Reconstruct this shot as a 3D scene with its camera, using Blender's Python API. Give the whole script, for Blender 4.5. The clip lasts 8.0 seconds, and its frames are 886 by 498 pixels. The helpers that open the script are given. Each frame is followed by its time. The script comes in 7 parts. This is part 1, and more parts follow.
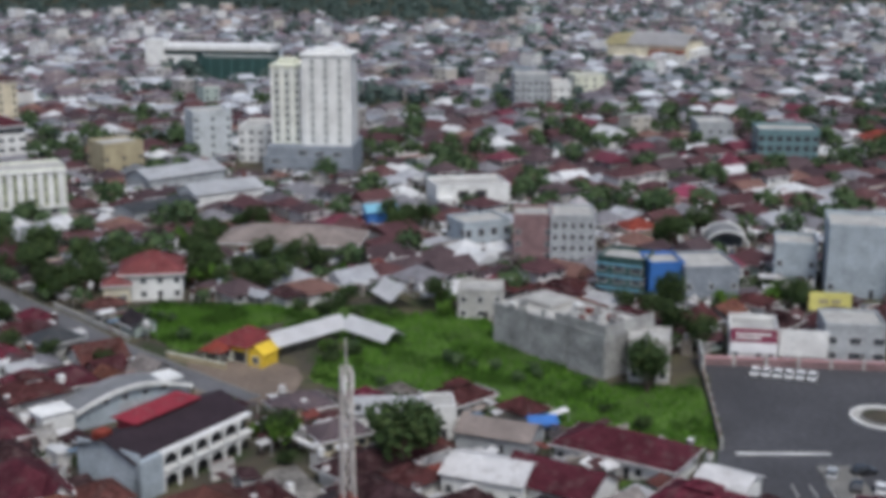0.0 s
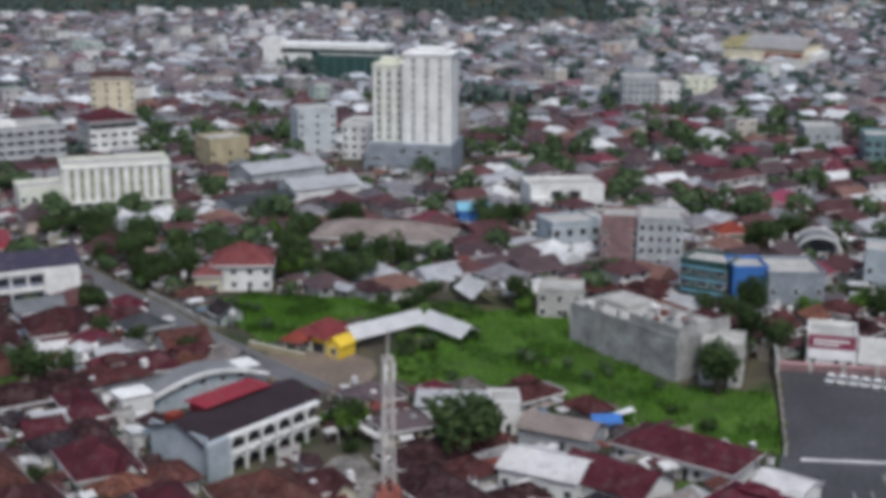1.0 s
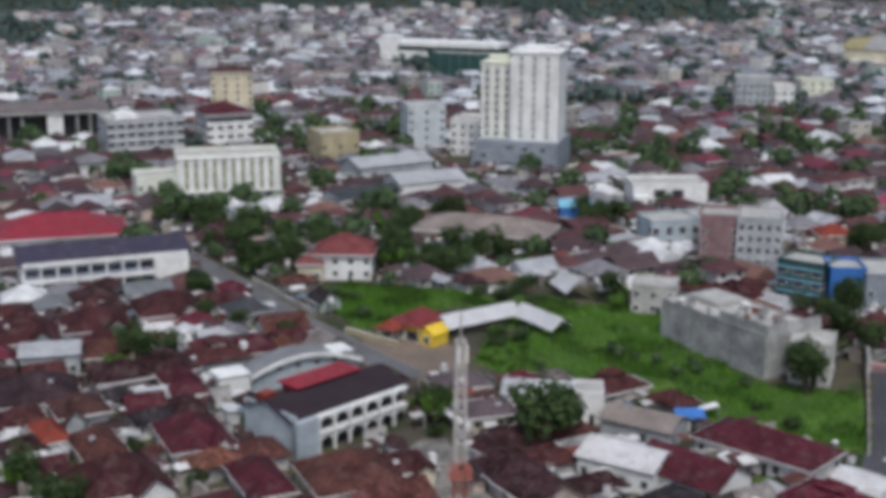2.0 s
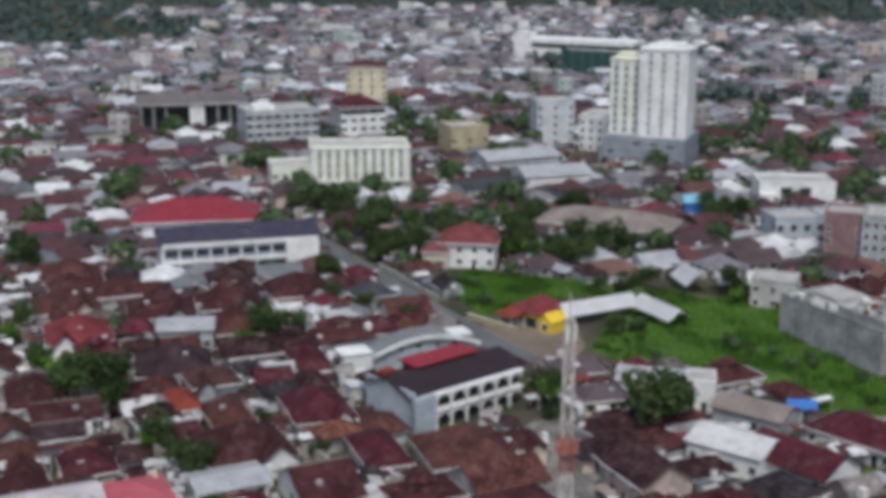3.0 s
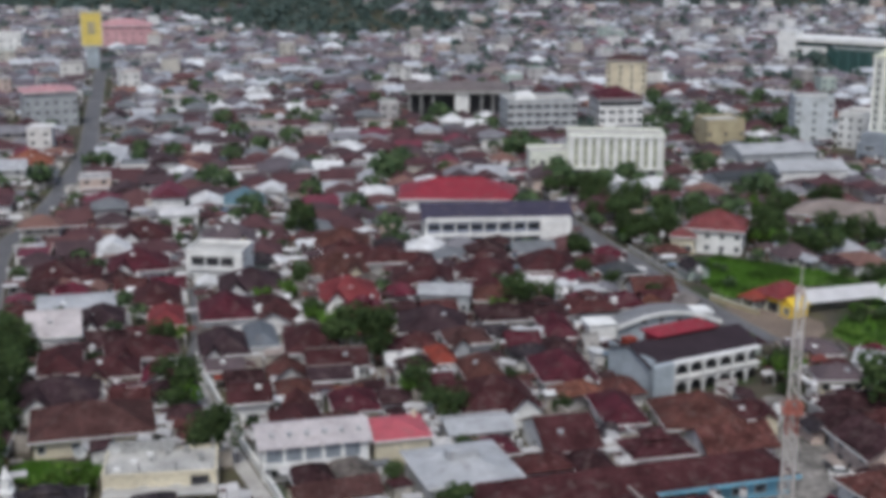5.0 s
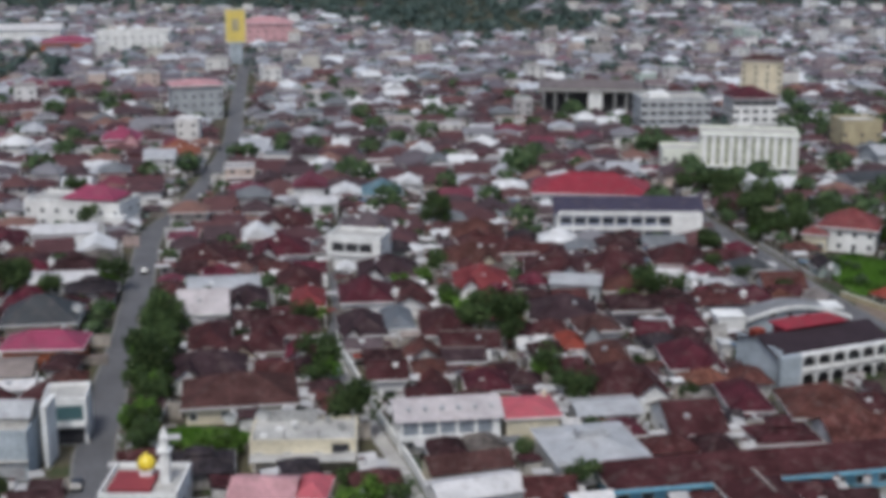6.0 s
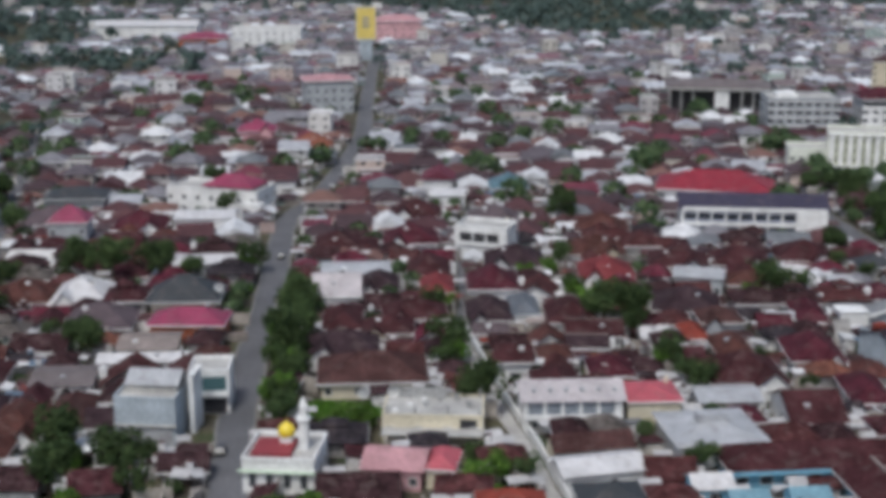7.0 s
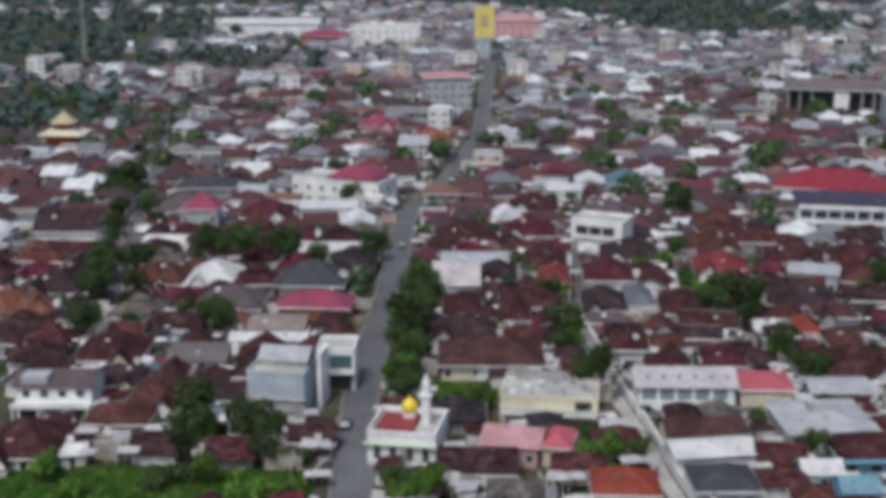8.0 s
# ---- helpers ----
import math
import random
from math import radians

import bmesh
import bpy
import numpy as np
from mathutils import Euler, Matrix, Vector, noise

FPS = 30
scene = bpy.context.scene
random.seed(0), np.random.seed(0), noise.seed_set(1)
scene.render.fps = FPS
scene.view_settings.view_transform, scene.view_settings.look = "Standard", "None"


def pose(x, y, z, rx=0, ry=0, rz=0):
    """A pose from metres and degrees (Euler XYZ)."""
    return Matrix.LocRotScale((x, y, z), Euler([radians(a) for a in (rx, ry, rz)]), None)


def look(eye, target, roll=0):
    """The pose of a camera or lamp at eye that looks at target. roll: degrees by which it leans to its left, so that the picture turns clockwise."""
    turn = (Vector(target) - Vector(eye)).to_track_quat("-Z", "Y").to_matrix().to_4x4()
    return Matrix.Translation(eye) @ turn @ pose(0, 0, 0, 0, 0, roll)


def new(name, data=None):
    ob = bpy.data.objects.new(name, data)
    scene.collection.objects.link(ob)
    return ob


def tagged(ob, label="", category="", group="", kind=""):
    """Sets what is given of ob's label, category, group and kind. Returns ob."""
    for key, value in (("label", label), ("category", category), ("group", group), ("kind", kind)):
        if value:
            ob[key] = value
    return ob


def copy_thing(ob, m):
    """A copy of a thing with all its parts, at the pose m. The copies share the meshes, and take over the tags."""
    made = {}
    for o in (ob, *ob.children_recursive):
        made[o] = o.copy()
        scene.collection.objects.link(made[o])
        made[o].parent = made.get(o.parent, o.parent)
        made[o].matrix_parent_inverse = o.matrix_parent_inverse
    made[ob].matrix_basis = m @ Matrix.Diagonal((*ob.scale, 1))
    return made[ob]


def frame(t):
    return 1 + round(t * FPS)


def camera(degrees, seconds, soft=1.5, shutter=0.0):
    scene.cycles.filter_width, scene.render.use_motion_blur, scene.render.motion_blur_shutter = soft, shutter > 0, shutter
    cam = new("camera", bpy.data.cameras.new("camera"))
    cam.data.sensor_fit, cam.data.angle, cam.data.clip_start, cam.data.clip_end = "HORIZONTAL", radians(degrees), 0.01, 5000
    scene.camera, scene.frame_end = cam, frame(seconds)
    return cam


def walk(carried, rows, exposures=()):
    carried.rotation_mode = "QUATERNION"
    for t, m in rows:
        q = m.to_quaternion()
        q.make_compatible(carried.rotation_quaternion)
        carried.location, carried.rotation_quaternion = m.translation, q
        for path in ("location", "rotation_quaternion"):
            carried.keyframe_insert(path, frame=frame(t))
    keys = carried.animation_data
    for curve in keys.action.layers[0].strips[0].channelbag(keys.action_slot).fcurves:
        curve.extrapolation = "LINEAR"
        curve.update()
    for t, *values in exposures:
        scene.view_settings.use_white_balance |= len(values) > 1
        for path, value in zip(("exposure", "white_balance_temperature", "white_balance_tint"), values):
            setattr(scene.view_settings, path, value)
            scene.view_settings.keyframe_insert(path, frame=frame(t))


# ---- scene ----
# ------------------------------------------------------------------ camera
cam = camera(36.76, 8.0, soft=5.4)
PATH = [
    (0.0, pose(-0.00, -0.00, 88.00, 75.985, -0.231, -0.000)),
    (0.5, pose(4.85, -1.68, 88.25, 76.004, -0.250, 2.641)),
    (1.0, pose(9.69, -3.27, 88.29, 75.988, -0.295, 5.492)),
    (2.5, pose(17.98, -11.67, 88.05, 75.916, -0.317, 13.623)),
    (3.0, pose(20.05, -15.52, 87.85, 75.864, -0.265, 16.648)),
    (3.5, pose(21.87, -19.55, 87.74, 75.807, -0.212, 19.322)),
    (4.0, pose(23.82, -23.97, 87.76, 75.749, -0.185, 22.353)),
    (4.5, pose(25.70, -28.19, 87.71, 75.730, -0.211, 25.039)),
    (6.0, pose(31.32, -41.15, 87.27, 75.748, -0.075, 33.501)),
    (6.5, pose(33.24, -45.36, 87.30, 75.733, -0.049, 36.024)),
    (7.0, pose(35.47, -49.72, 87.17, 75.736, -0.023, 38.789)),
    (7.5, pose(37.87, -53.72, 87.16, 75.745, 0.024, 41.117)),
    (8.0, pose(40.35, -57.97, 87.21, 75.738, 0.059, 43.682)),
]
walk(cam, PATH)

# ------------------------------------------------------------------ light
SUN_ELEVATION, SUN_AZIMUTH = radians(58), radians(160)   # azimuth clockwise from +y
world = bpy.data.worlds.new("world")
scene.world = world
world.use_nodes = True
wn = world.node_tree
sky = wn.nodes.new("ShaderNodeTexSky")
sky.sky_type = "NISHITA"
sky.sun_disc = False
sky.sun_elevation, sky.sun_rotation = SUN_ELEVATION, SUN_AZIMUTH
sky.air_density, sky.dust_density, sky.ozone_density = 1.0, 3.0, 1.0
wn.links.new(sky.outputs[0], wn.nodes["Background"].inputs[0])
wn.nodes["Background"].inputs[1].default_value = 0.115
sun = new("sun", bpy.data.lights.new("sun", "SUN"))
sun.data.energy, sun.data.angle, sun.data.color = 1.85, radians(14), (0.965, 0.99, 0.985)
sun_way = Vector((math.sin(SUN_AZIMUTH) * math.cos(SUN_ELEVATION), math.cos(SUN_AZIMUTH) * math.cos(SUN_ELEVATION), math.sin(SUN_ELEVATION)))
sun.matrix_world = look(sun_way * 300, (0, 0, 0))
scene.view_settings.exposure = 0.10


# ------------------------------------------------------------------ materials
def tree_of(name, rough=0.8, spec=0.3):
    m = bpy.data.materials.new(name)
    m.use_nodes = True
    b = m.node_tree.nodes["Principled BSDF"]
    b.inputs["Roughness"].default_value = rough
    b.inputs["Specular IOR Level"].default_value = spec
    return m, m.node_tree, b


def node(nt, kind, **sets):
    n = nt.nodes.new(kind)
    for k, v in sets.items():
        if k.startswith("in_"):
            n.inputs[int(k[3:])].default_value = v
    return n


def ramp(nt, stops, constant=False):
    n = nt.nodes.new("ShaderNodeValToRGB")
    e = n.color_ramp.elements
    while len(e) < len(stops):
        e.new(0.5)
    for el, (p, c) in zip(e, stops):
        el.position, el.color = p, (*c, 1)
    if constant:
        n.color_ramp.interpolation = "CONSTANT"
    return n


def weather(nt, b, colour_socket, amount=0.35, fine=3.0, broad=0.35, bump=0.12, space="Object", rows=0.0, rows_axis="Z"):
    """Stains at two scales, fine relief and, where rows is given, courses or ribs that far apart."""
    tc = nt.nodes.new("ShaderNodeTexCoord")
    geo = nt.nodes.new("ShaderNodeNewGeometry")
    src = tc.outputs["Object"] if space == "Object" else geo.outputs["Position"]
    n1 = node(nt, "ShaderNodeTexNoise")
    n1.inputs["Scale"].default_value, n1.inputs["Detail"].default_value = broad, 6
    n2 = node(nt, "ShaderNodeTexNoise")
    n2.inputs["Scale"].default_value, n2.inputs["Detail"].default_value = fine, 5
    nt.links.new(geo.outputs["Position"], n1.inputs["Vector"])
    nt.links.new(geo.outputs["Position"], n2.inputs["Vector"])
    mul = nt.nodes.new("ShaderNodeMath")
    mul.operation = "MULTIPLY"
    nt.links.new(n1.outputs[0], mul.inputs[0])
    nt.links.new(n2.outputs[0], mul.inputs[1])
    rm = nt.nodes.new("ShaderNodeMapRange")
    rm.inputs[1].default_value, rm.inputs[2].default_value = 0.12, 0.42
    rm.inputs[3].default_value, rm.inputs[4].default_value = 1 - amount, 1 + amount * 0.5
    nt.links.new(mul.outputs[0], rm.inputs[0])
    mx = nt.nodes.new("ShaderNodeVectorMath")
    mx.operation = "SCALE"
    nt.links.new(colour_socket, mx.inputs[0])
    nt.links.new(rm.outputs[0], mx.inputs[3])
    painted = mx.outputs[0]
    if rows:
        # dust and lichen in patches of a metre or two
        n3 = node(nt, "ShaderNodeTexNoise")
        n3.inputs["Scale"].default_value, n3.inputs["Detail"].default_value = 0.55, 7
        nt.links.new(geo.outputs["Position"], n3.inputs["Vector"])
        r3 = nt.nodes.new("ShaderNodeMapRange")
        r3.inputs[1].default_value, r3.inputs[2].default_value = 0.52, 0.68
        r3.inputs[3].default_value, r3.inputs[4].default_value = 0.0, 0.30
        nt.links.new(n3.outputs[0], r3.inputs[0])
        dust = nt.nodes.new("ShaderNodeMix")
        dust.data_type = "RGBA"
        dust.inputs[7].default_value = (0.15, 0.115, 0.108, 1)
        nt.links.new(r3.outputs[0], dust.inputs[0])
        nt.links.new(painted, dust.inputs[6])
        painted = dust.outputs[2]
    nt.links.new(painted, b.inputs["Base Color"])
    height = n2.outputs[0]
    if rows:
        w = nt.nodes.new("ShaderNodeTexWave")
        w.bands_direction = rows_axis
        w.wave_profile = "SAW" if rows_axis == "Z" else "SIN"
        w.inputs["Scale"].default_value = 0.314 / rows
        w.inputs["Distortion"].default_value = 0.3
        nt.links.new(src, w.inputs["Vector"])
        ad = nt.nodes.new("ShaderNodeMath")
        ad.operation = "ADD"
        nt.links.new(w.outputs[1], ad.inputs[0])
        nt.links.new(n2.outputs[0], ad.inputs[1])
        height = ad.outputs[0]
    bp = nt.nodes.new("ShaderNodeBump")
    bp.inputs["Strength"].default_value = 0.6
    bp.inputs["Distance"].default_value = bump
    nt.links.new(height, bp.inputs["Height"])
    nt.links.new(bp.outputs[0], b.inputs["Normal"])


def plain(name, rgb, rough=0.8, amount=0.3, fine=2.0, broad=0.25, bump=0.04, rows=0.0, rows_axis="X", spec=0.3):
    m, nt, b = tree_of(name, rough, 0.06 if rows_axis == "Z" else spec)      # fired tiles are matt
    c = nt.nodes.new("ShaderNodeRGB")
    c.outputs[0].default_value = (*rgb, 1)
    weather(nt, b, c.outputs[0], amount, fine, broad, bump, rows=rows, rows_axis=rows_axis)
    return m


def varied(name, stops, rough=0.8, amount=0.35, rows=0.0, rows_axis="Z", island=False, bump=0.06, fine=2.0):
    """One surface in several paints: each object, or each island of a joined mesh, takes one."""
    m, nt, b = tree_of(name, rough, 0.06 if rows and rows_axis == "Z" else 0.2)
    if island:
        src = nt.nodes.new("ShaderNodeNewGeometry").outputs["Random Per Island"]
    else:
        src = nt.nodes.new("ShaderNodeObjectInfo").outputs["Random"]
    r = ramp(nt, stops, True)
    nt.links.new(src, r.inputs[0])
    weather(nt, b, r.outputs[0], amount, fine, 0.3, bump, rows=rows, rows_axis=rows_axis)
    return m


TILE_PAINTS = [(0, (0.071, 0.026, 0.031)), (0.18, (0.050, 0.025, 0.028)), (0.36, (0.089, 0.034, 0.035)), (0.52, (0.060, 0.032, 0.036)),
               (0.66, (0.114, 0.047, 0.042)), (0.76, (0.040, 0.034, 0.040)), (0.83, (0.121, 0.026, 0.042)), (0.91, (0.174, 0.074, 0.055)), (0.945, (0.145, 0.128, 0.118)), (0.985, (0.264, 0.238, 0.229))]
METAL_PAINTS = [(0.0, (0.42, 0.42, 0.43)), (0.22, (0.66, 0.66, 0.66)), (0.40, (0.27, 0.27, 0.28)), (0.60, (0.70, 0.68, 0.66)), (0.73, (0.18, 0.19, 0.205)), (0.88, (0.36, 0.30, 0.27))]
AWNING_PAINTS = [(0.0, (0.70, 0.69, 0.69)), (0.26, (0.48, 0.47, 0.47)), (0.50, (0.24, 0.23, 0.23)), (0.56, (0.085, 0.038, 0.038)), (0.80, (0.19, 0.055, 0.045)), (0.86, (0.13, 0.18, 0.24)), (0.89, (0.07, 0.06, 0.06))]
YARD_WALL_PAINTS = [(0.0, (0.66, 0.64, 0.62)), (0.34, (0.42, 0.38, 0.34)), (0.55, (0.25, 0.22, 0.20)), (0.78, (0.15, 0.12, 0.11)), (0.92, (0.44, 0.34, 0.32))]
CLUTTER_PAINTS = [(0.0, (0.62, 0.61, 0.60)), (0.15, (0.40, 0.39, 0.38)), (0.26, (0.22, 0.20, 0.19)), (0.40, (0.10, 0.042, 0.040)), (0.58, (0.065, 0.030, 0.034)), (0.70, (0.15, 0.17, 0.20)), (0.73, (0.42, 0.37, 0.30)), (0.78, (0.055, 0.05, 0.05)), (0.90, (0.10, 0.080, 0.07))]
WALL_PAINTS = [(0.0, (0.68, 0.67, 0.65)), (0.25, (0.74, 0.73, 0.73)), (0.50, (0.52, 0.49, 0.44)), (0.60, (0.44, 0.42, 0.42)), (0.72, (0.58, 0.47, 0.42)), (0.82, (0.46, 0.54, 0.50)), (0.90, (0.33, 0.31, 0.30))]
FAR_ROOFS = [(0.0, (0.086, 0.040, 0.045)), (0.20, (0.066, 0.042, 0.048)), (0.36, (0.11, 0.052, 0.054)), (0.48, (0.20, 0.195, 0.215)), (0.57, (0.38, 0.39, 0.42)),
             (0.65, (0.090, 0.062, 0.068)), (0.75, (0.62, 0.625, 0.64)), (0.84, (0.15, 0.040, 0.060)), (0.88, (0.16, 0.17, 0.185)), (0.92, (0.19, 0.105, 0.090)), (0.97, (0.11, 0.095, 0.11))]
# roof paints with distance haze mixed in: paler, greyer and bluer
HAZED_ROOFS = [(0.0, (0.144, 0.115, 0.129)), (0.18, (0.121, 0.109, 0.129)), (0.34, (0.172, 0.138, 0.147)), (0.46, (0.276, 0.287, 0.322)), (0.58, (0.460, 0.477, 0.517)),
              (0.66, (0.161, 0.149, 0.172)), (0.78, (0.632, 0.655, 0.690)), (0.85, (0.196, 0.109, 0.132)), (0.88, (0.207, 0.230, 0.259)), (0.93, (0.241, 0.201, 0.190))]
tile_roof = varied("tile_roof", TILE_PAINTS, 0.8, 0.7, rows=0.16, fine=1.1)
metal_roof = varied("metal_roof", METAL_PAINTS, 0.55, 0.35, rows=0.3, rows_axis="X")
house_wall = varied("house_wall", WALL_PAINTS, 0.85, 0.55)
far_roof = varied("far_roof", FAR_ROOFS, 0.8, 0.35, island=True)
far_canopy = varied("far_canopy", METAL_PAINTS, 0.55, 0.3, island=True)
hazed_roof = varied("hazed_roof", HAZED_ROOFS, 0.8, 0.3, island=True)
awning_sheet = varied("awning_sheet", AWNING_PAINTS, 0.55, 0.35, island=True)
wall_sheet = varied("wall_sheet", YARD_WALL_PAINTS, 0.85, 0.5, island=True)
clutter_sheet = varied("clutter_sheet", CLUTTER_PAINTS, 0.6, 0.35, island=True)
far_wall = varied("far_wall", WALL_PAINTS, 0.85, 0.3, island=True)
white_paint = plain("white_paint", (0.78, 0.78, 0.77), 0.7, 0.28)
# podium grey; also serves as painted shade behind the school gallery
podium_and_shade_paint = plain("podium_and_shade_paint", (0.25, 0.28, 0.32), 0.8, 0.35)
grey_paint = plain("grey_paint", (0.40, 0.42, 0.44), 0.8, 0.35)
pale_blue_paint = plain("pale_blue_paint", (0.40, 0.455, 0.50), 0.8, 0.35)
cream_paint = plain("cream_paint", (0.66, 0.60, 0.46), 0.8, 0.3)
ivory_paint = plain("ivory_paint", (0.70, 0.72, 0.64), 0.8, 0.25)
lime_cream_paint = plain("lime_cream_paint", (0.71, 0.72, 0.60), 0.8, 0.25)
mint_paint = plain("mint_paint", (0.50, 0.60, 0.48), 0.8, 0.25)
lemon_paint = plain("lemon_paint", (0.72, 0.67, 0.22), 0.6, 0.2)
dusky_paint = plain("dusky_paint", (0.26, 0.165, 0.17), 0.8, 0.4)
pine_glass = plain("pine_glass", (0.03, 0.075, 0.07), 0.3, 0.2, spec=0.5)
# blue-grey that stands for the shade under the school galleries
gallery_shade_paint = plain("gallery_shade_paint", (0.30, 0.33, 0.43), 0.8, 0.35)
strip_paint = plain("strip_paint", (0.52, 0.54, 0.53), 0.7, 0.3)
yellow_green_paint = plain("yellow_green_paint", (0.40, 0.43, 0.30), 0.8, 0.35)
sand_paint = plain("sand_paint", (0.64, 0.57, 0.43), 0.8, 0.35)
mist_paint = plain("mist_paint", (0.56, 0.60, 0.63), 0.8, 0.35)
pink_paint = plain("pink_paint", (0.58, 0.34, 0.36), 0.8, 0.3)
tan_paint = plain("tan_paint", (0.44, 0.38, 0.25), 0.8, 0.3)
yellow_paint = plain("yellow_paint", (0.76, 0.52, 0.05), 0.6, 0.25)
orange_paint = plain("orange_paint", (0.50, 0.14, 0.07), 0.7, 0.3)
blue_paint = plain("blue_paint", (0.05, 0.17, 0.48), 0.5, 0.25)
teal_paint = plain("teal_paint", (0.15, 0.25, 0.27), 0.6, 0.25)
sky_blue_paint = plain("sky_blue_paint", (0.22, 0.50, 0.66), 0.6, 0.25)
concrete = plain("concrete", (0.39, 0.39, 0.385), 0.9, 0.6, bump=0.06)
pale_concrete = plain("pale_concrete", (0.46, 0.45, 0.43), 0.9, 0.4)
# dark metal; also colours the flat panels that stand for shade in openings
dark_metal_and_shade = plain("dark_metal_and_shade", (0.035, 0.035, 0.04), 0.6, 0.3)
red_roof = plain("red_roof", (0.25, 0.026, 0.042), 0.6, 0.25, rows=0.3, bump=0.05)
rose_roof = plain("rose_roof", (0.46, 0.10, 0.125), 0.6, 0.3, rows=0.3, bump=0.05)
crimson_roof = plain("crimson_roof", (0.27, 0.045, 0.095), 0.6, 0.3, rows=0.3, bump=0.05)
maroon_roof = plain("maroon_roof", (0.086, 0.022, 0.032), 0.7, 0.55, rows=0.16, rows_axis="Z", bump=0.06)
brown_roof = plain("brown_roof", (0.085, 0.042, 0.040), 0.8, 0.6, rows=0.16, rows_axis="Z", bump=0.06)
plum_roof = plain("plum_roof", (0.050, 0.031, 0.037), 0.8, 0.55, rows=0.16, rows_axis="Z", bump=0.06)
terracotta_roof = plain("terracotta_roof", (0.24, 0.090, 0.06), 0.8, 0.35, rows=0.16, rows_axis="Z", bump=0.06)
rust_roof = plain("rust_roof", (0.25, 0.055, 0.040), 0.8, 0.35, rows=0.16, rows_axis="Z", bump=0.06)
dusky_red_roof = plain("dusky_red_roof", (0.20, 0.060, 0.062), 0.8, 0.5, rows=0.16, rows_axis="Z", bump=0.06)
dusty_roof = plain("dusty_roof", (0.26, 0.22, 0.205), 0.85, 0.4, rows=0.16, rows_axis="Z", bump=0.06)
ash_roof = plain("ash_roof", (0.17, 0.145, 0.145), 0.8, 0.4, rows=0.3)
slate_roof = plain("slate_roof", (0.045, 0.05, 0.055), 0.6, 0.3, rows=0.3)
navy_roof = plain("navy_roof", (0.045, 0.04, 0.07), 0.6, 0.3, rows=0.3)
silver_roof = plain("silver_roof", (0.42, 0.43, 0.45), 0.45, 0.3, rows=0.3)
white_roof = plain("white_roof", (0.60, 0.59, 0.595), 0.5, 0.25, rows=0.3)
pink_roof = plain("pink_roof", (0.50, 0.27, 0.29), 0.7, 0.3, rows=0.3)
canvas = plain("canvas", (0.84, 0.84, 0.86), 0.7, 0.15)
asphalt = plain("asphalt", (0.135, 0.135, 0.145), 0.85, 0.4, fine=1.5, broad=0.08, bump=0.01)
plaza_asphalt = plain("plaza_asphalt", (0.072, 0.072, 0.080), 0.85, 0.4, fine=1.0, broad=0.06, bump=0.01)
lane_concrete = plain("lane_concrete", (0.42, 0.41, 0.40), 0.9, 0.4, bump=0.01)
earth = plain("earth", (0.20, 0.155, 0.125), 0.95, 0.4, fine=1.0, broad=0.08, bump=0.05)
rubble = plain("rubble", (0.24, 0.225, 0.21), 0.95, 0.7, fine=0.9, broad=0.22, bump=0.15)
weathered_wall = plain("weathered_wall", (0.36, 0.28, 0.24), 0.9, 0.6)
kerb_stone = plain("kerb_stone", (0.20, 0.195, 0.185), 0.9, 0.3)
road_paint = plain("road_paint", (0.7, 0.7, 0.68), 0.7, 0.4)
bark = plain("bark", (0.11, 0.08, 0.06), 0.95, 0.4, fine=6, bump=0.05)
rubber = plain("rubber", (0.02, 0.02, 0.02), 0.9, 0.1)
mast_white = plain("mast_white", (0.62, 0.58, 0.55), 0.6, 0.2)
mast_red = plain("mast_red", (0.40, 0.14, 0.11), 0.6, 0.2)
sign_yellow = plain("sign_yellow", (0.74, 0.58, 0.16), 0.6, 0.2)
roof_yellow = plain("roof_yellow", (0.62, 0.56, 0.32), 0.6, 0.3, rows=0.3)
teal_glass = plain("teal_glass", (0.06, 0.12, 0.13), 0.2, 0.1, spec=0.6)
ink_roof = plain("ink_roof", (0.032, 0.020, 0.027), 0.8, 0.45, fine=1.5)
plum_red_roof = plain("plum_red_roof", (0.066, 0.025, 0.028), 0.75, 0.6, rows=0.16, rows_axis="Z", bump=0.06)
russet_roof = plain("russet_roof", (0.102, 0.044, 0.038), 0.8, 0.65, rows=0.16, rows_axis="Z", bump=0.06)
mauve_roof = plain("mauve_roof", (0.105, 0.078, 0.088), 0.8, 0.4, rows=0.3)
blue_grey_roof = plain("blue_grey_roof", (0.13, 0.145, 0.165), 0.6, 0.35, rows=0.3)
brick_red_roof = plain("brick_red_roof", (0.20, 0.045, 0.050), 0.75, 0.4, rows=0.16, rows_axis="Z", bump=0.06)
teal_roof = plain("teal_roof", (0.10, 0.18, 0.22), 0.6, 0.35, rows=0.3)
faded_blue_roof = plain("faded_blue_roof", (0.16, 0.30, 0.37), 0.6, 0.4, rows=0.3)
pale_pink_roof = plain("pale_pink_roof", (0.50, 0.46, 0.47), 0.6, 0.3, rows=0.3)
maroon_deck = plain("maroon_deck", (0.28, 0.05, 0.06), 0.7, 0.3)
gold = plain("gold", (0.72, 0.55, 0.04), 0.35, 0.15, spec=0.6)


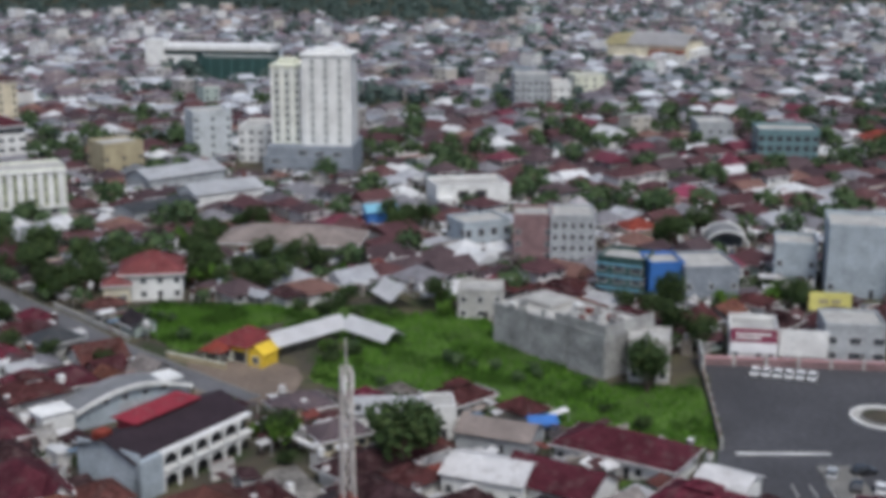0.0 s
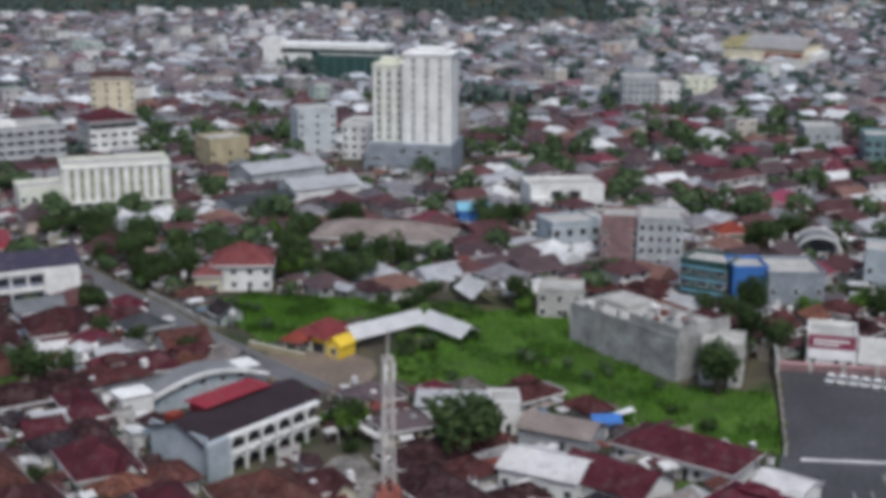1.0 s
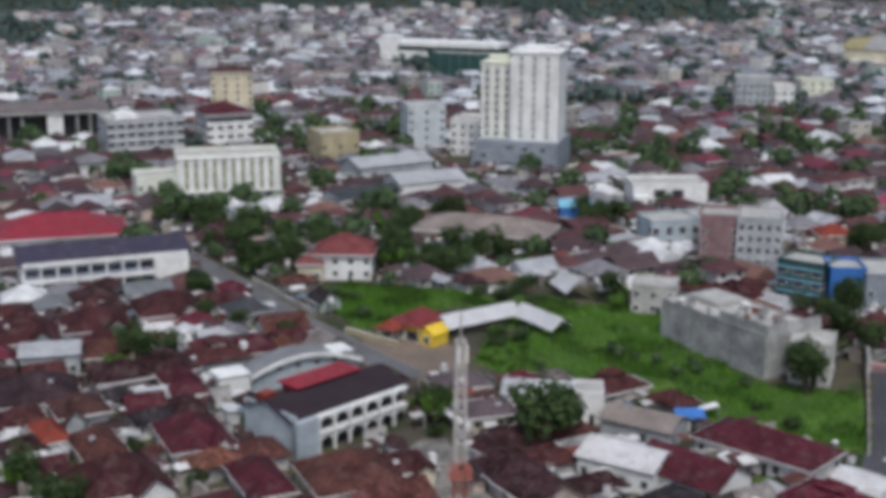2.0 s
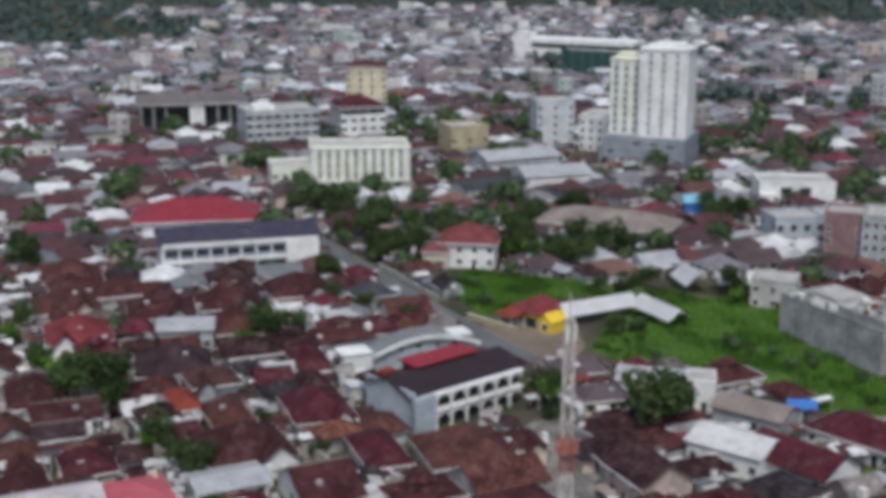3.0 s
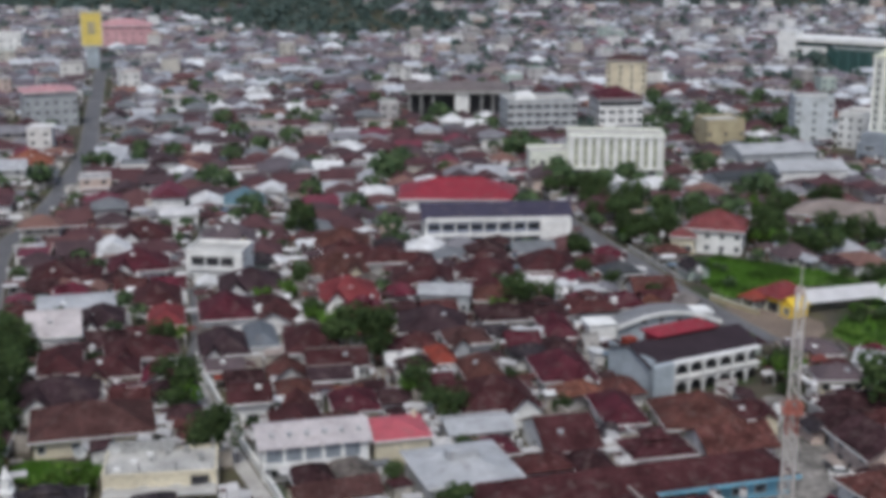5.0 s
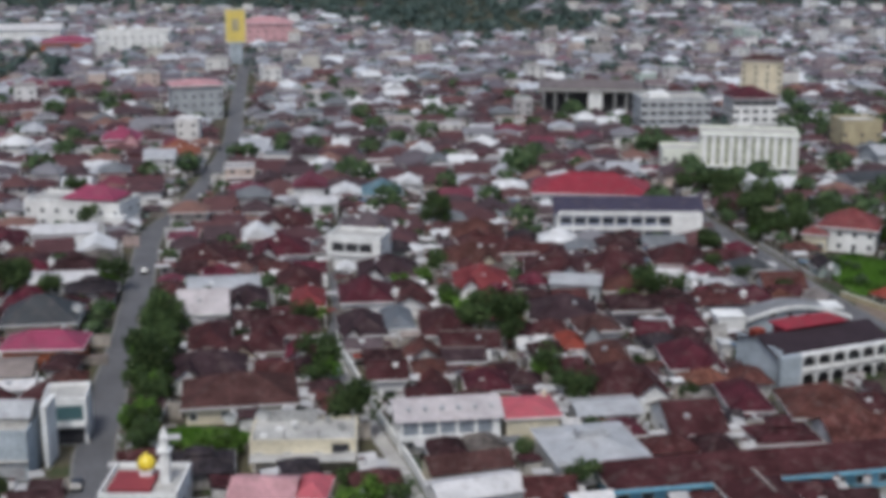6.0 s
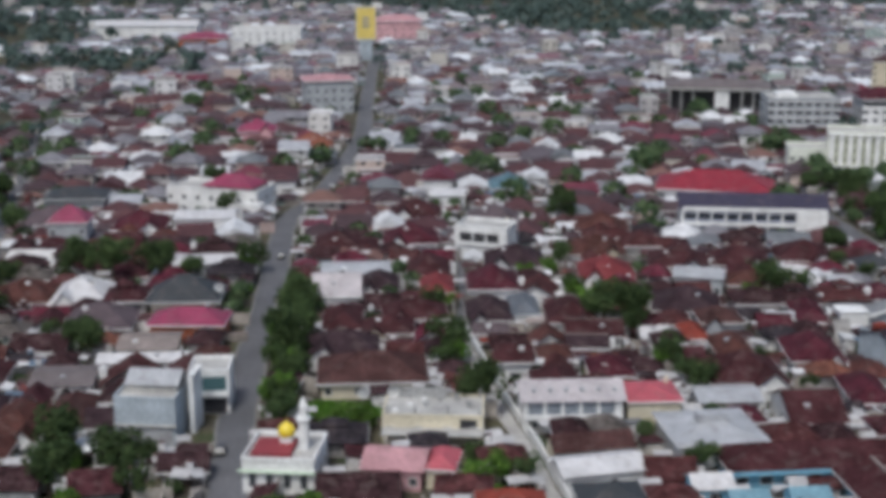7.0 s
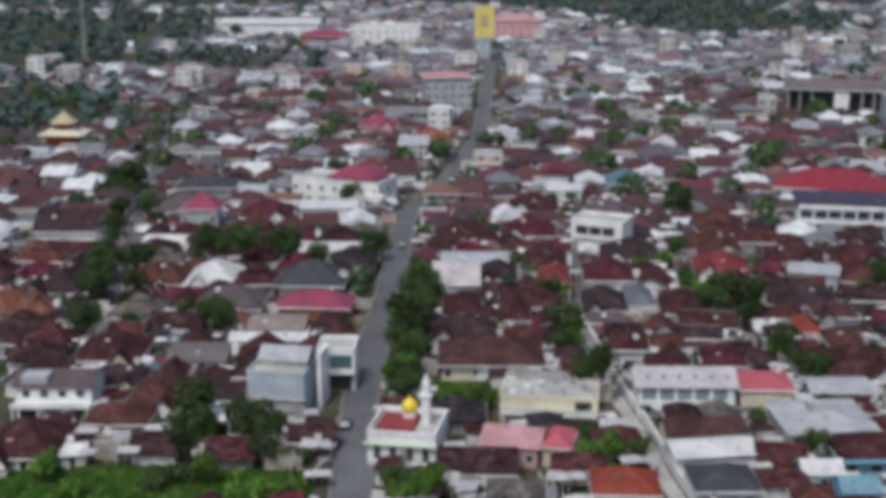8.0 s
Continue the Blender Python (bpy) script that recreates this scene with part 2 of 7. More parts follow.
def leaf_material(name, stops, trans=0.25):
    m, nt, b = tree_of(name, 0.7, 0.15)
    src = nt.nodes.new("ShaderNodeNewGeometry").outputs["Random Per Island"]
    r = ramp(nt, stops)
    nt.links.new(src, r.inputs[0])
    ob = nt.nodes.new("ShaderNodeObjectInfo")
    mr = nt.nodes.new("ShaderNodeMapRange")
    mr.inputs[3].default_value, mr.inputs[4].default_value = 0.7, 1.3
    nt.links.new(ob.outputs["Random"], mr.inputs[0])
    sc = nt.nodes.new("ShaderNodeVectorMath")
    sc.operation = "SCALE"
    nt.links.new(r.outputs[0], sc.inputs[0])
    nt.links.new(mr.outputs[0], sc.inputs[3])
    nt.links.new(sc.outputs[0], b.inputs["Base Color"])
    tr = nt.nodes.new("ShaderNodeBsdfTranslucent")
    nt.links.new(sc.outputs[0], tr.inputs[0])
    mix = nt.nodes.new("ShaderNodeMixShader")
    mix.inputs[0].default_value = trans
    nt.links.new(b.outputs[0], mix.inputs[1])
    nt.links.new(tr.outputs[0], mix.inputs[2])
    nt.links.new(mix.outputs[0], nt.nodes["Material Output"].inputs[0])
    return m


leaves = leaf_material("leaves", [(0, (0.026, 0.048, 0.019)), (0.5, (0.048, 0.080, 0.029)), (1, (0.085, 0.120, 0.045))])
bright_leaves = leaf_material("bright_leaves", [(0, (0.05, 0.11, 0.02)), (0.6, (0.09, 0.18, 0.03)), (1, (0.15, 0.25, 0.05))])
town_leaves = leaf_material("town_leaves", [(0, (0.028, 0.050, 0.024)), (0.5, (0.048, 0.080, 0.036)), (1, (0.085, 0.12, 0.055))])
# leaves paled towards blue-green: the distance haze is put into their colour
hazy_wood_leaves = leaf_material("hazy_wood_leaves", [(0, (0.066, 0.106, 0.096)), (0.5, (0.100, 0.146, 0.132)), (1, (0.14, 0.18, 0.160))])
weed_leaves = leaf_material("weed_leaves", [(0, (0.035, 0.075, 0.016)), (0.6, (0.055, 0.12, 0.024)), (1, (0.09, 0.17, 0.035))])
grass_blades = leaf_material("grass_blades", [(0, (0.055, 0.13, 0.018)), (0.6, (0.085, 0.20, 0.026)), (1, (0.14, 0.27, 0.045))])


def glass_material():
    m, nt, b = tree_of("window_glass", 0.12, 0.6)
    c = nt.nodes.new("ShaderNodeRGB")
    c.outputs[0].default_value = (0.06, 0.066, 0.075, 1)
    nt.links.new(c.outputs[0], b.inputs["Base Color"])
    return m


window_glass = glass_material()


def ground_material():
    """Bare yards, weeds and paving among the houses; woods further out."""
    m, nt, b = tree_of("ground", 0.95, 0.08)
    geo = nt.nodes.new("ShaderNodeNewGeometry")
    n1 = nt.nodes.new("ShaderNodeTexNoise")
    n1.inputs["Scale"].default_value, n1.inputs["Detail"].default_value = 0.07, 5
    n2 = nt.nodes.new("ShaderNodeTexNoise")
    n2.inputs["Scale"].default_value, n2.inputs["Detail"].default_value = 1.3, 6
    nt.links.new(geo.outputs["Position"], n1.inputs["Vector"])
    nt.links.new(geo.outputs["Position"], n2.inputs["Vector"])
    r1 = ramp(nt, [(0.36, (0.035, 0.055, 0.022)), (0.46, (0.075, 0.066, 0.055)), (0.58, (0.10, 0.092, 0.06)), (0.68, (0.045, 0.065, 0.030))])
    nt.links.new(n1.outputs[0], r1.inputs[0])
    mr = nt.nodes.new("ShaderNodeMapRange")
    mr.inputs[3].default_value, mr.inputs[4].default_value = 0.5, 1.4
    nt.links.new(n2.outputs[0], mr.inputs[0])
    sc = nt.nodes.new("ShaderNodeVectorMath")
    sc.operation = "SCALE"
    nt.links.new(r1.outputs[0], sc.inputs[0])
    nt.links.new(mr.outputs[0], sc.inputs[3])
    nt.links.new(sc.outputs[0], b.inputs["Base Color"])
    bp = nt.nodes.new("ShaderNodeBump")
    bp.inputs["Distance"].default_value = 0.15
    nt.links.new(n2.outputs[0], bp.inputs["Height"])
    nt.links.new(bp.outputs[0], b.inputs["Normal"])
    return m


ground_mat = ground_material()
meadow = plain("meadow", (0.075, 0.14, 0.026), 0.95, 0.75, fine=0.6, broad=0.10, bump=0.2)


# ------------------------------------------------------------------ mesh helpers
def link(name, bm, mats, parent=None, label=""):
    me = bpy.data.meshes.new(name)
    bm.normal_update()
    bm.to_mesh(me)
    bm.free()
    for m in mats if isinstance(mats, (list, tuple)) else [mats]:
        me.materials.append(m)
    ob = new(name, me)
    ob.parent = parent
    if label:
        tagged(ob, label)
    return ob


def part(name, bm, material, parent, label=""):
    return link(name, bm, material, parent, label)


def box(bm, x0, x1, y0, y1, z0, z1, mat=0):
    v = [bm.verts.new(p) for p in ((x0, y0, z0), (x1, y0, z0), (x1, y1, z0), (x0, y1, z0), (x0, y0, z1), (x1, y0, z1), (x1, y1, z1), (x0, y1, z1))]
    for f in ((3, 2, 1, 0), (4, 5, 6, 7), (0, 1, 5, 4), (1, 2, 6, 5), (2, 3, 7, 6), (3, 0, 4, 7)):
        bm.faces.new([v[i] for i in f]).material_index = mat
    return v


def boxes(*rows):
    bm = bmesh.new()
    for r in rows:
        box(bm, *r)
    return bm


def beam(bm, a, b, r, sides=4, r2=None):
    """A straight bar from a to b."""
    a, b = Vector(a), Vector(b)
    q = (b - a).to_track_quat("Z", "Y")
    r2 = r if r2 is None else r2
    rings = []
    for p, rad in ((a, r), (b, r2)):
        rings.append([bm.verts.new(p + q @ Vector((rad * math.cos(k * math.tau / sides), rad * math.sin(k * math.tau / sides), 0))) for k in range(sides)])
    for k in range(sides):
        bm.faces.new((rings[0][k], rings[0][(k + 1) % sides], rings[1][(k + 1) % sides], rings[1][k]))
    bm.faces.new(rings[0][::-1])
    bm.faces.new(rings[1])


def hip_roof(w, d, z, h, over=0.6, thick=0.16, ridge=None):
    bm = bmesh.new()
    X, Y = w / 2 + over, d / 2 + over
    lo = [bm.verts.new((sx * X, sy * Y, z - thick)) for sx, sy in ((-1, -1), (1, -1), (1, 1), (-1, 1))]
    up = [bm.verts.new((sx * X, sy * Y, z)) for sx, sy in ((-1, -1), (1, -1), (1, 1), (-1, 1))]
    if X >= Y:
        r = max(X - Y, 0.15) if ridge is None else ridge
        a, b = bm.verts.new((-r, 0, z + h)), bm.verts.new((r, 0, z + h))
        faces = [(up[0], up[1], b, a), (up[1], up[2], b), (up[2], up[3], a, b), (up[3], up[0], a)]
    else:
        r = max(Y - X, 0.15) if ridge is None else ridge
        a, b = bm.verts.new((0, -r, z + h)), bm.verts.new((0, r, z + h))
        faces = [(up[0], up[1], a), (up[1], up[2], b, a), (up[2], up[3], b), (up[3], up[0], a, b)]
    for f in faces:
        bm.faces.new(f)
    bm.faces.new(lo[::-1])
    for k in range(4):
        bm.faces.new((lo[k], lo[(k + 1) % 4], up[(k + 1) % 4], up[k]))
    return bm


def gable_roof(w, d, z, h, over=0.5, thick=0.16):
    """Two slopes in one bent slab, ridge along x."""
    bm = bmesh.new()
    X, Y = w / 2 + over, d / 2 + over
    low = z - h * over / (d / 2)
    ends = []
    for x in (-X, X):
        ends.append([bm.verts.new((x, y, zz)) for y, zz in ((-Y, low), (0, z + h), (Y, low), (Y, low + thick), (0, z + h + thick), (-Y, low + thick))])
    a, b = ends
    for k in range(6):
        bm.faces.new((a[k], a[(k + 1) % 6], b[(k + 1) % 6], b[k]))
    for e in ends:
        bm.faces.new((e[0], e[1], e[4], e[5]))
        bm.faces.new((e[1], e[2], e[3], e[4]))
    bmesh.ops.recalc_face_normals(bm, faces=bm.faces[:])
    return bm


def merge(bm, other, x=0.0, y=0.0, turn=0.0):
    """Move another bmesh into bm, turned and shifted."""
    other.transform(pose(x, y, 0, 0, 0, turn))
    me = bpy.data.meshes.new("joined")
    other.to_mesh(me)
    other.free()
    bm.from_mesh(me)
    bpy.data.meshes.remove(me)
    return bm


def gable_wall(w, d, z, h):
    bm = bmesh.new()
    ends = []
    for x in (-w / 2, w / 2):
        ends.append([bm.verts.new(p) for p in ((x, -d / 2, 0), (x, d / 2, 0), (x, d / 2, z), (x, 0, z + h), (x, -d / 2, z))])
    bm.faces.new(ends[0][::-1])
    bm.faces.new(ends[1])
    for k in range(5):
        bm.faces.new((ends[0][k], ends[0][(k + 1) % 5], ends[1][(k + 1) % 5], ends[1][k]))
    return bm


def flat_roof(w, d, z, rise=0.7, t=0.22):
    """A slab with a parapet round it, in one piece."""
    bm = bmesh.new()
    X, Y = w / 2, d / 2
    rings = []
    for o, zz in ((0.08, z), (0.08, z + rise), (-t, z + rise), (-t, z + 0.12)):
        rings.append([bm.verts.new((sx * (X + o), sy * (Y + o), zz)) for sx, sy in ((-1, -1), (1, -1), (1, 1), (-1, 1))])
    for a, b in zip(rings, rings[1:]):
        for k in range(4):
            bm.faces.new((a[k], a[(k + 1) % 4], b[(k + 1) % 4], b[k]))
    bm.faces.new(rings[-1]).material_index = 1
    return bm


window_meshes = {}


def window_mesh(w, h):
    """Frame and pane of a window that looks along -y, its middle at the origin."""
    key = (round(w, 2), round(h, 2))
    if key not in window_meshes:
        f = min(0.1, w * 0.12)
        bm = boxes((-w / 2 - f, w / 2 + f, -0.09, 0, -h / 2 - f, -h / 2), (-w / 2 - f, w / 2 + f, -0.09, 0, h / 2, h / 2 + f),
                   (-w / 2 - f, -w / 2, -0.09, 0, -h / 2, h / 2), (w / 2, w / 2 + f, -0.09, 0, -h / 2, h / 2))
        frame_me = bpy.data.meshes.new("window")
        bm.to_mesh(frame_me)
        bm.free()
        frame_me.materials.append(white_paint)
        bm = boxes((-w / 2, w / 2, -0.035, 0, -h / 2, h / 2))
        pane_me = bpy.data.meshes.new("pane")
        bm.to_mesh(pane_me)
        bm.free()
        pane_me.materials.append(window_glass)
        window_meshes[key] = frame_me, pane_me
    return window_meshes[key]


def add_window(parent, x, y, z, turn, w, h, pane=True):
    fm, pm = window_mesh(w, h)
    m = Matrix.Translation((x, y, z)) @ Matrix.Rotation(radians(turn), 4, "Z")
    if not pane:
        g = new("window", pm)
        g.parent = parent
        g.matrix_basis = m
        return
    win = new("window", fm)
    win.parent = parent
    win.matrix_basis = m
    g = new("pane", pm)
    g.parent = win


def window_grid(parent, face, W, D, cols, rows, z0, storey, w=1.2, h=1.3, margin=1.2, pane=True):
    """Windows over one face of a block W wide and D deep: f(ront), b(ack), l(eft), r(ight)."""
    span = (W if face in "fb" else D) - 2 * margin
    for i in range(cols):
        s = 0 if cols == 1 else -span / 2 + span * i / (cols - 1)
        for j in range(rows):
            z = z0 + storey * j
            if face == "f":
                add_window(parent, s, -D / 2, z, 0, w, h, pane)
            elif face == "b":
                add_window(parent, s, D / 2, z, 180, w, h, pane)
            elif face == "r":
                add_window(parent, W / 2, s, z, 90, w, h, pane)
            else:
                add_window(parent, -W / 2, s, z, -90, w, h, pane)


TAKEN = []          # footprints that are spoken for: x, y, turn, half width, half depth


def claim(x, y, turn, w, d, margin=1.0):
    TAKEN.append((x, y, radians(turn), w / 2 + margin, d / 2 + margin))


def base(name, x, y, turn, label, category, w, d, group="", margin=1.0, z=0.0):
    ob = new(name)
    ob.empty_display_size = 1
    ob.matrix_basis = pose(x, y, z, 0, 0, turn)
    tagged(ob, label, category, group)
    claim(x, y, turn, w, d, margin)
    return ob


def block(name, x, y, turn, w, d, h, wall, label, category="building", roof="flat", roof_mat=None, rise=2.0, over=0.6, front=(0, 0), sides=(0, 0),
          sill=1.6, storey=3.2, win=(1.2, 1.3), door=True, band=None, pane=True, margin=1.0):
    """A building of one block: walls, roof, windows on three faces and a door."""
    b = base(name, x, y, turn, label, category, w, d, margin=margin)
    pane = pane and math.hypot(x, y) < 400
    roof_mat = roof_mat or pale_concrete
    if roof == "gable":
        part("wall", gable_wall(w, d, h, rise), wall, b)
        part("roof", gable_roof(w, d, h, rise, over), roof_mat, b)
    else:
        part("wall", boxes((-w / 2, w / 2, -d / 2, d / 2, 0, h)), wall, b)
        if roof == "hip":
            part("roof", hip_roof(w, d, h + 0.16, rise, over), roof_mat, b)
        else:
            part("roof", flat_roof(w, d, h, rise if rise < 1.6 else 0.7), [wall, roof_mat], b)
    if roof != "flat":
        X, Y = w / 2 + over, d / 2 + over
        if roof == "hip":
            part("fascia", boxes((-X - 0.04, X + 0.04, -Y - 0.05, -Y - 0.003, h - 0.12, h + 0.17), (-X - 0.05, -X - 0.003, -Y, Y, h - 0.12, h + 0.17), (X + 0.003, X + 0.05, -Y, Y, h - 0.12, h + 0.17)), white_paint, b)
    if front[0]:
        window_grid(b, "f", w, d, front[0], front[1], sill, storey, *win, pane=pane)
    if sides[0]:
        window_grid(b, "l", w, d, sides[0], sides[1], sill, storey, *win, pane=pane)
        window_grid(b, "r", w, d, sides[0], sides[1], sill, storey, *win, pane=pane)
    if band:
        for k in range(1, int(h / storey) + 1):
            z = k * storey - 0.25
            if z < h - 0.5:
                part("ledge", boxes((-w / 2 - 0.25, w / 2 + 0.25, -d / 2 - 0.25, -d / 2 + 0.02, z, z + 0.3)), band, b)
    if door:
        part("door", boxes((-0.5 + w * 0.12, 0.5 + w * 0.12, -d / 2 - 0.06, -d / 2, 0, 2.1)), dark_metal_and_shade, b)
    return b


# ------------------------------------------------------------------ zones of the plan
MAIN_ROAD = [(-72, 40), (-94, 61.8), (-100, 68.2), (-112.5, 80.8), (-131, 99.4), (-143, 112.6), (-155, 125.8), (-172.5, 146), (-191, 166.5), (-213, 190.5), (-235, 215),
             (-252, 246), (-283, 291), (-320, 341), (-383, 414), (-474, 520), (-540, 600)]
FIELD_ROAD = [(-150, 352), (-120, 322), (-97.5, 298), (-85, 284.8), (-69, 267), (-54, 252), (-42, 240.5), (-36, 235)]
ALLEY = [(-205, 262), (-169, 212), (-147, 185), (-135.5, 168)]
LANE = [(-135, 167), (-127, 159), (-114, 147.2), (-98.5, 133.2), (-82.7, 120), (-72, 110), (-56, 96)]
STREAM = [(-205, 300), (-174.5, 261), (-146, 222), (-118, 194), (-99, 179), (-83.4, 165.6), (-72, 154)]
WEST_ROAD = [(-190, 82), (-258, 133), (-324, 184), (-394, 239), (-451, 288), (-549, 399), (-640, 520)]
HOTEL_ROAD = [(-200, 395), (-120, 425), (-60, 440), (-10, 425), (20, 395), (45, 340), (62, 318), (110, 292)]
FIELD_A = [(-19, 277), (-8, 290), (3, 293), (11, 285), (14, 266), (33, 243), (49, 242), (48.6, 214), (36, 212), (18, 226), (2, 232), (-9, 238), (-20, 240), (-26, 248), (-25, 258), (-18, 266)]
FIELD_B = [(-75, 289), (-64, 297), (-50, 297), (-33, 297), (-36, 284), (-48, 274), (-52, 262), (-58, 268)]
FIELD_C = [(-147, 36), (-137, 49), (-112, 70), (-101, 62), (-112, 40), (-128, 22)]
FIELD_D = [(-125.2, 108.2), (-114.5, 108.9), (-111.8, 117.2), (-115.5, 119.5), (-127.4, 113.5)]
FIELD_E = [(-36, 296), (-12, 297), (-8.5, 290.5), (-19.5, 277.5), (-18.6, 266.5), (-24, 276), (-34, 279)]
CLEAR = [(-62, 262), (-33, 300), (6, 300), (14, 280), (6, 232), (-12, 232), (-30, 234), (-44, 232)]     # no dwellings here
CLEAR_EAST = [(36, 212), (46, 238), (40, 244), (52, 264), (96, 262), (96, 180), (47, 188), (50, 205)]
PLAZA = [(51, 260), (95, 257), (95, 185), (42, 186), (47, 212), (53, 250)]
YARD = [(-46, 236), (-52, 258), (-40, 261), (-29, 254), (-27, 247), (-28, 238), (-34, 232)]
PAVED = [(-31, 192), (-28, 203), (-24, 205), (-17, 192), (-10, 184), (-3, 168), (2, 152), (-15, 150), (-24, 172)]


def inside(p, poly):
    x, y = p
    hit = False
    for (x0, y0), (x1, y1) in zip(poly, poly[1:] + poly[:1]):
        if (y0 > y) != (y1 > y) and x < (x1 - x0) * (y - y0) / (y1 - y0) + x0:
            hit = not hit
    return hit


def off_line(p, line):
    best = 1e9
    for (x0, y0), (x1, y1) in zip(line, line[1:]):
        dx, dy = x1 - x0, y1 - y0
        t = max(0, min(1, ((p[0] - x0) * dx + (p[1] - y0) * dy) / (dx * dx + dy * dy)))
        best = min(best, math.hypot(p[0] - x0 - t * dx, p[1] - y0 - t * dy))
    return best


def wooded(x, y):
    """How much of the far country is woods: 0 town, 1 woods."""
    if math.hypot(x, y) < 380:
        return 0.0
    w = noise.noise(Vector((x * 0.0028, y * 0.0028, 3.3))) * 0.5
    for cx, cy, r in ((-515, 860, 125), (-590, 905, 105), (-860, 470, 165), (-900, 400, 150), (-700, 355, 100), (-740, 480, 60), (-5, 1230, 110), (-340, 1400, 130),
                      (-480, 240, 60), (-600, 420, 60), (-115, 745, 45), (-25, 628, 30), (-1060, 760, 110), (-760, 1000, 140), (-560, 200, 110)):
        w = max(w, 1.25 - math.hypot(x - cx, y - cy) / r * 0.75)
    d = math.hypot(x, y)
    edge = 1120 if x < 0.03 * y else 1280
    return w + max(0, (d - edge) / 240)


def height(x, y):
    """The lie of the land: flat under the town, hills far out."""
    d = math.hypot(x, y)
    s = max(0.0, min(1.0, (d - 1350) / 2200))
    return s * s * (3 - 2 * s) * (150 + 70 * noise.noise(Vector((x * 0.0011, y * 0.0011, 0.7))))


# ------------------------------------------------------------------ ground, roads
def make_ground():
    radii = [0, 60, 120, 200, 300, 420, 560, 720, 900, 1100, 1350, 1600, 1900, 2300, 2800, 3400, 4200]
    n = 72
    verts, faces = [(0, 0, 0)], []
    for r in radii[1:]:
        for k in range(n):
            a = math.tau * k / n
            x, y = r * math.cos(a), r * math.sin(a)
            verts.append((x, y, height(x, y)))
    for k in range(n):
        faces.append((0, 1 + k, 1 + (k + 1) % n))
    for i in range(len(radii) - 2):
        for k in range(n):
            a, b = 1 + i * n + k, 1 + i * n + (k + 1) % n
            faces.append((a, a + n, b + n, b))
    me = bpy.data.meshes.new("ground")
    me.from_pydata(verts, [], faces)
    me.materials.append(ground_mat)
    for p in me.polygons:
        p.use_smooth = True
    return tagged(new("ground", me), "town ground of bare earth, weeds and paving rising to hills", "ground", kind="structure")


def make_strip(name, line, width, z, mat, label, category, kerb=0.0):
    """A road along a line, with low kerbs where kerb is given."""
    pts = [Vector((*p, 0)) for p in line]
    fine = []
    for i in range(len(pts) - 1):
        p0, p1, p2, p3 = pts[max(i - 1, 0)], pts[i], pts[i + 1], pts[min(i + 2, len(pts) - 1)]
        for k in range(5):
            t = k / 5
            fine.append(0.5 * ((2 * p1) + (p2 - p0) * t + (2 * p0 - 5 * p1 + 4 * p2 - p3) * t * t + (3 * p1 - p0 - 3 * p2 + p3) * t ** 3))
    fine.append(pts[-1])
    bm = bmesh.new()
    rows = []
    for i, p in enumerate(fine):
        way = (fine[min(i + 1, len(fine) - 1)] - fine[max(i - 1, 0)]).normalized()
        side = Vector((-way.y, way.x, 0))
        h = width / 2 * (1 + 0.05 * math.sin(i * 1.7))
        if kerb:
            prof = [(-h - 0.5, -0.05), (-h - 0.5, z + kerb), (-h, z + kerb), (-h, z), (h, z), (h, z + kerb), (h + 0.5, z + kerb), (h + 0.5, -0.05)]
        else:
            prof = [(-h, -0.05), (-h, z), (h, z), (h, -0.05)]
        rows.append([bm.verts.new((p.x + side.x * s, p.y + side.y * s, zz)) for s, zz in prof])
    mid = len(rows[0]) // 2 - 1
    for a, b in zip(rows, rows[1:]):
        for k in range(len(a) - 1):
            bm.faces.new((a[k], b[k], b[k + 1], a[k + 1])).material_index = 0 if (not kerb or k == mid) else 1
    bmesh.ops.recalc_face_normals(bm, faces=bm.faces)
    ob = link(name, bm, [mat, kerb_stone])
    return tagged(ob, label, category, kind="structure")


def make_sheet(name, poly, z, mat, label, category, wave=0.0, step=2.5):
    """A piece of ground of free outline, with a rim down into the soil."""
    bm = bmesh.new()
    if wave:
        xs, ys = [p[0] for p in poly], [p[1] for p in poly]
        made = {}

        def corner(i, j):
            if (i, j) not in made:
                x, y = i * step, j * step
                made[i, j] = bm.verts.new((x, y, z + wave * (noise.noise(Vector((x * 0.09, y * 0.09, 1))) + 0.4 * noise.noise(Vector((x * 0.4, y * 0.4, 5))))))
            return made[i, j]
        for i in range(int(min(xs) // step), int(max(xs) // step) + 1):
            for j in range(int(min(ys) // step), int(max(ys) // step) + 1):
                if inside(((i + 0.5) * step, (j + 0.5) * step), poly):
                    bm.faces.new((corner(i, j), corner(i + 1, j), corner(i + 1, j + 1), corner(i, j + 1)))
        rim = [e for e in bm.edges if e.is_boundary]
        low = bmesh.ops.extrude_edge_only(bm, edges=rim)
        for g in low["geom"]:
            if isinstance(g, bmesh.types.BMVert):
                g.co.z = -0.3
    else:
        up = [bm.verts.new((*p, z)) for p in poly]
        dn = [bm.verts.new((*p, -0.1)) for p in poly]
        bm.faces.new(up)
        for k in range(len(poly)):
            bm.faces.new((up[k], dn[k], dn[(k + 1) % len(poly)], up[(k + 1) % len(poly)]))
    bmesh.ops.recalc_face_normals(bm, faces=bm.faces)
    ob = link(name, bm, mat)
    for p in ob.data.polygons:
        p.use_smooth = bool(wave)
    return tagged(ob, label, category, kind="structure")


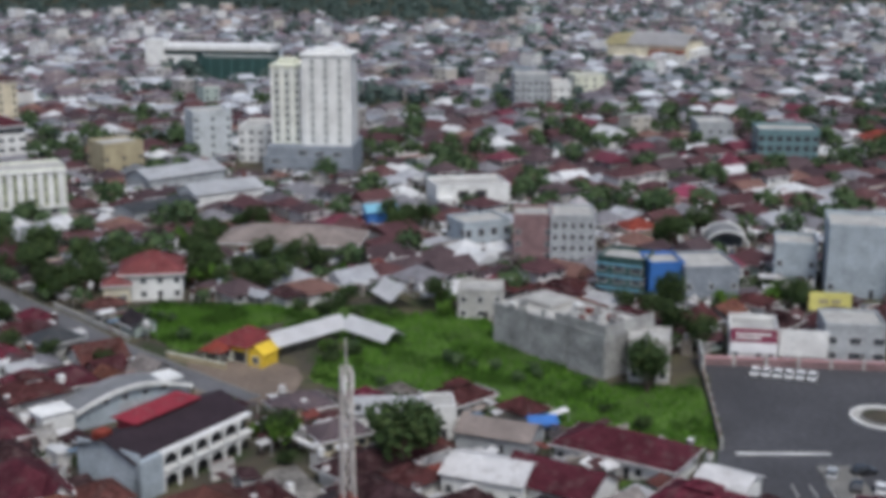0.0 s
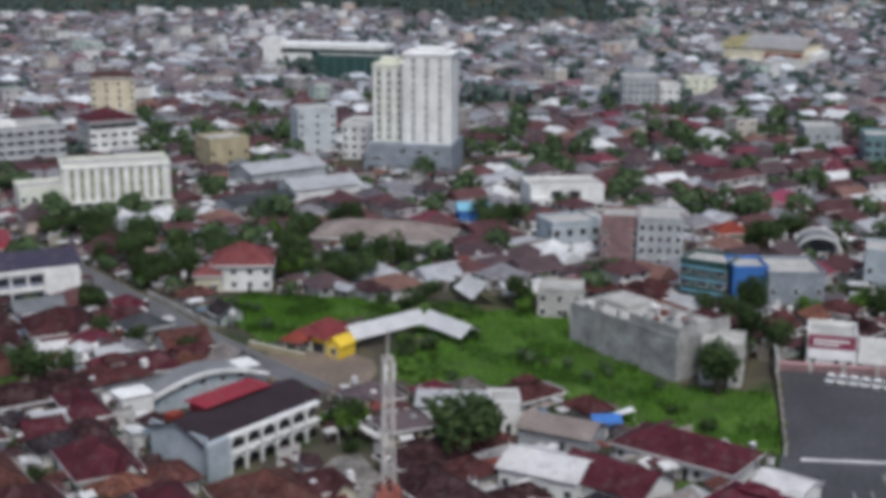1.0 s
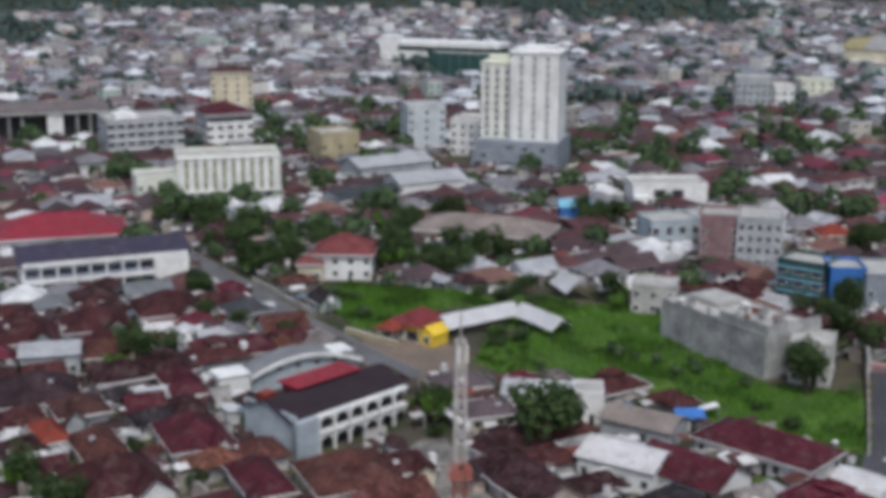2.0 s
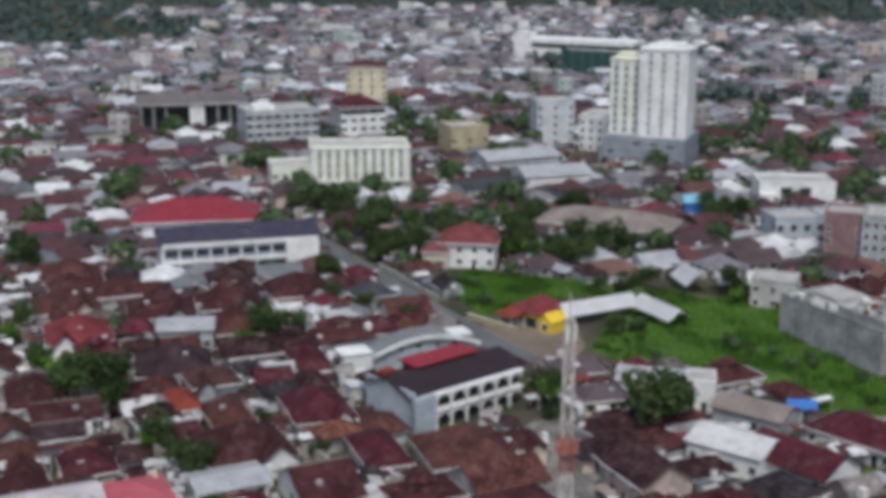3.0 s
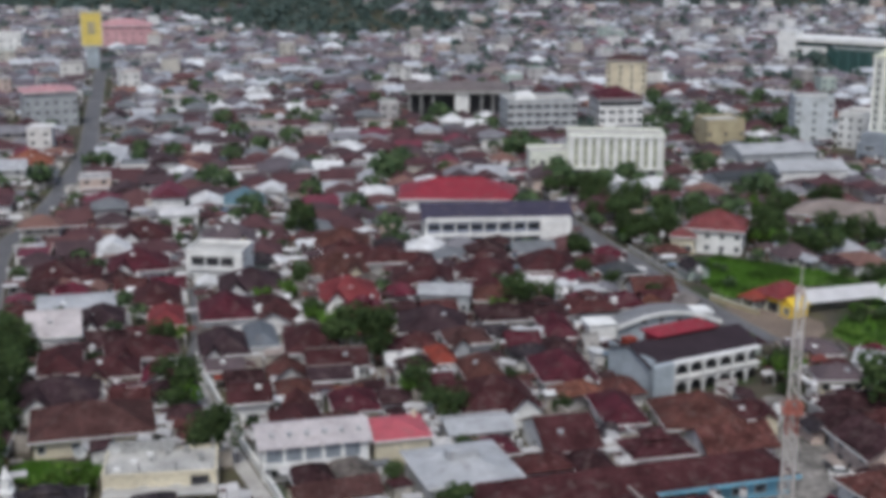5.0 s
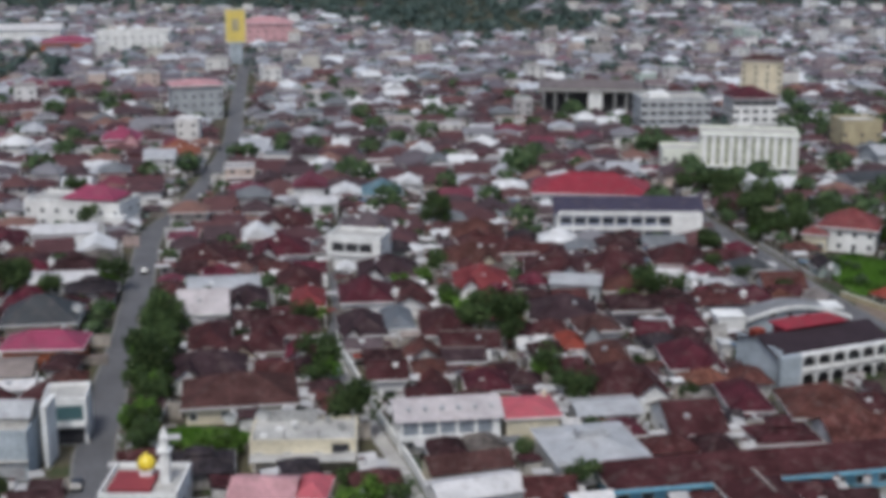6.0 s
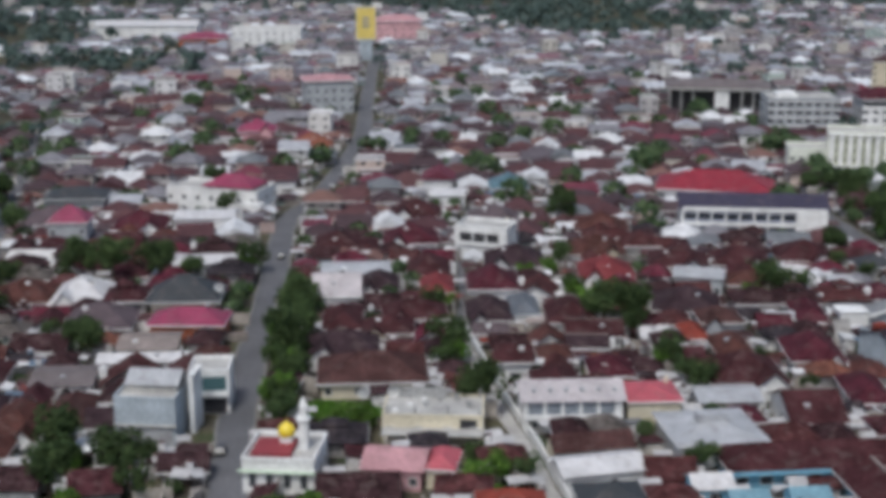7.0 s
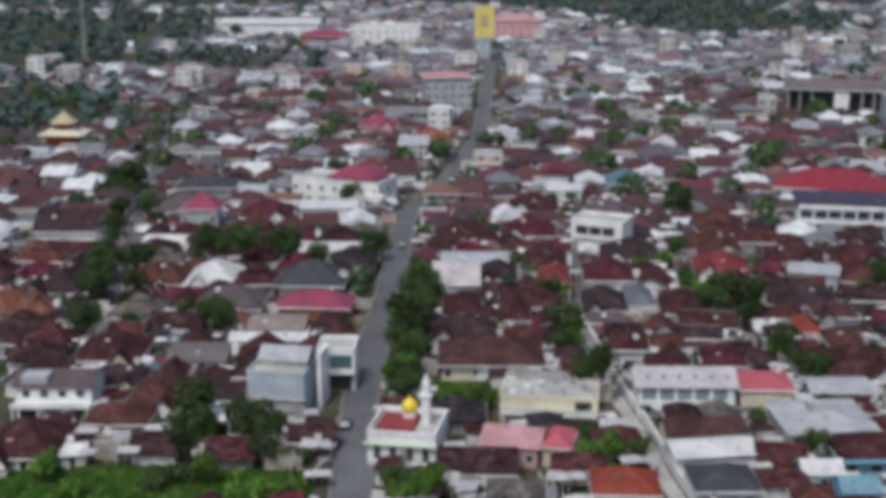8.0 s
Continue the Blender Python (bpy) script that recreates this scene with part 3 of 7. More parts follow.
make_ground()
make_strip("road_main", MAIN_ROAD, 6.0, 0.06, asphalt, "grey asphalt street through the houses, with low kerbs", "road", 0.12)
make_strip("road_field", FIELD_ROAD, 5.4, 0.05, asphalt, "worn asphalt road along the green field", "road", 0.1)
make_strip("road_west", WEST_ROAD, 3.4, 0.055, asphalt, "narrow asphalt street lined with trees", "road", 0.1)
make_strip("road_hotel", HOTEL_ROAD, 6.0, 0.05, asphalt, "asphalt road passing the hotel tower", "road", 0.1)
make_strip("alley", ALLEY, 1.9, 0.04, asphalt, "narrow dark alley between house rows", "lane")
make_strip("lane", LANE, 2.6, 0.045, lane_concrete, "pale concrete lane between houses", "lane")
make_strip("footpath", STREAM, 2.2, 0.03, earth, "earth path under a row of trees", "path")
make_sheet("meadow_east", FIELD_A, 0.35, meadow, "overgrown green field of grass and weeds", "field", 0.35)
make_sheet("meadow_west", FIELD_B, 0.35, meadow, "green plot of grass beside the road", "field", 0.35)
make_sheet("meadow_south", FIELD_C, 0.35, meadow, "green plot of grass and scrub behind houses", "field", 0.35)
make_sheet("meadow_north", FIELD_E, 0.3, meadow, "rough green ground behind the marquees", "field", 0.3)
make_sheet("lawn", FIELD_D, 0.25, meadow, "bright green lawn behind the mosque", "lawn", 0.2, 1.5)
make_sheet("plaza", PLAZA, 0.03, plaza_asphalt, "dark asphalt car park with a round planter", "car park")
make_sheet("yard", YARD, 0.028, earth, "brown earth yard before the yellow house", "yard")
make_sheet("pavement", PAVED, 0.032, rubble, "grey concrete yard round the mast", "pavement")


# ------------------------------------------------------------------ hotel tower and its neighbours
def hotel_tower():
    t = base("hotel_tower", -50.3, 468, -4, "tall white and cream hotel tower on a grey podium", "hotel", 46, 30)
    # podium
    part("podium", boxes((-10.5, 20.5, -14, 14, 0, 7.2), (-9.5, 20.5, -13.4, 13.4, 7.2, 10.6)), podium_and_shade_paint, t, "grey two-storey podium")
    for k in range(6):
        x = -7.5 + k * 5.0
        part("shopfront", boxes((x - 1.9, x + 1.9, -14.12, -14, 0.4, 3.2)), window_glass, t)
    for x, z in ((3, 8.6), (9, 8.2), (10.5, 6.0), (15, 8.0), (-6, 5.6)):
        add_window(t, x, -13.4 if z > 7.3 else -14, z, 0, 3.0, 1.3)
    # white block
    part("white_block", boxes((2.5, 19.5, -9, 8, 10.6, 41.4), (1.9, 20.1, -9.5, 8.6, 41.4, 42.2)), white_paint, t, "white slab block")
    part("roof_house", boxes((6, 17, -5, 5, 42.2, 43.6)), white_paint, t)
    part("cream_block", boxes((-8.8, 2.4, -6, 9, 10.6, 37.2), (-9.2, 2.4, -6.4, 9.4, 37.2, 37.9)), lime_cream_paint, t, "cream block with a lime tint")
    part("roof_house", boxes((-7, -1, -2, 5, 37.9, 39.6)), lime_cream_paint, t)
    for x in (6.2, 10.8, 15.6):
        part("window_strip", boxes((x - 0.75, x + 0.75, -9.06, -9, 11.2, 40.6)), strip_paint, t, "pale grey window strip")
    for x in (-6.8, -3.2, 0.4):
        part("window_strip", boxes((x - 0.8, x + 0.8, -6.06, -6, 11.2, 36.6)), strip_paint, t)
    for j in range(11):
        z = 12.2 + j * 2.75
        for x in (6.2, 10.8, 15.6):
            add_window(t, x, -9.06, z, 0, 0.7, 0.9, False)
        if j < 9:
            for x in (-6.8, -3.2, 0.4):
                add_window(t, x, -6.06, z, 0, 1.0, 1.3, False)
            for y in (-3, 2, 6):
                add_window(t, -8.8, y, z, -90, 1.0, 1.3, False)
    for x in (4.0, 8.5, 13.2, 18.0):
        part("rib", boxes((x - 0.25, x + 0.25, -9.35, -9, 10.6, 41.4)), white_paint, t)
    for x in (-8.4, -5.0, -1.4):
        part("rib", boxes((x - 0.45, x + 0.45, -6.4, -6.0, 10.6, 37.2)), white_paint, t)
    part("corner_strip", boxes((1.6, 2.46, -7.2, -6.02, 10.6, 37.2)), white_paint, t)


hotel_tower()
block("office", -87, 492, 26, 14.5, 12, 17.5, mist_paint, "pale misty grey six-storey office block", "office building", front=(3, 5), sides=(3, 5), sill=2.4, storey=3.2, rise=0.9)
block("office", -67, 491, -8, 13, 16, 13, white_paint, "white four-storey block beside the hotel tower", "office building", front=(4, 4), sides=(3, 4), storey=3.1, band=white_paint, rise=0.9)
block("warehouse", -69.6, 411, 35, 23, 14, 5.2, white_paint, "long shed with a pale metal roof", "warehouse", "gable", silver_roof, 2.2, sides=(2, 1), sill=2.6)
block("warehouse", -85, 388, 45, 22, 11, 4.6, grey_paint, "low shed with a grey-blue metal roof", "warehouse", "gable", slate_roof, 1.6)
block("warehouse", -89, 439, 43, 29, 15, 5, grey_paint, "long shed with a dusty grey roof", "warehouse", "gable", silver_roof, 2.2)


def school_mint():
    b = block("school_building", -128.5, 387, 24, 32, 14, 15.0, ivory_paint, "pale cream four-storey building with tall window strips and green base", "building", rise=1.0, door=False)
    for i in range(11):
        x = -14.4 + i * 2.88
        part("pier", boxes((x - 0.8, x + 0.8, -7.5, -7, 4.6, 14.6)), white_paint, b)
    for i in range(10):
        x = -12.96 + i * 2.88
        part("window_strip", boxes((x - 0.64, x + 0.64, -7.05, -7, 4.7, 14.5)), yellow_green_paint, b, "tall yellow-green window strip")
        for z in (6.4, 9.6, 12.8):
            add_window(b, x, -7.05, z, 0, 0.6, 0.7, False)
    part("base_band", boxes((-16.02, 16.02, -7.1, -6.98, 0, 4.1)), mint_paint, b, "green base band")
    for i in range(7):
        part("shopfront", boxes((-13.5 + i * 4.1, -11.2 + i * 4.1, -7.2, -7.1, 0.4, 3.6)), window_glass, b)
    part("ledge", boxes((-16.2, 16.2, -7.9, -6.98, 4.1, 4.6)), white_paint, b)
    part("ledge", boxes((-16.2, 16.2, -7.7, -6.98, 14.6, 15.2)), white_paint, b)


school_mint()
block("school_wing", -148.5, 378, 30, 14, 12, 9.0, ivory_paint, "lower mint wing of the four-storey building", "building", front=(5, 2), sides=(3, 2), sill=2.4, storey=3.6, rise=0.9)
block("house_large", -115, 464, 39, 15, 13, 10.5, tan_paint, "tan three-storey block with a flat roof", "building", front=(3, 2), sides=(2, 2), sill=2.5, rise=0.9)
block("apartment_block", -196, 582, 18, 19, 18, 18, sand_paint, "cream seven-storey block with a red roof", "apartment building", "hip", brown_roof, 2.2, front=(4, 5), sides=(3, 5), sill=2.4, storey=3.2, win=(1.1, 1.7))


def campus():
    b = block("office", -190, 462, 36, 28, 20, 13.6, grey_paint, "grey and white four-storey institute block", "office building", front=(8, 4), sides=(4, 4), sill=2.0, storey=3.3, win=(2.2, 1.3), rise=1.0, band=white_paint)
    part("roof_house", boxes((-10, -2, -4, 5, 13.6, 15.6)), white_paint, b)
    c = block("office", -164, 482, 36, 18, 18, 14, white_paint, "white block with a plum-red hipped roof", "office building", "hip", maroon_roof, 4.2, 1.0, front=(5, 4), sides=(4, 4), sill=2.0, storey=3.4, win=(2.2, 1.3))
    part("sign_band", boxes((-8, 8, -9.2, -9, 11.4, 12.6)), dark_metal_and_shade, c)


campus()


def colonnade_hall():
    b = base("assembly_hall", -241, 489, 29, "wide hall with an ash-grey roof over a tall dark colonnade", "hall", 46, 28)
    part("wall", boxes((-21, 21, -9.5, 13, 0, 11.2)), dark_metal_and_shade, b, "dark wall behind the columns")
    part("roof", hip_roof(43, 26, 12.4, 2.4, 1.4), ash_roof, b)
    part("cornice", boxes((-22.8, 22.8, -14.2, -13.2, 11.0, 12.2), (-22.8, -21.8, -13.2, 14, 11.0, 12.2), (21.8, 22.8, -13.2, 14, 11.0, 12.2)), pale_concrete, b)
    for x in (-20.5, -15.5, -10.5, 10.5, 15.5, 20.5):
        part("column", boxes((x - 0.45, x + 0.45, -12.9, -12.0, 0.5, 11.0)), concrete, b)
    part("portal", boxes((-1.0, 5.0, -13.4, -11.2, 0.5, 11.0)), white_paint, b, "white entrance bay")
    part("steps", boxes((-22, 22, -14.5, -9.6, 0, 0.5)), pale_concrete, b)


colonnade_hall()


def red_hall():
    b = block("sports_hall", -152, 318, 27, 34, 20, 5.0, white_paint, "white hall under a large bright red roof", "hall", "hip", red_roof, 4.6, 1.0, front=(8, 1), sides=(4, 1), sill=3.2, win=(1.8, 1.1))
    part("ridge_cap", boxes((-7, 7, -0.3, 0.3, 9.62, 9.9)), red_roof, b)


red_hall()


def blue_white_school():
    b = block("school_building", -124, 285, 33, 39, 12, 8.4, white_paint, "long white two-storey school with dark navy roof", "school", "gable", navy_roof, 3.0, 0.9, door=False)
    for z in (0.0, 4.0):
        part("gallery", boxes((-19.3, 19.3, -8.0, -6.02, z + 3.7, z + 4.0), (-19.3, 19.3, -8.05, -7.9, z + 4.0, z + 4.9)), white_paint, b)
    for i in range(11):
        x = -19 + i * 3.8
        part("post", boxes((x - 0.2, x + 0.2, -7.9, -7.5, 0, 8.0)), white_paint, b)
    for i in range(10):
        for z in (1.9, 5.9):
            # gallery shade put on the wall as blue-grey panels
            part("classroom_front", boxes((-18.9 + i * 3.8, -15.3 + i * 3.8, -6.05, -6.0, z - 1.7, z + 1.6)), gallery_shade_paint, b, "classroom front coloured blue-grey as gallery shade")
            add_window(b, -17.1 + i * 3.8, -6.05, z, 0, 3.0, 1.2, False)
    part("end_bay", boxes((11.5, 19.4, -8.6, -8.0, 0, 7.6)), white_paint, b)


blue_white_school()

# ------------------------------------------------------------------ right-hand district
def arena():
    b = base("market_hall", 136, 854.5, -24, "wide shopping hall with a curved white and yellow roof", "shopping hall", 62, 52)
    bm = bmesh.new()
    n = 14
    rows = []
    for x, s in ((-27, 0.7), (-13, 1.0), (5, 1.0), (25, 0.85)):
        rows.append([bm.verts.new((x, -24 + 48 * k / n, 11 + 6.5 * s * math.sin(math.pi * k / n))) for k in range(n + 1)])
    for i, (a, c) in enumerate(zip(rows, rows[1:])):
        for k in range(n):
            bm.faces.new((a[k], c[k], c[k + 1], a[k + 1])).material_index = 1 if i == 0 else 0
    bmesh.ops.solidify(bm, geom=bm.faces[:], thickness=0.5)
    part("roof", bm, [white_roof, roof_yellow], b, "curved white roof with a pale yellow end")
    part("wall", boxes((-25, 25, -23, 23, 0, 11)), cream_paint, b)
    part("entrance_band", boxes((2, 24, -25, -23.02, 4, 8.4)), rust_roof, b)
    part("canopy", boxes((-20, 25, -27, -23.02, 3.2, 4.0)), white_paint, b)
    part("annexe", boxes((25.1, 31, -16, 16, 0, 8)), white_paint, b)
    window_grid(b, "f", 50, 46, 9, 1, 2.0, 3, 3.5, 2.0)


arena()
block("office", 42, 632, 2, 17, 17, 15.5, grey_paint, "pale grey five-storey office with dark window rows", "office building", front=(6, 4), sides=(4, 4), sill=2.2, storey=3.4, rise=1.0)
block("office", 56, 634, 2, 9, 15, 11.5, white_paint, "white annexe of the grey office", "office building", front=(3, 3), sides=(3, 3), sill=2.2, storey=3.4, rise=0.9)
block("shop_house", 73, 678, 14, 16, 13, 10, lime_cream_paint, "pale yellow three-storey shop house", "shop house", front=(4, 3), sides=(3, 3), sill=2.0, rise=0.9)
block("office", 128, 493, -5, 22, 17, 11.5, teal_paint, "teal glazed three-storey building with a grey roof", "office building", front=(7, 3), sides=(4, 3), sill=2.0, storey=3.6, win=(2.2, 2.0), rise=1.2)
block("shop_house", 109, 536, 1, 14, 16, 8, grey_paint, "grey two-storey shop house with a flat roof", "shop house", front=(4, 2), sides=(3, 2), rise=0.8)


def white_flat_house():
    b = block("house_large", 8, 408, 13, 23, 15, 7.6, white_paint, "white modern flat-roofed house with dark openings", "house", rise=0.8, door=False)
    # thin dark panels on the wall stand for the loggias' shade
    for x0, x1 in ((-5, -1.5), (0.6, 4.2)):
        part("loggia", boxes((x0, x1, -7.56, -7.5, 4.4, 6.6)), dark_metal_and_shade, b)
    part("wing", boxes((-11.4, -7.2, -10.2, -7.52, 0, 5)), white_paint, b)
    window_grid(b, "f", 23, 15, 6, 1, 1.6, 3, 1.6, 1.5)


white_flat_house()
block("house_large", 10, 356, 26, 14, 11, 7.6, pale_blue_paint, "grey two-storey house with tall dark arches", "house", front=(4, 2), sides=(2, 2), win=(1.9, 2.1), rise=0.8, storey=3.6)
block("shop_house", 24, 342, -4, 10, 12, 12.6, dusky_paint, "dusty-red four-storey shop house", "shop house", front=(2, 3), sides=(3, 3), sill=2.4, rise=0.9)
block("shop_house", 34, 341, -2, 11.5, 14, 12.8, grey_paint, "pale grey four-storey shop house with a window grid", "shop house", front=(5, 4), sides=(3, 3), sill=1.9, storey=3.0, win=(1.2, 1.5), rise=0.9)
block("shop_house", 44, 308, -26, 11, 10, 9.6, pine_glass, "dark glass shop with sky-blue bands", "shop", front=(3, 3), sides=(2, 2), sill=1.9, storey=2.9, win=(2.6, 1.4), rise=0.9, band=sky_blue_paint)
block("shop_house", 52, 305, 6, 8, 10, 9.4, blue_paint, "bright blue clad shop front", "shop", front=(2, 1), sides=(1, 1), sill=1.6, rise=0.9)
block("shop_house", 62, 306, 6, 13, 15, 8.8, podium_and_shade_paint, "dark grey shop with a pale roof", "shop", front=(3, 2), sides=(2, 2), rise=0.8)
block("office", 102, 314, -12, 17, 17, 16.5, pale_blue_paint, "large pale grey-blue commercial block", "office building", front=(2, 1), sides=(2, 1), sill=2.4, storey=3.8, rise=1.2)
block("office", 112, 300, -12, 9, 8, 12.5, pale_blue_paint, "lower pale bay of the commercial block", "office building", rise=0.8, door=False)
block("office", 88, 322, -12, 10, 12, 10, pale_blue_paint, "pale stepped wing of the commercial block", "office building", front=(2, 2), sides=(2, 2), sill=2.4, rise=1.0)


def vault_hall():
    b = base("market_hall", 77.0, 352, -6, "open hall under a pale arched metal roof", "hall", 17, 12)
    n = 12
    bm = bmesh.new()
    rows = [[bm.verts.new((-5.6 * math.cos(math.pi * k / n), y, 2.4 + 4.2 * math.sin(math.pi * k / n))) for k in range(n + 1)] for y in (-5.5, 5.5)]
    for k in range(n):
        bm.faces.new((rows[0][k], rows[0][k + 1], rows[1][k + 1], rows[1][k]))
    bmesh.ops.solidify(bm, geom=bm.faces[:], thickness=0.3)
    part("roof", bm, silver_roof, b, "arched grey metal roof")
    for y in (-5.6, 5.3):
        bm = bmesh.new()
        for k in range(n):
            a0, a1 = math.pi * k / n, math.pi * (k + 1) / n
            beam(bm, (-5.7 * math.cos(a0), y, 2.4 + 4.3 * math.sin(a0)), (-5.7 * math.cos(a1), y, 2.4 + 4.3 * math.sin(a1)), 0.28, 5)
        part("arch_rim", bm, white_paint, b, "white rim of the arch")
    for x in (-5.5, 5.5):
        for y in (-5.2, 0, 5.2):
            part("post", boxes((x - 0.2, x + 0.2, y - 0.2, y + 0.2, 0, 2.4)), pale_concrete, b)
    part("back_wall", boxes((-5.2, 5.2, 4.6, 4.9, 0, 4.0)), podium_and_shade_paint, b)


vault_hall()
for x, y, w in ((79.5, 305.5, 6.0), (80.5, 316.0, 5.0)):
    shed = base("car_shelter", x, y, -8, "open shelter with a flat white sheet roof", "shelter", w, 4)
    part("roof", boxes((-w / 2, w / 2, -2, 2, 2.5, 2.65)), white_roof, shed)
    for px in (-w / 2 + 0.2, w / 2 - 0.2):
        for py in (-1.8, 1.8):
            part("post", boxes((px - 0.08, px + 0.08, py - 0.08, py + 0.08, 0, 2.5)), dark_metal_and_shade, shed)


def yellow_sign():
    b = base("billboard", 86.5, 285, -6, "yellow roadside billboard on steel posts", "billboard", 10, 2)
    part("board", boxes((-4.6, 4.6, -0.2, 0.2, 3.0, 7.2)), lemon_paint, b)
    for x in (-3.2, 3.2):
        part("post", boxes((x - 0.15, x + 0.15, 0.22, 0.52, 0, 7)), dark_metal_and_shade, b)
    for x in (-2.6, 0.2):
        part("mark", boxes((x, x + 2.1, -0.24, -0.2, 4.7, 5.7)), tan_paint, b)


yellow_sign()


def billboard_row():
    b = block("shop_house", 64.5, 264, -10, 9.5, 11, 6.0, white_paint, "two-storey shop with a red and white hoarding", "shop", front=(2, 1), sides=(2, 2), sill=1.6, rise=0.9)
    part("hoarding", boxes((-4.6, 4.6, -5.75, -5.5, 4.2, 7.0)), crimson_roof, b, "dark red hoarding")
    for x1, z in ((3.4, 5.7), (1.4, 4.9)):
        part("mark", boxes((-3.6, x1, -5.8, -5.75, z, z + 0.45)), white_paint, b)
    part("hoarding", boxes((-4.6, 4.6, -5.72, -5.5, 1.9, 4.1)), canvas, b, "pale hoarding")
    c = base("billboard", 73.5, 257.6, -9, "big plain white billboard behind the car park", "billboard", 10, 2)
    part("board", boxes((-4.8, 4.8, -0.2, 0.2, 1.4, 7.0)), white_paint, c)
    for x in (-4, 0, 4):
        part("post", boxes((x - 0.15, x + 0.15, 0.22, 0.5, 0, 6.9)), dark_metal_and_shade, c)
    block("shop_house", 84.5, 263, -7, 12, 11, 7.6, grey_paint, "grey shop with dark glass front", "shop", front=(3, 2), sides=(2, 2), win=(2.4, 1.5), rise=0.8)
    w = base("boundary_wall", 75, 254.6, -6, "low red and white boundary wall of the car park", "wall", 46, 1, margin=0.3)
    part("plinth", boxes((-23, 23, -0.25, 0.25, 0, 1.5)), dusky_paint, w)
    part("coping", boxes((-23.1, 23.1, -0.32, 0.32, 1.5, 1.8)), pink_paint, w)
    for i in range(8):
        part("pillar", boxes((-22.6 + i * 6.4, -22.0 + i * 6.4, -0.4, 0.4, 0, 2.2)), pale_concrete, w)


billboard_row()


def planter():
    b = base("round_planter", 80, 227, 0, "round white-kerbed planter with low shrubs", "planter", 12, 12)
    for r0, r1, h, mat, nm in ((5.5, 5.8, 0.4, white_paint, "kerb_ring"), (3.9, 5.4, 0.06, pale_concrete, "paving_ring"), (3.6, 3.85, 0.5, kerb_stone, "kerb_ring"), (0.0, 3.6, 0.4, ground_mat, "bed")):
        bm = bmesh.new()
        n = 32
        ring = []
        for k in range(n):
            c, s = math.cos(k * math.tau / n), math.sin(k * math.tau / n)
            ring.append([bm.verts.new((c * r, s * r, z)) for r, z in ((max(r0, 0.05), 0), (max(r0, 0.05), h), (r1, h), (r1, 0))])
        for k in range(n):
            a, c = ring[k], ring[(k + 1) % n]
            for i in range(3):
                bm.faces.new((a[i], a[i + 1], c[i + 1], c[i]))
        bmesh.ops.recalc_face_normals(bm, faces=bm.faces)
        part(nm, bm, mat, b)


planter()


def plaza_wall():
    w = base("boundary_wall", 50.2, 236, 84, "weathered white boundary wall beside the car park", "wall", 48, 0.6, margin=0.3)
    for k in range(9):
        top = 4.4 if k > 6 else 2.1
        part("wall_panel", boxes((-24 + k * 5.3, -18.9 + k * 5.3, -0.12, 0.12, 0, top)), white_paint if k > 6 else weathered_wall, w)
        part("pillar", boxes((-24.3 + k * 5.3, -23.9 + k * 5.3, -0.22, 0.22, 0, top + 0.3)), pale_concrete, w)


plaza_wall()


def car_paint(name, rgb):
    m, nt, b = tree_of(name, 0.3, 0.5)
    b.inputs["Base Color"].default_value = (*rgb, 1)
    b.inputs["Coat Weight"].default_value = 0.5
    return m


CAR_PAINTS = {"white": car_paint("car_white", (0.75, 0.75, 0.76)), "black": car_paint("car_black", (0.02, 0.02, 0.024)),
              "silver": car_paint("car_silver", (0.40, 0.41, 0.42)), "red": car_paint("car_red", (0.35, 0.03, 0.03))}
car_first = {}


def car(x, y, turn, colour):
    if colour in car_first:
        return copy_thing(car_first[colour], pose(x, y, 0.065, 0, 0, turn))
    c = new("car")
    c.matrix_basis = pose(x, y, 0.065, 0, 0, turn)
    tagged(c, f"{colour} car standing on the asphalt", "car", "cars")

    def loft(profile, half, inset):
        bm = bmesh.new()
        a = [bm.verts.new((px, -half + (inset if pz > 0.95 else 0), pz)) for px, pz in profile]
        b = [bm.verts.new((px, half - (inset if pz > 0.95 else 0), pz)) for px, pz in profile]
        n = len(profile)
        bm.faces.new(a)
        bm.faces.new(b[::-1])
        for k in range(n):
            bm.faces.new((a[k], b[k], b[(k + 1) % n], a[(k + 1) % n]))
        bmesh.ops.recalc_face_normals(bm, faces=bm.faces)
        return bm
    part("body", loft([(-2.1, 0.3), (2.1, 0.3), (2.12, 0.65), (1.95, 0.82), (1.1, 0.92), (-1.95, 0.94), (-2.1, 0.8)], 0.86, 0), CAR_PAINTS[colour], c)
    part("cabin", loft([(1.0, 0.93), (0.35, 1.5), (-1.5, 1.52), (-1.95, 0.95)], 0.78, 0.1), window_glass, c, "dark glass")
    part("roof_panel", boxes((-1.45, 0.3, -0.66, 0.66, 1.5, 1.56)), CAR_PAINTS[colour], c)
    for wx in (-1.3, 1.35):
        for wy in (-0.8, 0.8):
            bm = bmesh.new()
            beam(bm, (wx, wy - 0.1, 0.31), (wx, wy + 0.1, 0.31), 0.31, 12)
            part("wheel", bm, rubber, c)
    car_first[colour] = c
    return c


for i in range(6):
    car(62.4 + i * 2.1, 250.9 - i * 0.6, 68, "white")
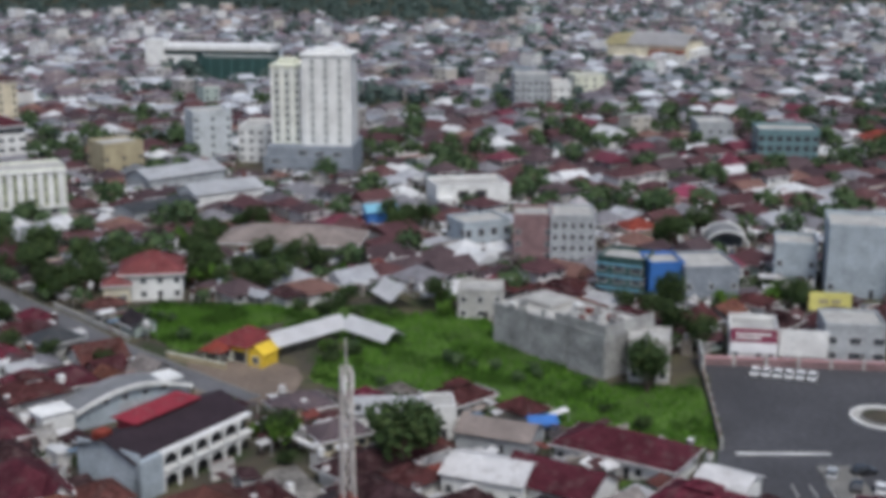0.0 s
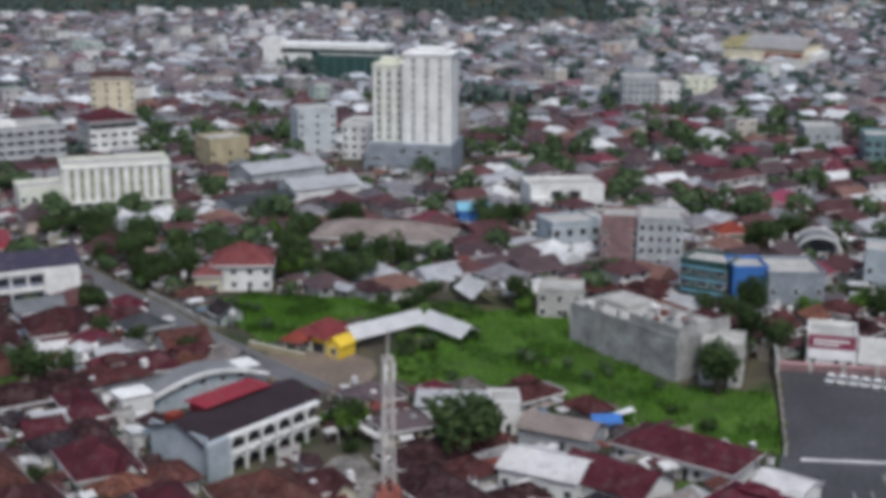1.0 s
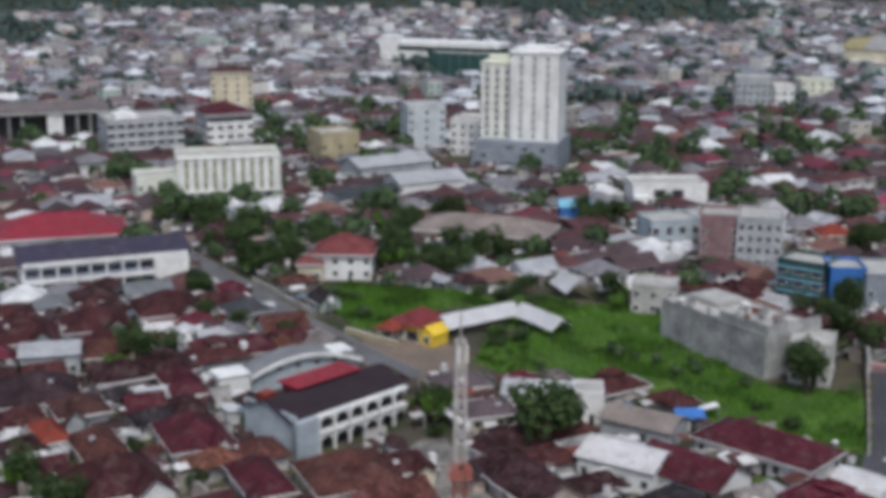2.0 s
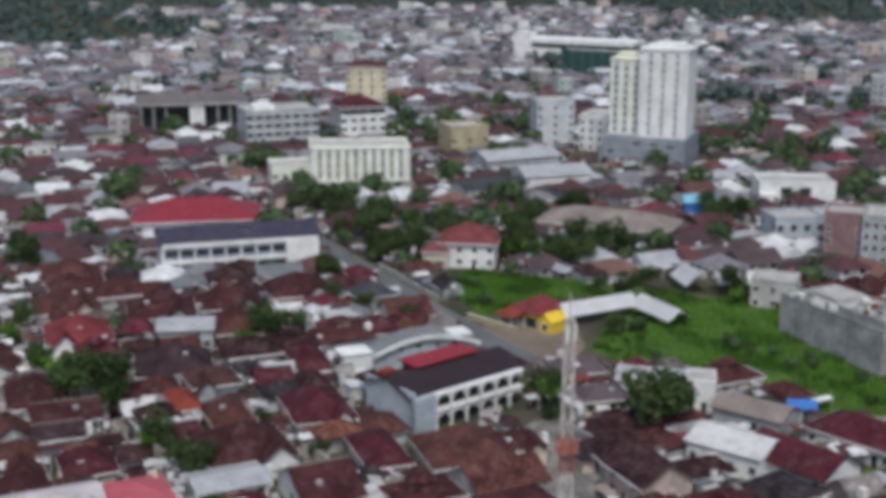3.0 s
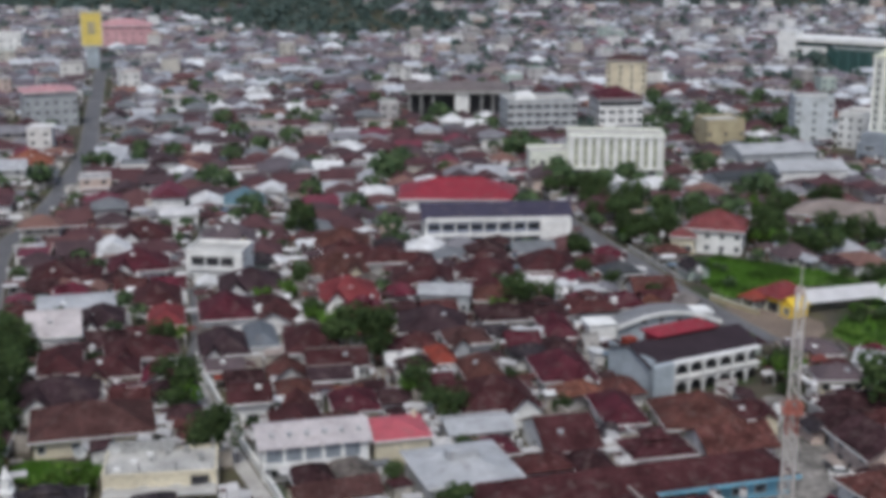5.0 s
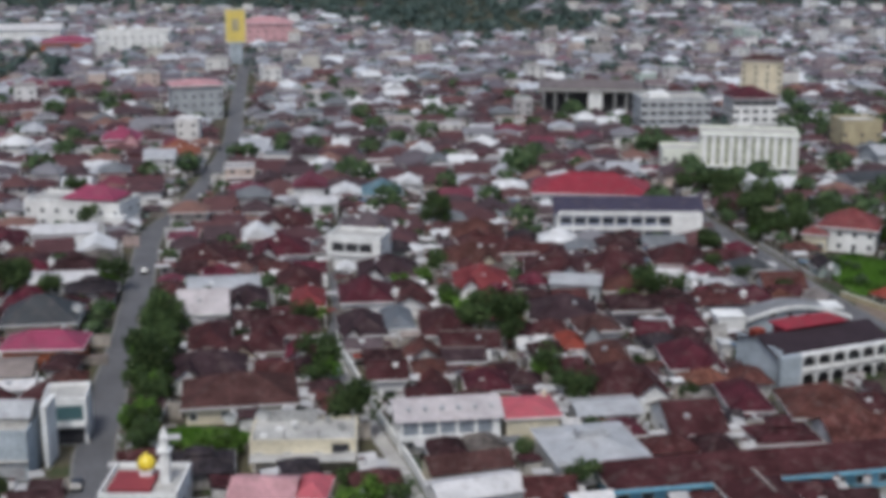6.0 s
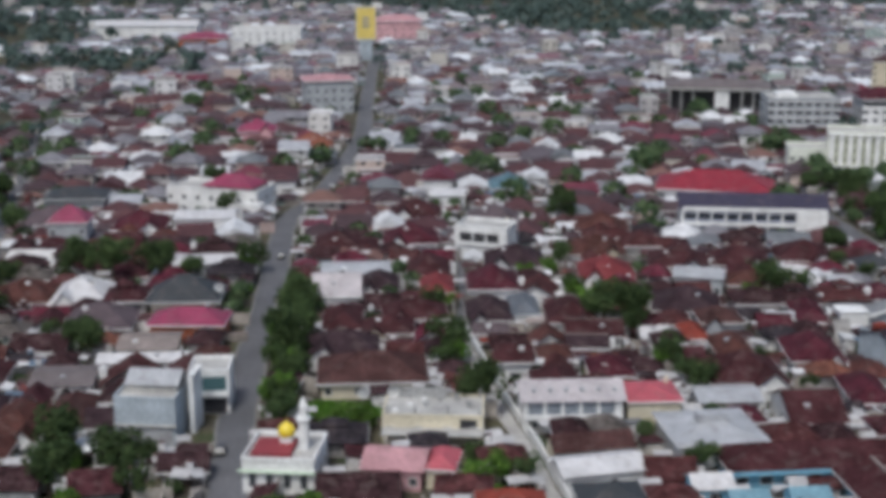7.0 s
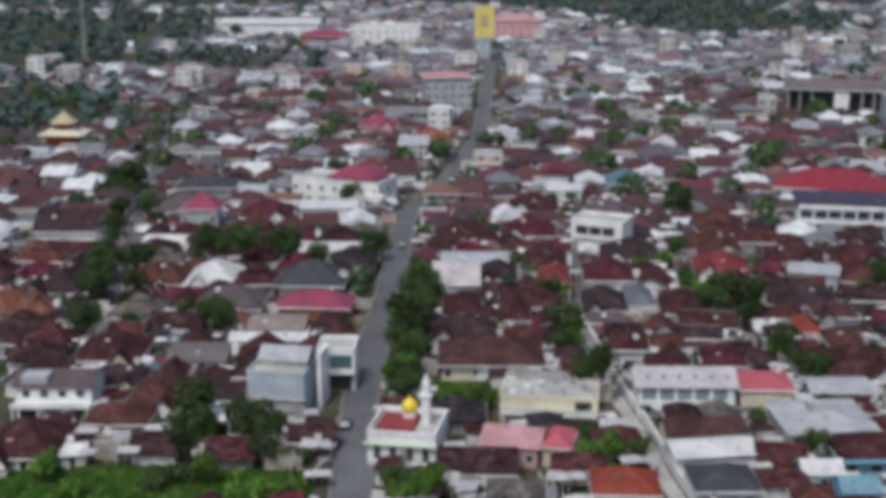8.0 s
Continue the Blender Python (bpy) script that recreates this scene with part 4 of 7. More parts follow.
for x, y, a, c in ((66, 196, 70, "black"), (69.5, 195, 72, "white"), (72.5, 197, 70, "black"), (63.5, 201, 70, "silver"), (69, 202, 12, "black"), (76, 206, 70, "silver"),
                   (-122, 87.5, 133, "black"), (-206, 184, 132, "black"), (-62.0, 254.7, 134, "white"), (-56.5, 251.7, 134, "silver"), (-22, 176, 110, "silver"), (-8, 172, 20, "white")):
    car(x, y, a, c)

# parking lines of the car park
lines = boxes((50, 66, 210.0, 210.9, 0.03, 0.036), *[(56 + i * 2.9, 56.12 + i * 2.9, 192, 198, 0.03, 0.036) for i in range(7)])
tagged(link("parking_lines", lines, road_paint), "painted white bay lines on the asphalt", "road marking", kind="structure")
traffic_island = boxes((62, 68, 188, 205, 0.03, 0.2))
tagged(link("traffic_island", traffic_island, kerb_stone), "pale paved strip between the parking bays", "traffic island", kind="structure")


# ------------------------------------------------------------------ round the green field
def grey_wall_building():
    b = block("warehouse", 27, 263.5, -48, 31, 15, 8.6, concrete, "long bare grey concrete building with an unfinished top", "building", rise=0.5, door=False)
    for k in range(4):
        x = -15.2 + k * 10.1
        part("pilaster", boxes((x - 0.2, x + 0.2, -7.58, -7.5, 0, 8.6)), concrete, b)
    for k in range(12):
        x, y = -13 + (k * 7.3) % 26, -5.5 + (k * 3.7) % 10
        part("rubble_block", boxes((x, x + 0.9 + (k % 3) * 0.5, y, y + 0.8, 8.72, 9.3 + (k % 4) * 0.3)), white_paint if k % 4 == 0 else concrete if k % 2 else rust_roof, b)
    part("upper_wall", boxes((2, 15.5, -7.4, -7.1, 8.72, 11.0), (15.2, 15.5, -7.0, 7.3, 8.72, 11.0)), concrete, b)
    part("roof_house", boxes((-13, -4, -2, 6, 8.72, 9.8)), pale_concrete, b)
    for x in (4, 8, 12):
        part("stub_column", boxes((x - 0.2, x + 0.2, -2, -1.6, 8.72, 11.2)), concrete, b)
    part("water_tank", boxes((-1, 0.6, 1, 2.6, 8.72, 10.6)), white_paint, b)
    for k, x in enumerate((-14.6, -11.2, -8.4, -1.8, 0.6)):
        part("broken_wall", boxes((x, x + 1.1 + (k % 3) * 0.7, -7.42, -7.12, 8.72, 9.4 + (k * 5 % 4) * 0.4)), concrete if k % 2 else pale_concrete, b)
    for k in range(5):
        part("roof_sheet", boxes((3 + k * 2.4, 4.8 + k * 2.4, -3.5 + (k % 2) * 3, -0.8 + (k % 2) * 3, 10.9 + 0.15 * (k % 3), 11.0 + 0.15 * (k % 3))), clutter_sheet, b)
    c = block("house_large", 41, 250, -10, 8, 9, 8.2, pale_concrete, "pale concrete house end with an arched top", "building", front=(2, 2), sides=(2, 2), rise=0.6)
    part("arch", boxes((-3.2, 3.2, -4.62, -4.5, 6.8, 7.6)), white_paint, c)
    block("house_large", 9, 291, -4, 10, 9, 6.6, pale_concrete, "small weathered concrete house by the field", "house", front=(3, 2), sides=(2, 2), rise=0.6)


grey_wall_building()


def tent(x, y, turn, w, d, h, label):
    b = base("marquee", x, y, turn, label, "tent", w, d)
    bm = bmesh.new()
    n, m = 8, 6
    g = {}
    for i in range(n + 1):
        for j in range(m + 1):
            u, v = i / n, j / m
            z = 2.6 + (h - 2.6) * (1 - abs(2 * v - 1)) ** 1.2 * (0.93 + 0.07 * abs(math.sin(math.pi * u * 3)))
            g[i, j] = bm.verts.new(((u - 0.5) * w, (v - 0.5) * d, z))
    for i in range(n):
        for j in range(m):
            bm.faces.new((g[i, j], g[i + 1, j], g[i + 1, j + 1], g[i, j + 1]))
    bmesh.ops.solidify(bm, geom=bm.faces[:], thickness=0.06)
    part("canopy", bm, canvas, b)
    for sx in (-0.48, -0.16, 0.16, 0.48):
        for sy in (-0.48, 0.48):
            bm = bmesh.new()
            beam(bm, (sx * w, sy * d, 0), (sx * w, sy * d, 2.58), 0.06)
            part("pole", bm, dark_metal_and_shade, b)


tent(-28.6, 268.0, 46, 20, 6.5, 5.0, "white canvas marquee beside the yellow house")
tent(-14.6, 269.5, -46, 15, 6.5, 5.0, "white canvas marquee at the field's edge")
tent(-11, 298, -62, 11, 7, 6.0, "white peaked tent roof among houses")
tent(0.5, 301.5, 24, 13, 7, 5.2, "long white tent roof among houses")


def yellow_house():
    b = base("gate_house", -38.5, 260.5, -30, "red-roofed house with a bright yellow gabled front", "house", 13, 12)
    part("wall", boxes((-6, 1.5, -4.5, 5, 0, 3.4)), lime_cream_paint, b)
    bm = hip_roof(7.5, 9.5, 3.6, 2.6, 0.8)
    bmesh.ops.translate(bm, verts=bm.verts[:], vec=(-2.25, 0.25, 0))
    part("roof", bm, brick_red_roof, b)
    bm = hip_roof(4.2, 4.0, 2.9, 1.5, 0.6)
    bmesh.ops.translate(bm, verts=bm.verts[:], vec=(-4.4, -6.4, 0))
    part("porch_roof", bm, rust_roof, b, "small orange-red porch roof")
    for x in (-6.2, -2.6):
        part("porch_post", boxes((x - 0.15, x + 0.15, -8.2, -7.9, 0, 2.74)), lime_cream_paint, b)
    part("yellow_front", merge(bmesh.new(), gable_wall(4.8, 3.6, 2.7, 1.5), 4.2, -2.4, 90), yellow_paint, b, "bright yellow gabled wing")
    part("yellow_roof", merge(bmesh.new(), gable_roof(4.8, 3.6, 2.76, 1.5, 0.3), 4.2, -2.4, 90), yellow_paint, b)
    part("roof_link", boxes((1.52, 2.38, -2.0, 3.6, 0, 3.0)), rust_roof, b)
    # flat dark panel coloured as the shade inside an open shop front
    part("shop_front", boxes((-1.6, 1.4, -4.6, -4.52, 0.3, 2.4)), dark_metal_and_shade, b, "dark panel for the open front's shade")
    part("yellow_band", boxes((-6.1, 1.5, -4.75, -4.52, 2.5, 3.2)), yellow_paint, b)
    for x in (-4.9, -3.2):
        add_window(b, x, -4.5, 1.5, 0, 1.0, 1.3)
    add_window(b, 4.2, -4.8, 1.3, 0, 1.6, 1.5)
    w = base("boundary_wall", -49.5, 256, -28, "low mustard boundary wall", "wall", 15, 0.6, margin=0.3)
    part("plinth", boxes((-7.5, 7.5, -0.15, 0.15, 0, 1.2)), tan_paint, w)
    part("coping", boxes((-7.6, 7.6, -0.2, 0.2, 1.2, 1.32)), lime_cream_paint, w)
    claim(-57, 263, -46, 14, 7, 0.5)
    v = base("boundary_wall", -78, 283.5, -47, "pale low wall along the field road", "wall", 34, 0.6, margin=0.2)
    part("plinth", boxes((-17, 17, -0.12, 0.12, 0, 1.0)), pale_concrete, v)
    part("coping", boxes((-17.1, 17.1, -0.2, 0.2, 1.0, 1.12)), pale_concrete, v)


yellow_house()
block("villa", -69, 308, 9, 14, 13, 6.4, white_paint, "two-storey villa with a big dusky red roof", "house", "hip", dusky_red_roof, 4.2, 0.9, front=(4, 2), sides=(3, 2))
claim(-70, 297, 9, 20, 8, 0.0)
block("villa_porch", -76, 301, 9, 6, 6, 4.4, cream_paint, "villa wing with a small dusky red roof", "house", "hip", dusky_red_roof, 2.0, 0.6, front=(2, 1))
block("market_shed", -40, 349, -6, 37, 17, 4.0, cream_paint, "long low building with a dusty brown roof", "hall", "hip", dusty_roof, 3.6, 1.0, front=(9, 1), sides=(3, 1))
block("house_large", -9.8, 222.5, 2, 12, 7, 4.0, white_paint, "white house with a grey sheet roof", "house", "gable", silver_roof, 1.6, 0.6, front=(3, 2), sides=(2, 2))
block("house_large", -0.4, 219.2, 6, 5.2, 6.5, 5.8, white_paint, "tall white flat-roofed house end", "house", front=(0, 0), rise=0.5)
block("house_large", 30.5, 205.5, -32, 21, 10.5, 3.2, white_paint, "long white house under a maroon tiled roof", "house", "hip", maroon_roof, 2.9, 0.8, front=(5, 1), sides=(2, 1))
block("house_large", 18.5, 193, -34, 15, 10, 3.2, white_paint, "house under a deep maroon roof", "house", "gable", maroon_roof, 2.6, 0.7, front=(3, 1))
block("house_large", 8, 195, -22, 13, 10, 4.0, white_paint, "house under a white sheet-metal roof", "house", "gable", white_roof, 1.6, 0.5, front=(3, 1))
block("house_large", 45, 193.5, -36, 8, 7, 3, white_paint, "small house under a white sheet roof", "house", "gable", white_roof, 1.2, 0.5)
block("house_large", 10, 213, -22, 13, 8, 3.4, grey_paint, "low shed with a worn dusty roof", "shed", "gable", dusty_roof, 1.5, 0.5)
block("house_small", 17.5, 218.5, 10, 4.5, 4, 2.6, white_paint, "hut with a blue sheet roof", "hut", "gable", blue_paint, 1.0, 0.4)
block("house_small", -18, 380, 14, 9, 8, 5.2, blue_paint, "house clad in bright blue sheet", "house", "gable", sky_blue_paint, 1.4, 0.5, front=(2, 1))
block("house_large", 76, 405, -18, 12, 9, 4.4, pink_paint, "house with a wide crimson sheet roof", "house", "hip", crimson_roof, 3.2, 0.8, front=(4, 1))
block("house_large", 67, 401, 20, 8, 8, 3.6, white_paint, "house wing with a rose sheet roof", "house", "hip", rose_roof, 2.4, 0.6, front=(2, 1))
block("house_small", 55, 364, 12, 9, 8, 3.8, cream_paint, "house with a red-orange tiled roof", "house", "hip", rust_roof, 2.6, 0.7, front=(2, 1))
block("house_large", 38, 366, 80, 9, 8, 8.2, white_paint, "tall white house with a pale pink gable", "house", "gable", pale_pink_roof, 3.0, 0.5, front=(2, 2), sides=(2, 2))
block("house_large", 170, 514, 10, 14, 11, 5.0, cream_paint, "house with an orange roof", "house", "hip", rust_roof, 3.0, 0.8, front=(3, 1))
block("house_small", -80, 262.5, 46, 9, 8, 3.2, pale_concrete, "house with a grey metal roof by the road", "house", "hip", slate_roof, 2.4, 0.7, front=(2, 1))


# ------------------------------------------------------------------ arcaded building, warehouse, mast
def arcade_building():
    b = base("arcade_building", -45.2, 205, 57, "two-storey building with white arcades and a dark and red roof", "building", 27, 15)
    W, D, H = 25.5, 12.0, 6.6
    part("wall", gable_wall(W, D, H, 2.0), white_paint, b)
    part("end_wall", boxes((-W / 2 - 0.4, -W / 2 - 0.02, -D / 2 - 1.3, D / 2 + 0.3, 0, H + 1.2)), pale_blue_paint, b, "plain grey-blue end wall")
    part("plain_bay", boxes((-W / 2 - 0.4, -W / 2 + 4.4, -D / 2 - 1.6, -D / 2 - 0.02, 0, H)), pale_blue_paint, b, "plain grey-blue corner bay")
    part("roof", gable_roof(W - 0.2, D, H, 2.2, 1.0), ink_roof, b, "very dark plum tiled roof")
    bm = hip_roof(14, 4.8, H + 2.9, 1.3, 0.5)
    bmesh.ops.translate(bm, verts=bm.verts[:], vec=(0.5, 2.2, 0))
    part("red_roof", bm, red_roof, b, "bright red raised roof")
    part("roof_house", boxes((-6.3, 7.3, 0.2, 4.4, H + 1.0, H + 2.72)), red_roof, b)
    part("red_cap", boxes((-12.4, -10.0, 1.5, 3.6, H + 1.2, H + 2.6)), rust_roof, b)
    x0 = -W / 2 + 4.4
    part("floor_band", boxes((x0, W / 2, -D / 2 - 1.6, -D / 2, 3.1, 3.5), (x0, W / 2, -D / 2 - 1.6, -D / 2, 6.2, 6.6)), white_paint, b)
    for i in range(6):
        x = x0 + 1.75 + i * 3.5
        for z in (0.0, 3.5):
            bm = bmesh.new()
            # one arch: pier and curved head
            box(bm, x - 1.75, x - 1.3, -D / 2 - 1.6, -D / 2 - 1.2, z, z + 2.7)
            ring = []
            for k in range(9):
                a = math.pi * k / 8
                ring.append([bm.verts.new((x - 1.3 * math.cos(a), yy, z + 1.9 + 0.75 * math.sin(a))) for yy in (-D / 2 - 1.6, -D / 2 - 1.2)] +
                            [bm.verts.new((x - 1.3 * math.cos(a), yy, z + 2.7)) for yy in (-D / 2 - 1.6, -D / 2 - 1.2)])
            for p, q in zip(ring, ring[1:]):
                bm.faces.new((p[0], q[0], q[2], p[2]))
                bm.faces.new((p[1], p[3], q[3], q[1]))
                bm.faces.new((p[0], p[1], q[1], q[0]))
            part("arch", bm, white_paint, b)
            # the arcade's shade is a dark panel across the back wall
            part("opening", boxes((x - 1.74, x + 1.74, -D / 2 - 0.06, -D / 2, z + 0.05, z + 3.05)), dark_metal_and_shade, b, "dark panel for the arcade's shade")
    claim(-45.2 + 0.839 * 13.5, 205 - 0.545 * 13.5, 57, 24, 1, 0.3)
    claim(-45.2 + 0.839 * 8.5, 205 - 0.545 * 8.5, 57, 24, 1, 0.3)


arcade_building()


def curved_warehouse():
    b = base("warehouse", -57.2, 228.9, 40, "grey-blue warehouse with a rounded white roof edge", "warehouse", 30, 9)
    W, D, n = 23.0, 6.0, 14

    def crest(k, low):
        return low + 2.6 * math.sin(math.pi * k / n)
    bm = bmesh.new()
    a = [bm.verts.new((-W / 2 + W * k / n, -D / 2 - 0.5, crest(k, 3.6))) for k in range(n + 1)]
    c = [bm.verts.new((-W / 2 + W * k / n, D / 2, crest(k, 3.6))) for k in range(n + 1)]
    for k in range(n):
        bm.faces.new((a[k], a[k + 1], c[k + 1], c[k]))
    bmesh.ops.solidify(bm, geom=bm.faces[:], thickness=0.35)
    part("roof", bm, silver_roof, b, "rounded grey metal roof")
    bm = bmesh.new()
    edge = [[bm.verts.new((-W / 2 + W * k / n, yy, crest(k, zz))) for yy, zz in ((-D / 2 - 0.9, 3.05), (-D / 2 - 0.52, 3.05), (-D / 2 - 0.52, 3.85), (-D / 2 - 0.9, 3.85))] for k in range(n + 1)]
    for a, c in zip(edge, edge[1:]):
        for i in range(4):
            bm.faces.new((a[i], a[(i + 1) % 4], c[(i + 1) % 4], c[i]))
    bmesh.ops.recalc_face_normals(bm, faces=bm.faces)
    part("roof_edge", bm, white_paint, b, "white rounded roof edge")
    for y in (-D / 2, D / 2 - 0.2):
        bm = bmesh.new()
        lo = [[bm.verts.new((-W / 2 + 0.3 + (W - 0.6) * k / n, yy, 0)) for k in range(n + 1)] for yy in (y, y + 0.2)]
        up = [[bm.verts.new((-W / 2 + 0.3 + (W - 0.6) * k / n, yy, crest(k, 3.55))) for k in range(n + 1)] for yy in (y, y + 0.2)]
        for k in range(n):
            bm.faces.new((lo[0][k], lo[0][k + 1], up[0][k + 1], up[0][k]))
            bm.faces.new((lo[1][k + 1], lo[1][k], up[1][k], up[1][k + 1]))
        part("gable_end", bm, pale_blue_paint, b)
    for x in (-W / 2 + 0.3, W / 2 - 0.5):
        part("side_wall", boxes((x, x + 0.2, -D / 2 + 0.21, D / 2 - 0.21, 0, 3.5)), pale_blue_paint, b)
    for x in (-5.6, -1.8, 2.2, 6.0):
        add_window(b, x, -D / 2, 4.2, 0, 1.2, 0.9)
    part("shutter", boxes((-3, 3, -D / 2 - 0.08, -D / 2 - 0.01, 0, 3.2)), silver_roof, b)
    part("annexe", boxes((-W / 2 - 6.0, -W / 2, -D / 2, D / 2 - 1, 0, 4.0), (-W / 2 - 6.3, -W / 2, -D / 2 - 0.3, D / 2 - 0.7, 4.0, 4.3)), white_paint, b, "white flat annexe")
    part("skylight", boxes((W / 2 - 5.5, W / 2 - 1.2, -2.6, 2.6, 5.0, 5.4)), white_paint, b)


curved_warehouse()
claim(-52.9, 223.7, 40, 26, 5, 0.0)


def lattice_mast():
    b = base("lattice_mast", -11, 146, 20, "red and white steel lattice mast", "mast", 4, 4)
    H, r0, r1 = 37.5, 1.35, 0.75

    def leg(k, z):
        r = r0 + (r1 - r0) * z / H
        a = math.pi / 4 + k * math.pi / 2
        return Vector((r * math.cos(a), r * math.sin(a), z))
    step = H / 14
    for i in range(14):
        z0, z1 = i * step, (i + 1) * step
        mat = mast_red if i in (6, 7) else mast_white
        for k in range(4):
            for nm, p, q, r in (("leg", leg(k, z0), leg(k, z1), 0.11), ("brace", leg(k, z0), leg((k + 1) % 4, z1), 0.06),
                                ("brace", leg((k + 1) % 4, z0), leg(k, z1), 0.06), ("cross_bar", leg(k, z1), leg((k + 1) % 4, z1), 0.06)):
                bm = bmesh.new()
                beam(bm, p, q, r)
                part(nm, bm, mat, b)
    bm = bmesh.new()
    beam(bm, (0, 0, H - 1), (0, 0, 41), 0.09)
    part("antenna_rod", bm, mast_white, b)
    for k in range(3):
        a = k * math.tau / 3
        part("antenna_panel", boxes((0.75 * math.cos(a) - 0.15, 0.75 * math.cos(a) + 0.15, 0.75 * math.sin(a) - 0.15, 0.75 * math.sin(a) + 0.15, H - 3, H - 0.8)), white_paint, b)
    part("platform", boxes((-1.45, 1.45, -1.45, 1.45, 19.4, 19.55), (-1.45, 1.45, -1.5, -1.42, 20.3, 20.45), (-1.45, 1.45, 1.42, 1.5, 20.3, 20.45), (-1.5, -1.42, -1.42, 1.42, 20.3, 20.45), (1.42, 1.5, -1.42, 1.42, 20.3, 20.45), (-1.2, -0.5, -1.5, -1.1, 19.6, 21.4), (0.5, 1.2, -1.5, -1.1, 19.6, 21.2)), mast_red, b)
    part("footing", boxes((-1.7, 1.7, -1.7, 1.7, 0, 0.35)), concrete, b)


lattice_mast()


# ------------------------------------------------------------------ near the main street
def mosque():
    b = base("mosque", -106.0, 86.9, 33, "white mosque with a golden dome, maroon roof and minaret", "mosque", 13, 13)
    part("wall", boxes((-5.6, 5.6, -5.6, 5.6, 0, 5.2)), white_paint, b)
    part("parapet", flat_roof(11.2, 11.2, 5.2, 0.8), [white_paint, pale_concrete], b)
    part("roof_slab", boxes((-4.6, 1.6, -4.4, 2.4, 5.34, 6.1)), maroon_deck, b, "maroon roof deck")
    part("drum", boxes((-0.9, 0.9, 0.2, 2.0, 6.1, 7.2)), white_paint, b)
    bm = bmesh.new()
    prof = [(1.25, 7.2), (1.42, 7.7), (1.3, 8.3), (0.95, 8.8), (0.45, 9.15), (0.1, 9.4), (0.03, 10.0)]
    rings = [[bm.verts.new((r * math.cos(k * math.tau / 16), 1.1 + r * math.sin(k * math.tau / 16), z)) for k in range(16)] for r, z in prof]
    for p, q in zip(rings, rings[1:]):
        for k in range(16):
            bm.faces.new((p[k], p[(k + 1) % 16], q[(k + 1) % 16], q[k])).smooth = True
    bm.faces.new(rings[-1])
    part("dome", bm, gold, b, "golden dome")
    mina = part("minaret", boxes((2.3, 3.7, -0.7, 0.7, 0, 10.2), (2.0, 4.0, -1.0, 1.0, 10.2, 10.6), (2.5, 3.5, -0.5, 0.5, 10.6, 12.4)), white_paint, b, "white square minaret")
    bm = bmesh.new()
    beam(bm, (3.0, 0, 12.4), (3.0, 0, 14.2), 0.75, 8, 0.05)
    part("spire", bm, white_paint, mina)
    for x in (-4, -1.4, 1.4, 4):
        add_window(b, x, -5.6, 2.2, 0, 1.1, 2.2)
    for y in (-3.6, 0, 3.6):
        add_window(b, 5.6, y, 2.2, 90, 1.1, 2.2)
    part("ledge", boxes((-6.2, 6.2, -6.4, -5.62, 3.7, 3.95)), mint_paint, b)


mosque()
claim(-118.5, 113.0, 35, 12, 7, 0.0)
block("house_large", -92.5, 98, 30, 9, 8.5, 3.6, pink_paint, "house under a faded pink sheet roof", "house", "gable", pink_roof, 1.5, 0.6, front=(2, 1))
block("house_small", -86.6, 102.2, 30, 4.2, 7.5, 3.4, cream_paint, "small annexe under a rose-red roof", "house", "hip", rose_roof, 1.6, 0.5, margin=0.2)


def unfinished_house():
    b = block("house_large", -100, 116.5, 36, 17, 10, 4.8, cream_paint, "cream house with an unfinished concrete upper floor", "house", front=(4, 1), sides=(2, 1), rise=0.5, win=(1.3, 1.4), sill=2.4)
    for x in (-7.8, -3, 2.5, 7.8):
        for y in (-4.4, 4.4):
            part("stub_column", boxes((x - 0.18, x + 0.18, y - 0.18, y + 0.18, 4.92, 6.6)), concrete, b)
    part("upper_wall", boxes((-8, 2, 4.0, 4.3, 4.92, 6.8)), concrete, b)
    part("terrace", boxes((-8.4, 8.4, -8.2, -5.02, 2.7, 2.95)), pale_concrete, b)
    # a dark sheet on the solid wall gives this opening its shade
    part("opening", boxes((4.6, 7.4, -5.06, -5.0, 2.98, 4.5)), dark_metal_and_shade, b, "dark panel for the opening's shade")
    for k in range(7):
        x, y = -7 + (k * 5.1) % 13, -3 + (k * 2.9) % 6
        part("rubble_block", boxes((x, x + 1.0, y, y + 0.7, 4.92, 5.4 + (k % 3) * 0.3)), white_paint if k % 3 == 0 else concrete, b)


unfinished_house()


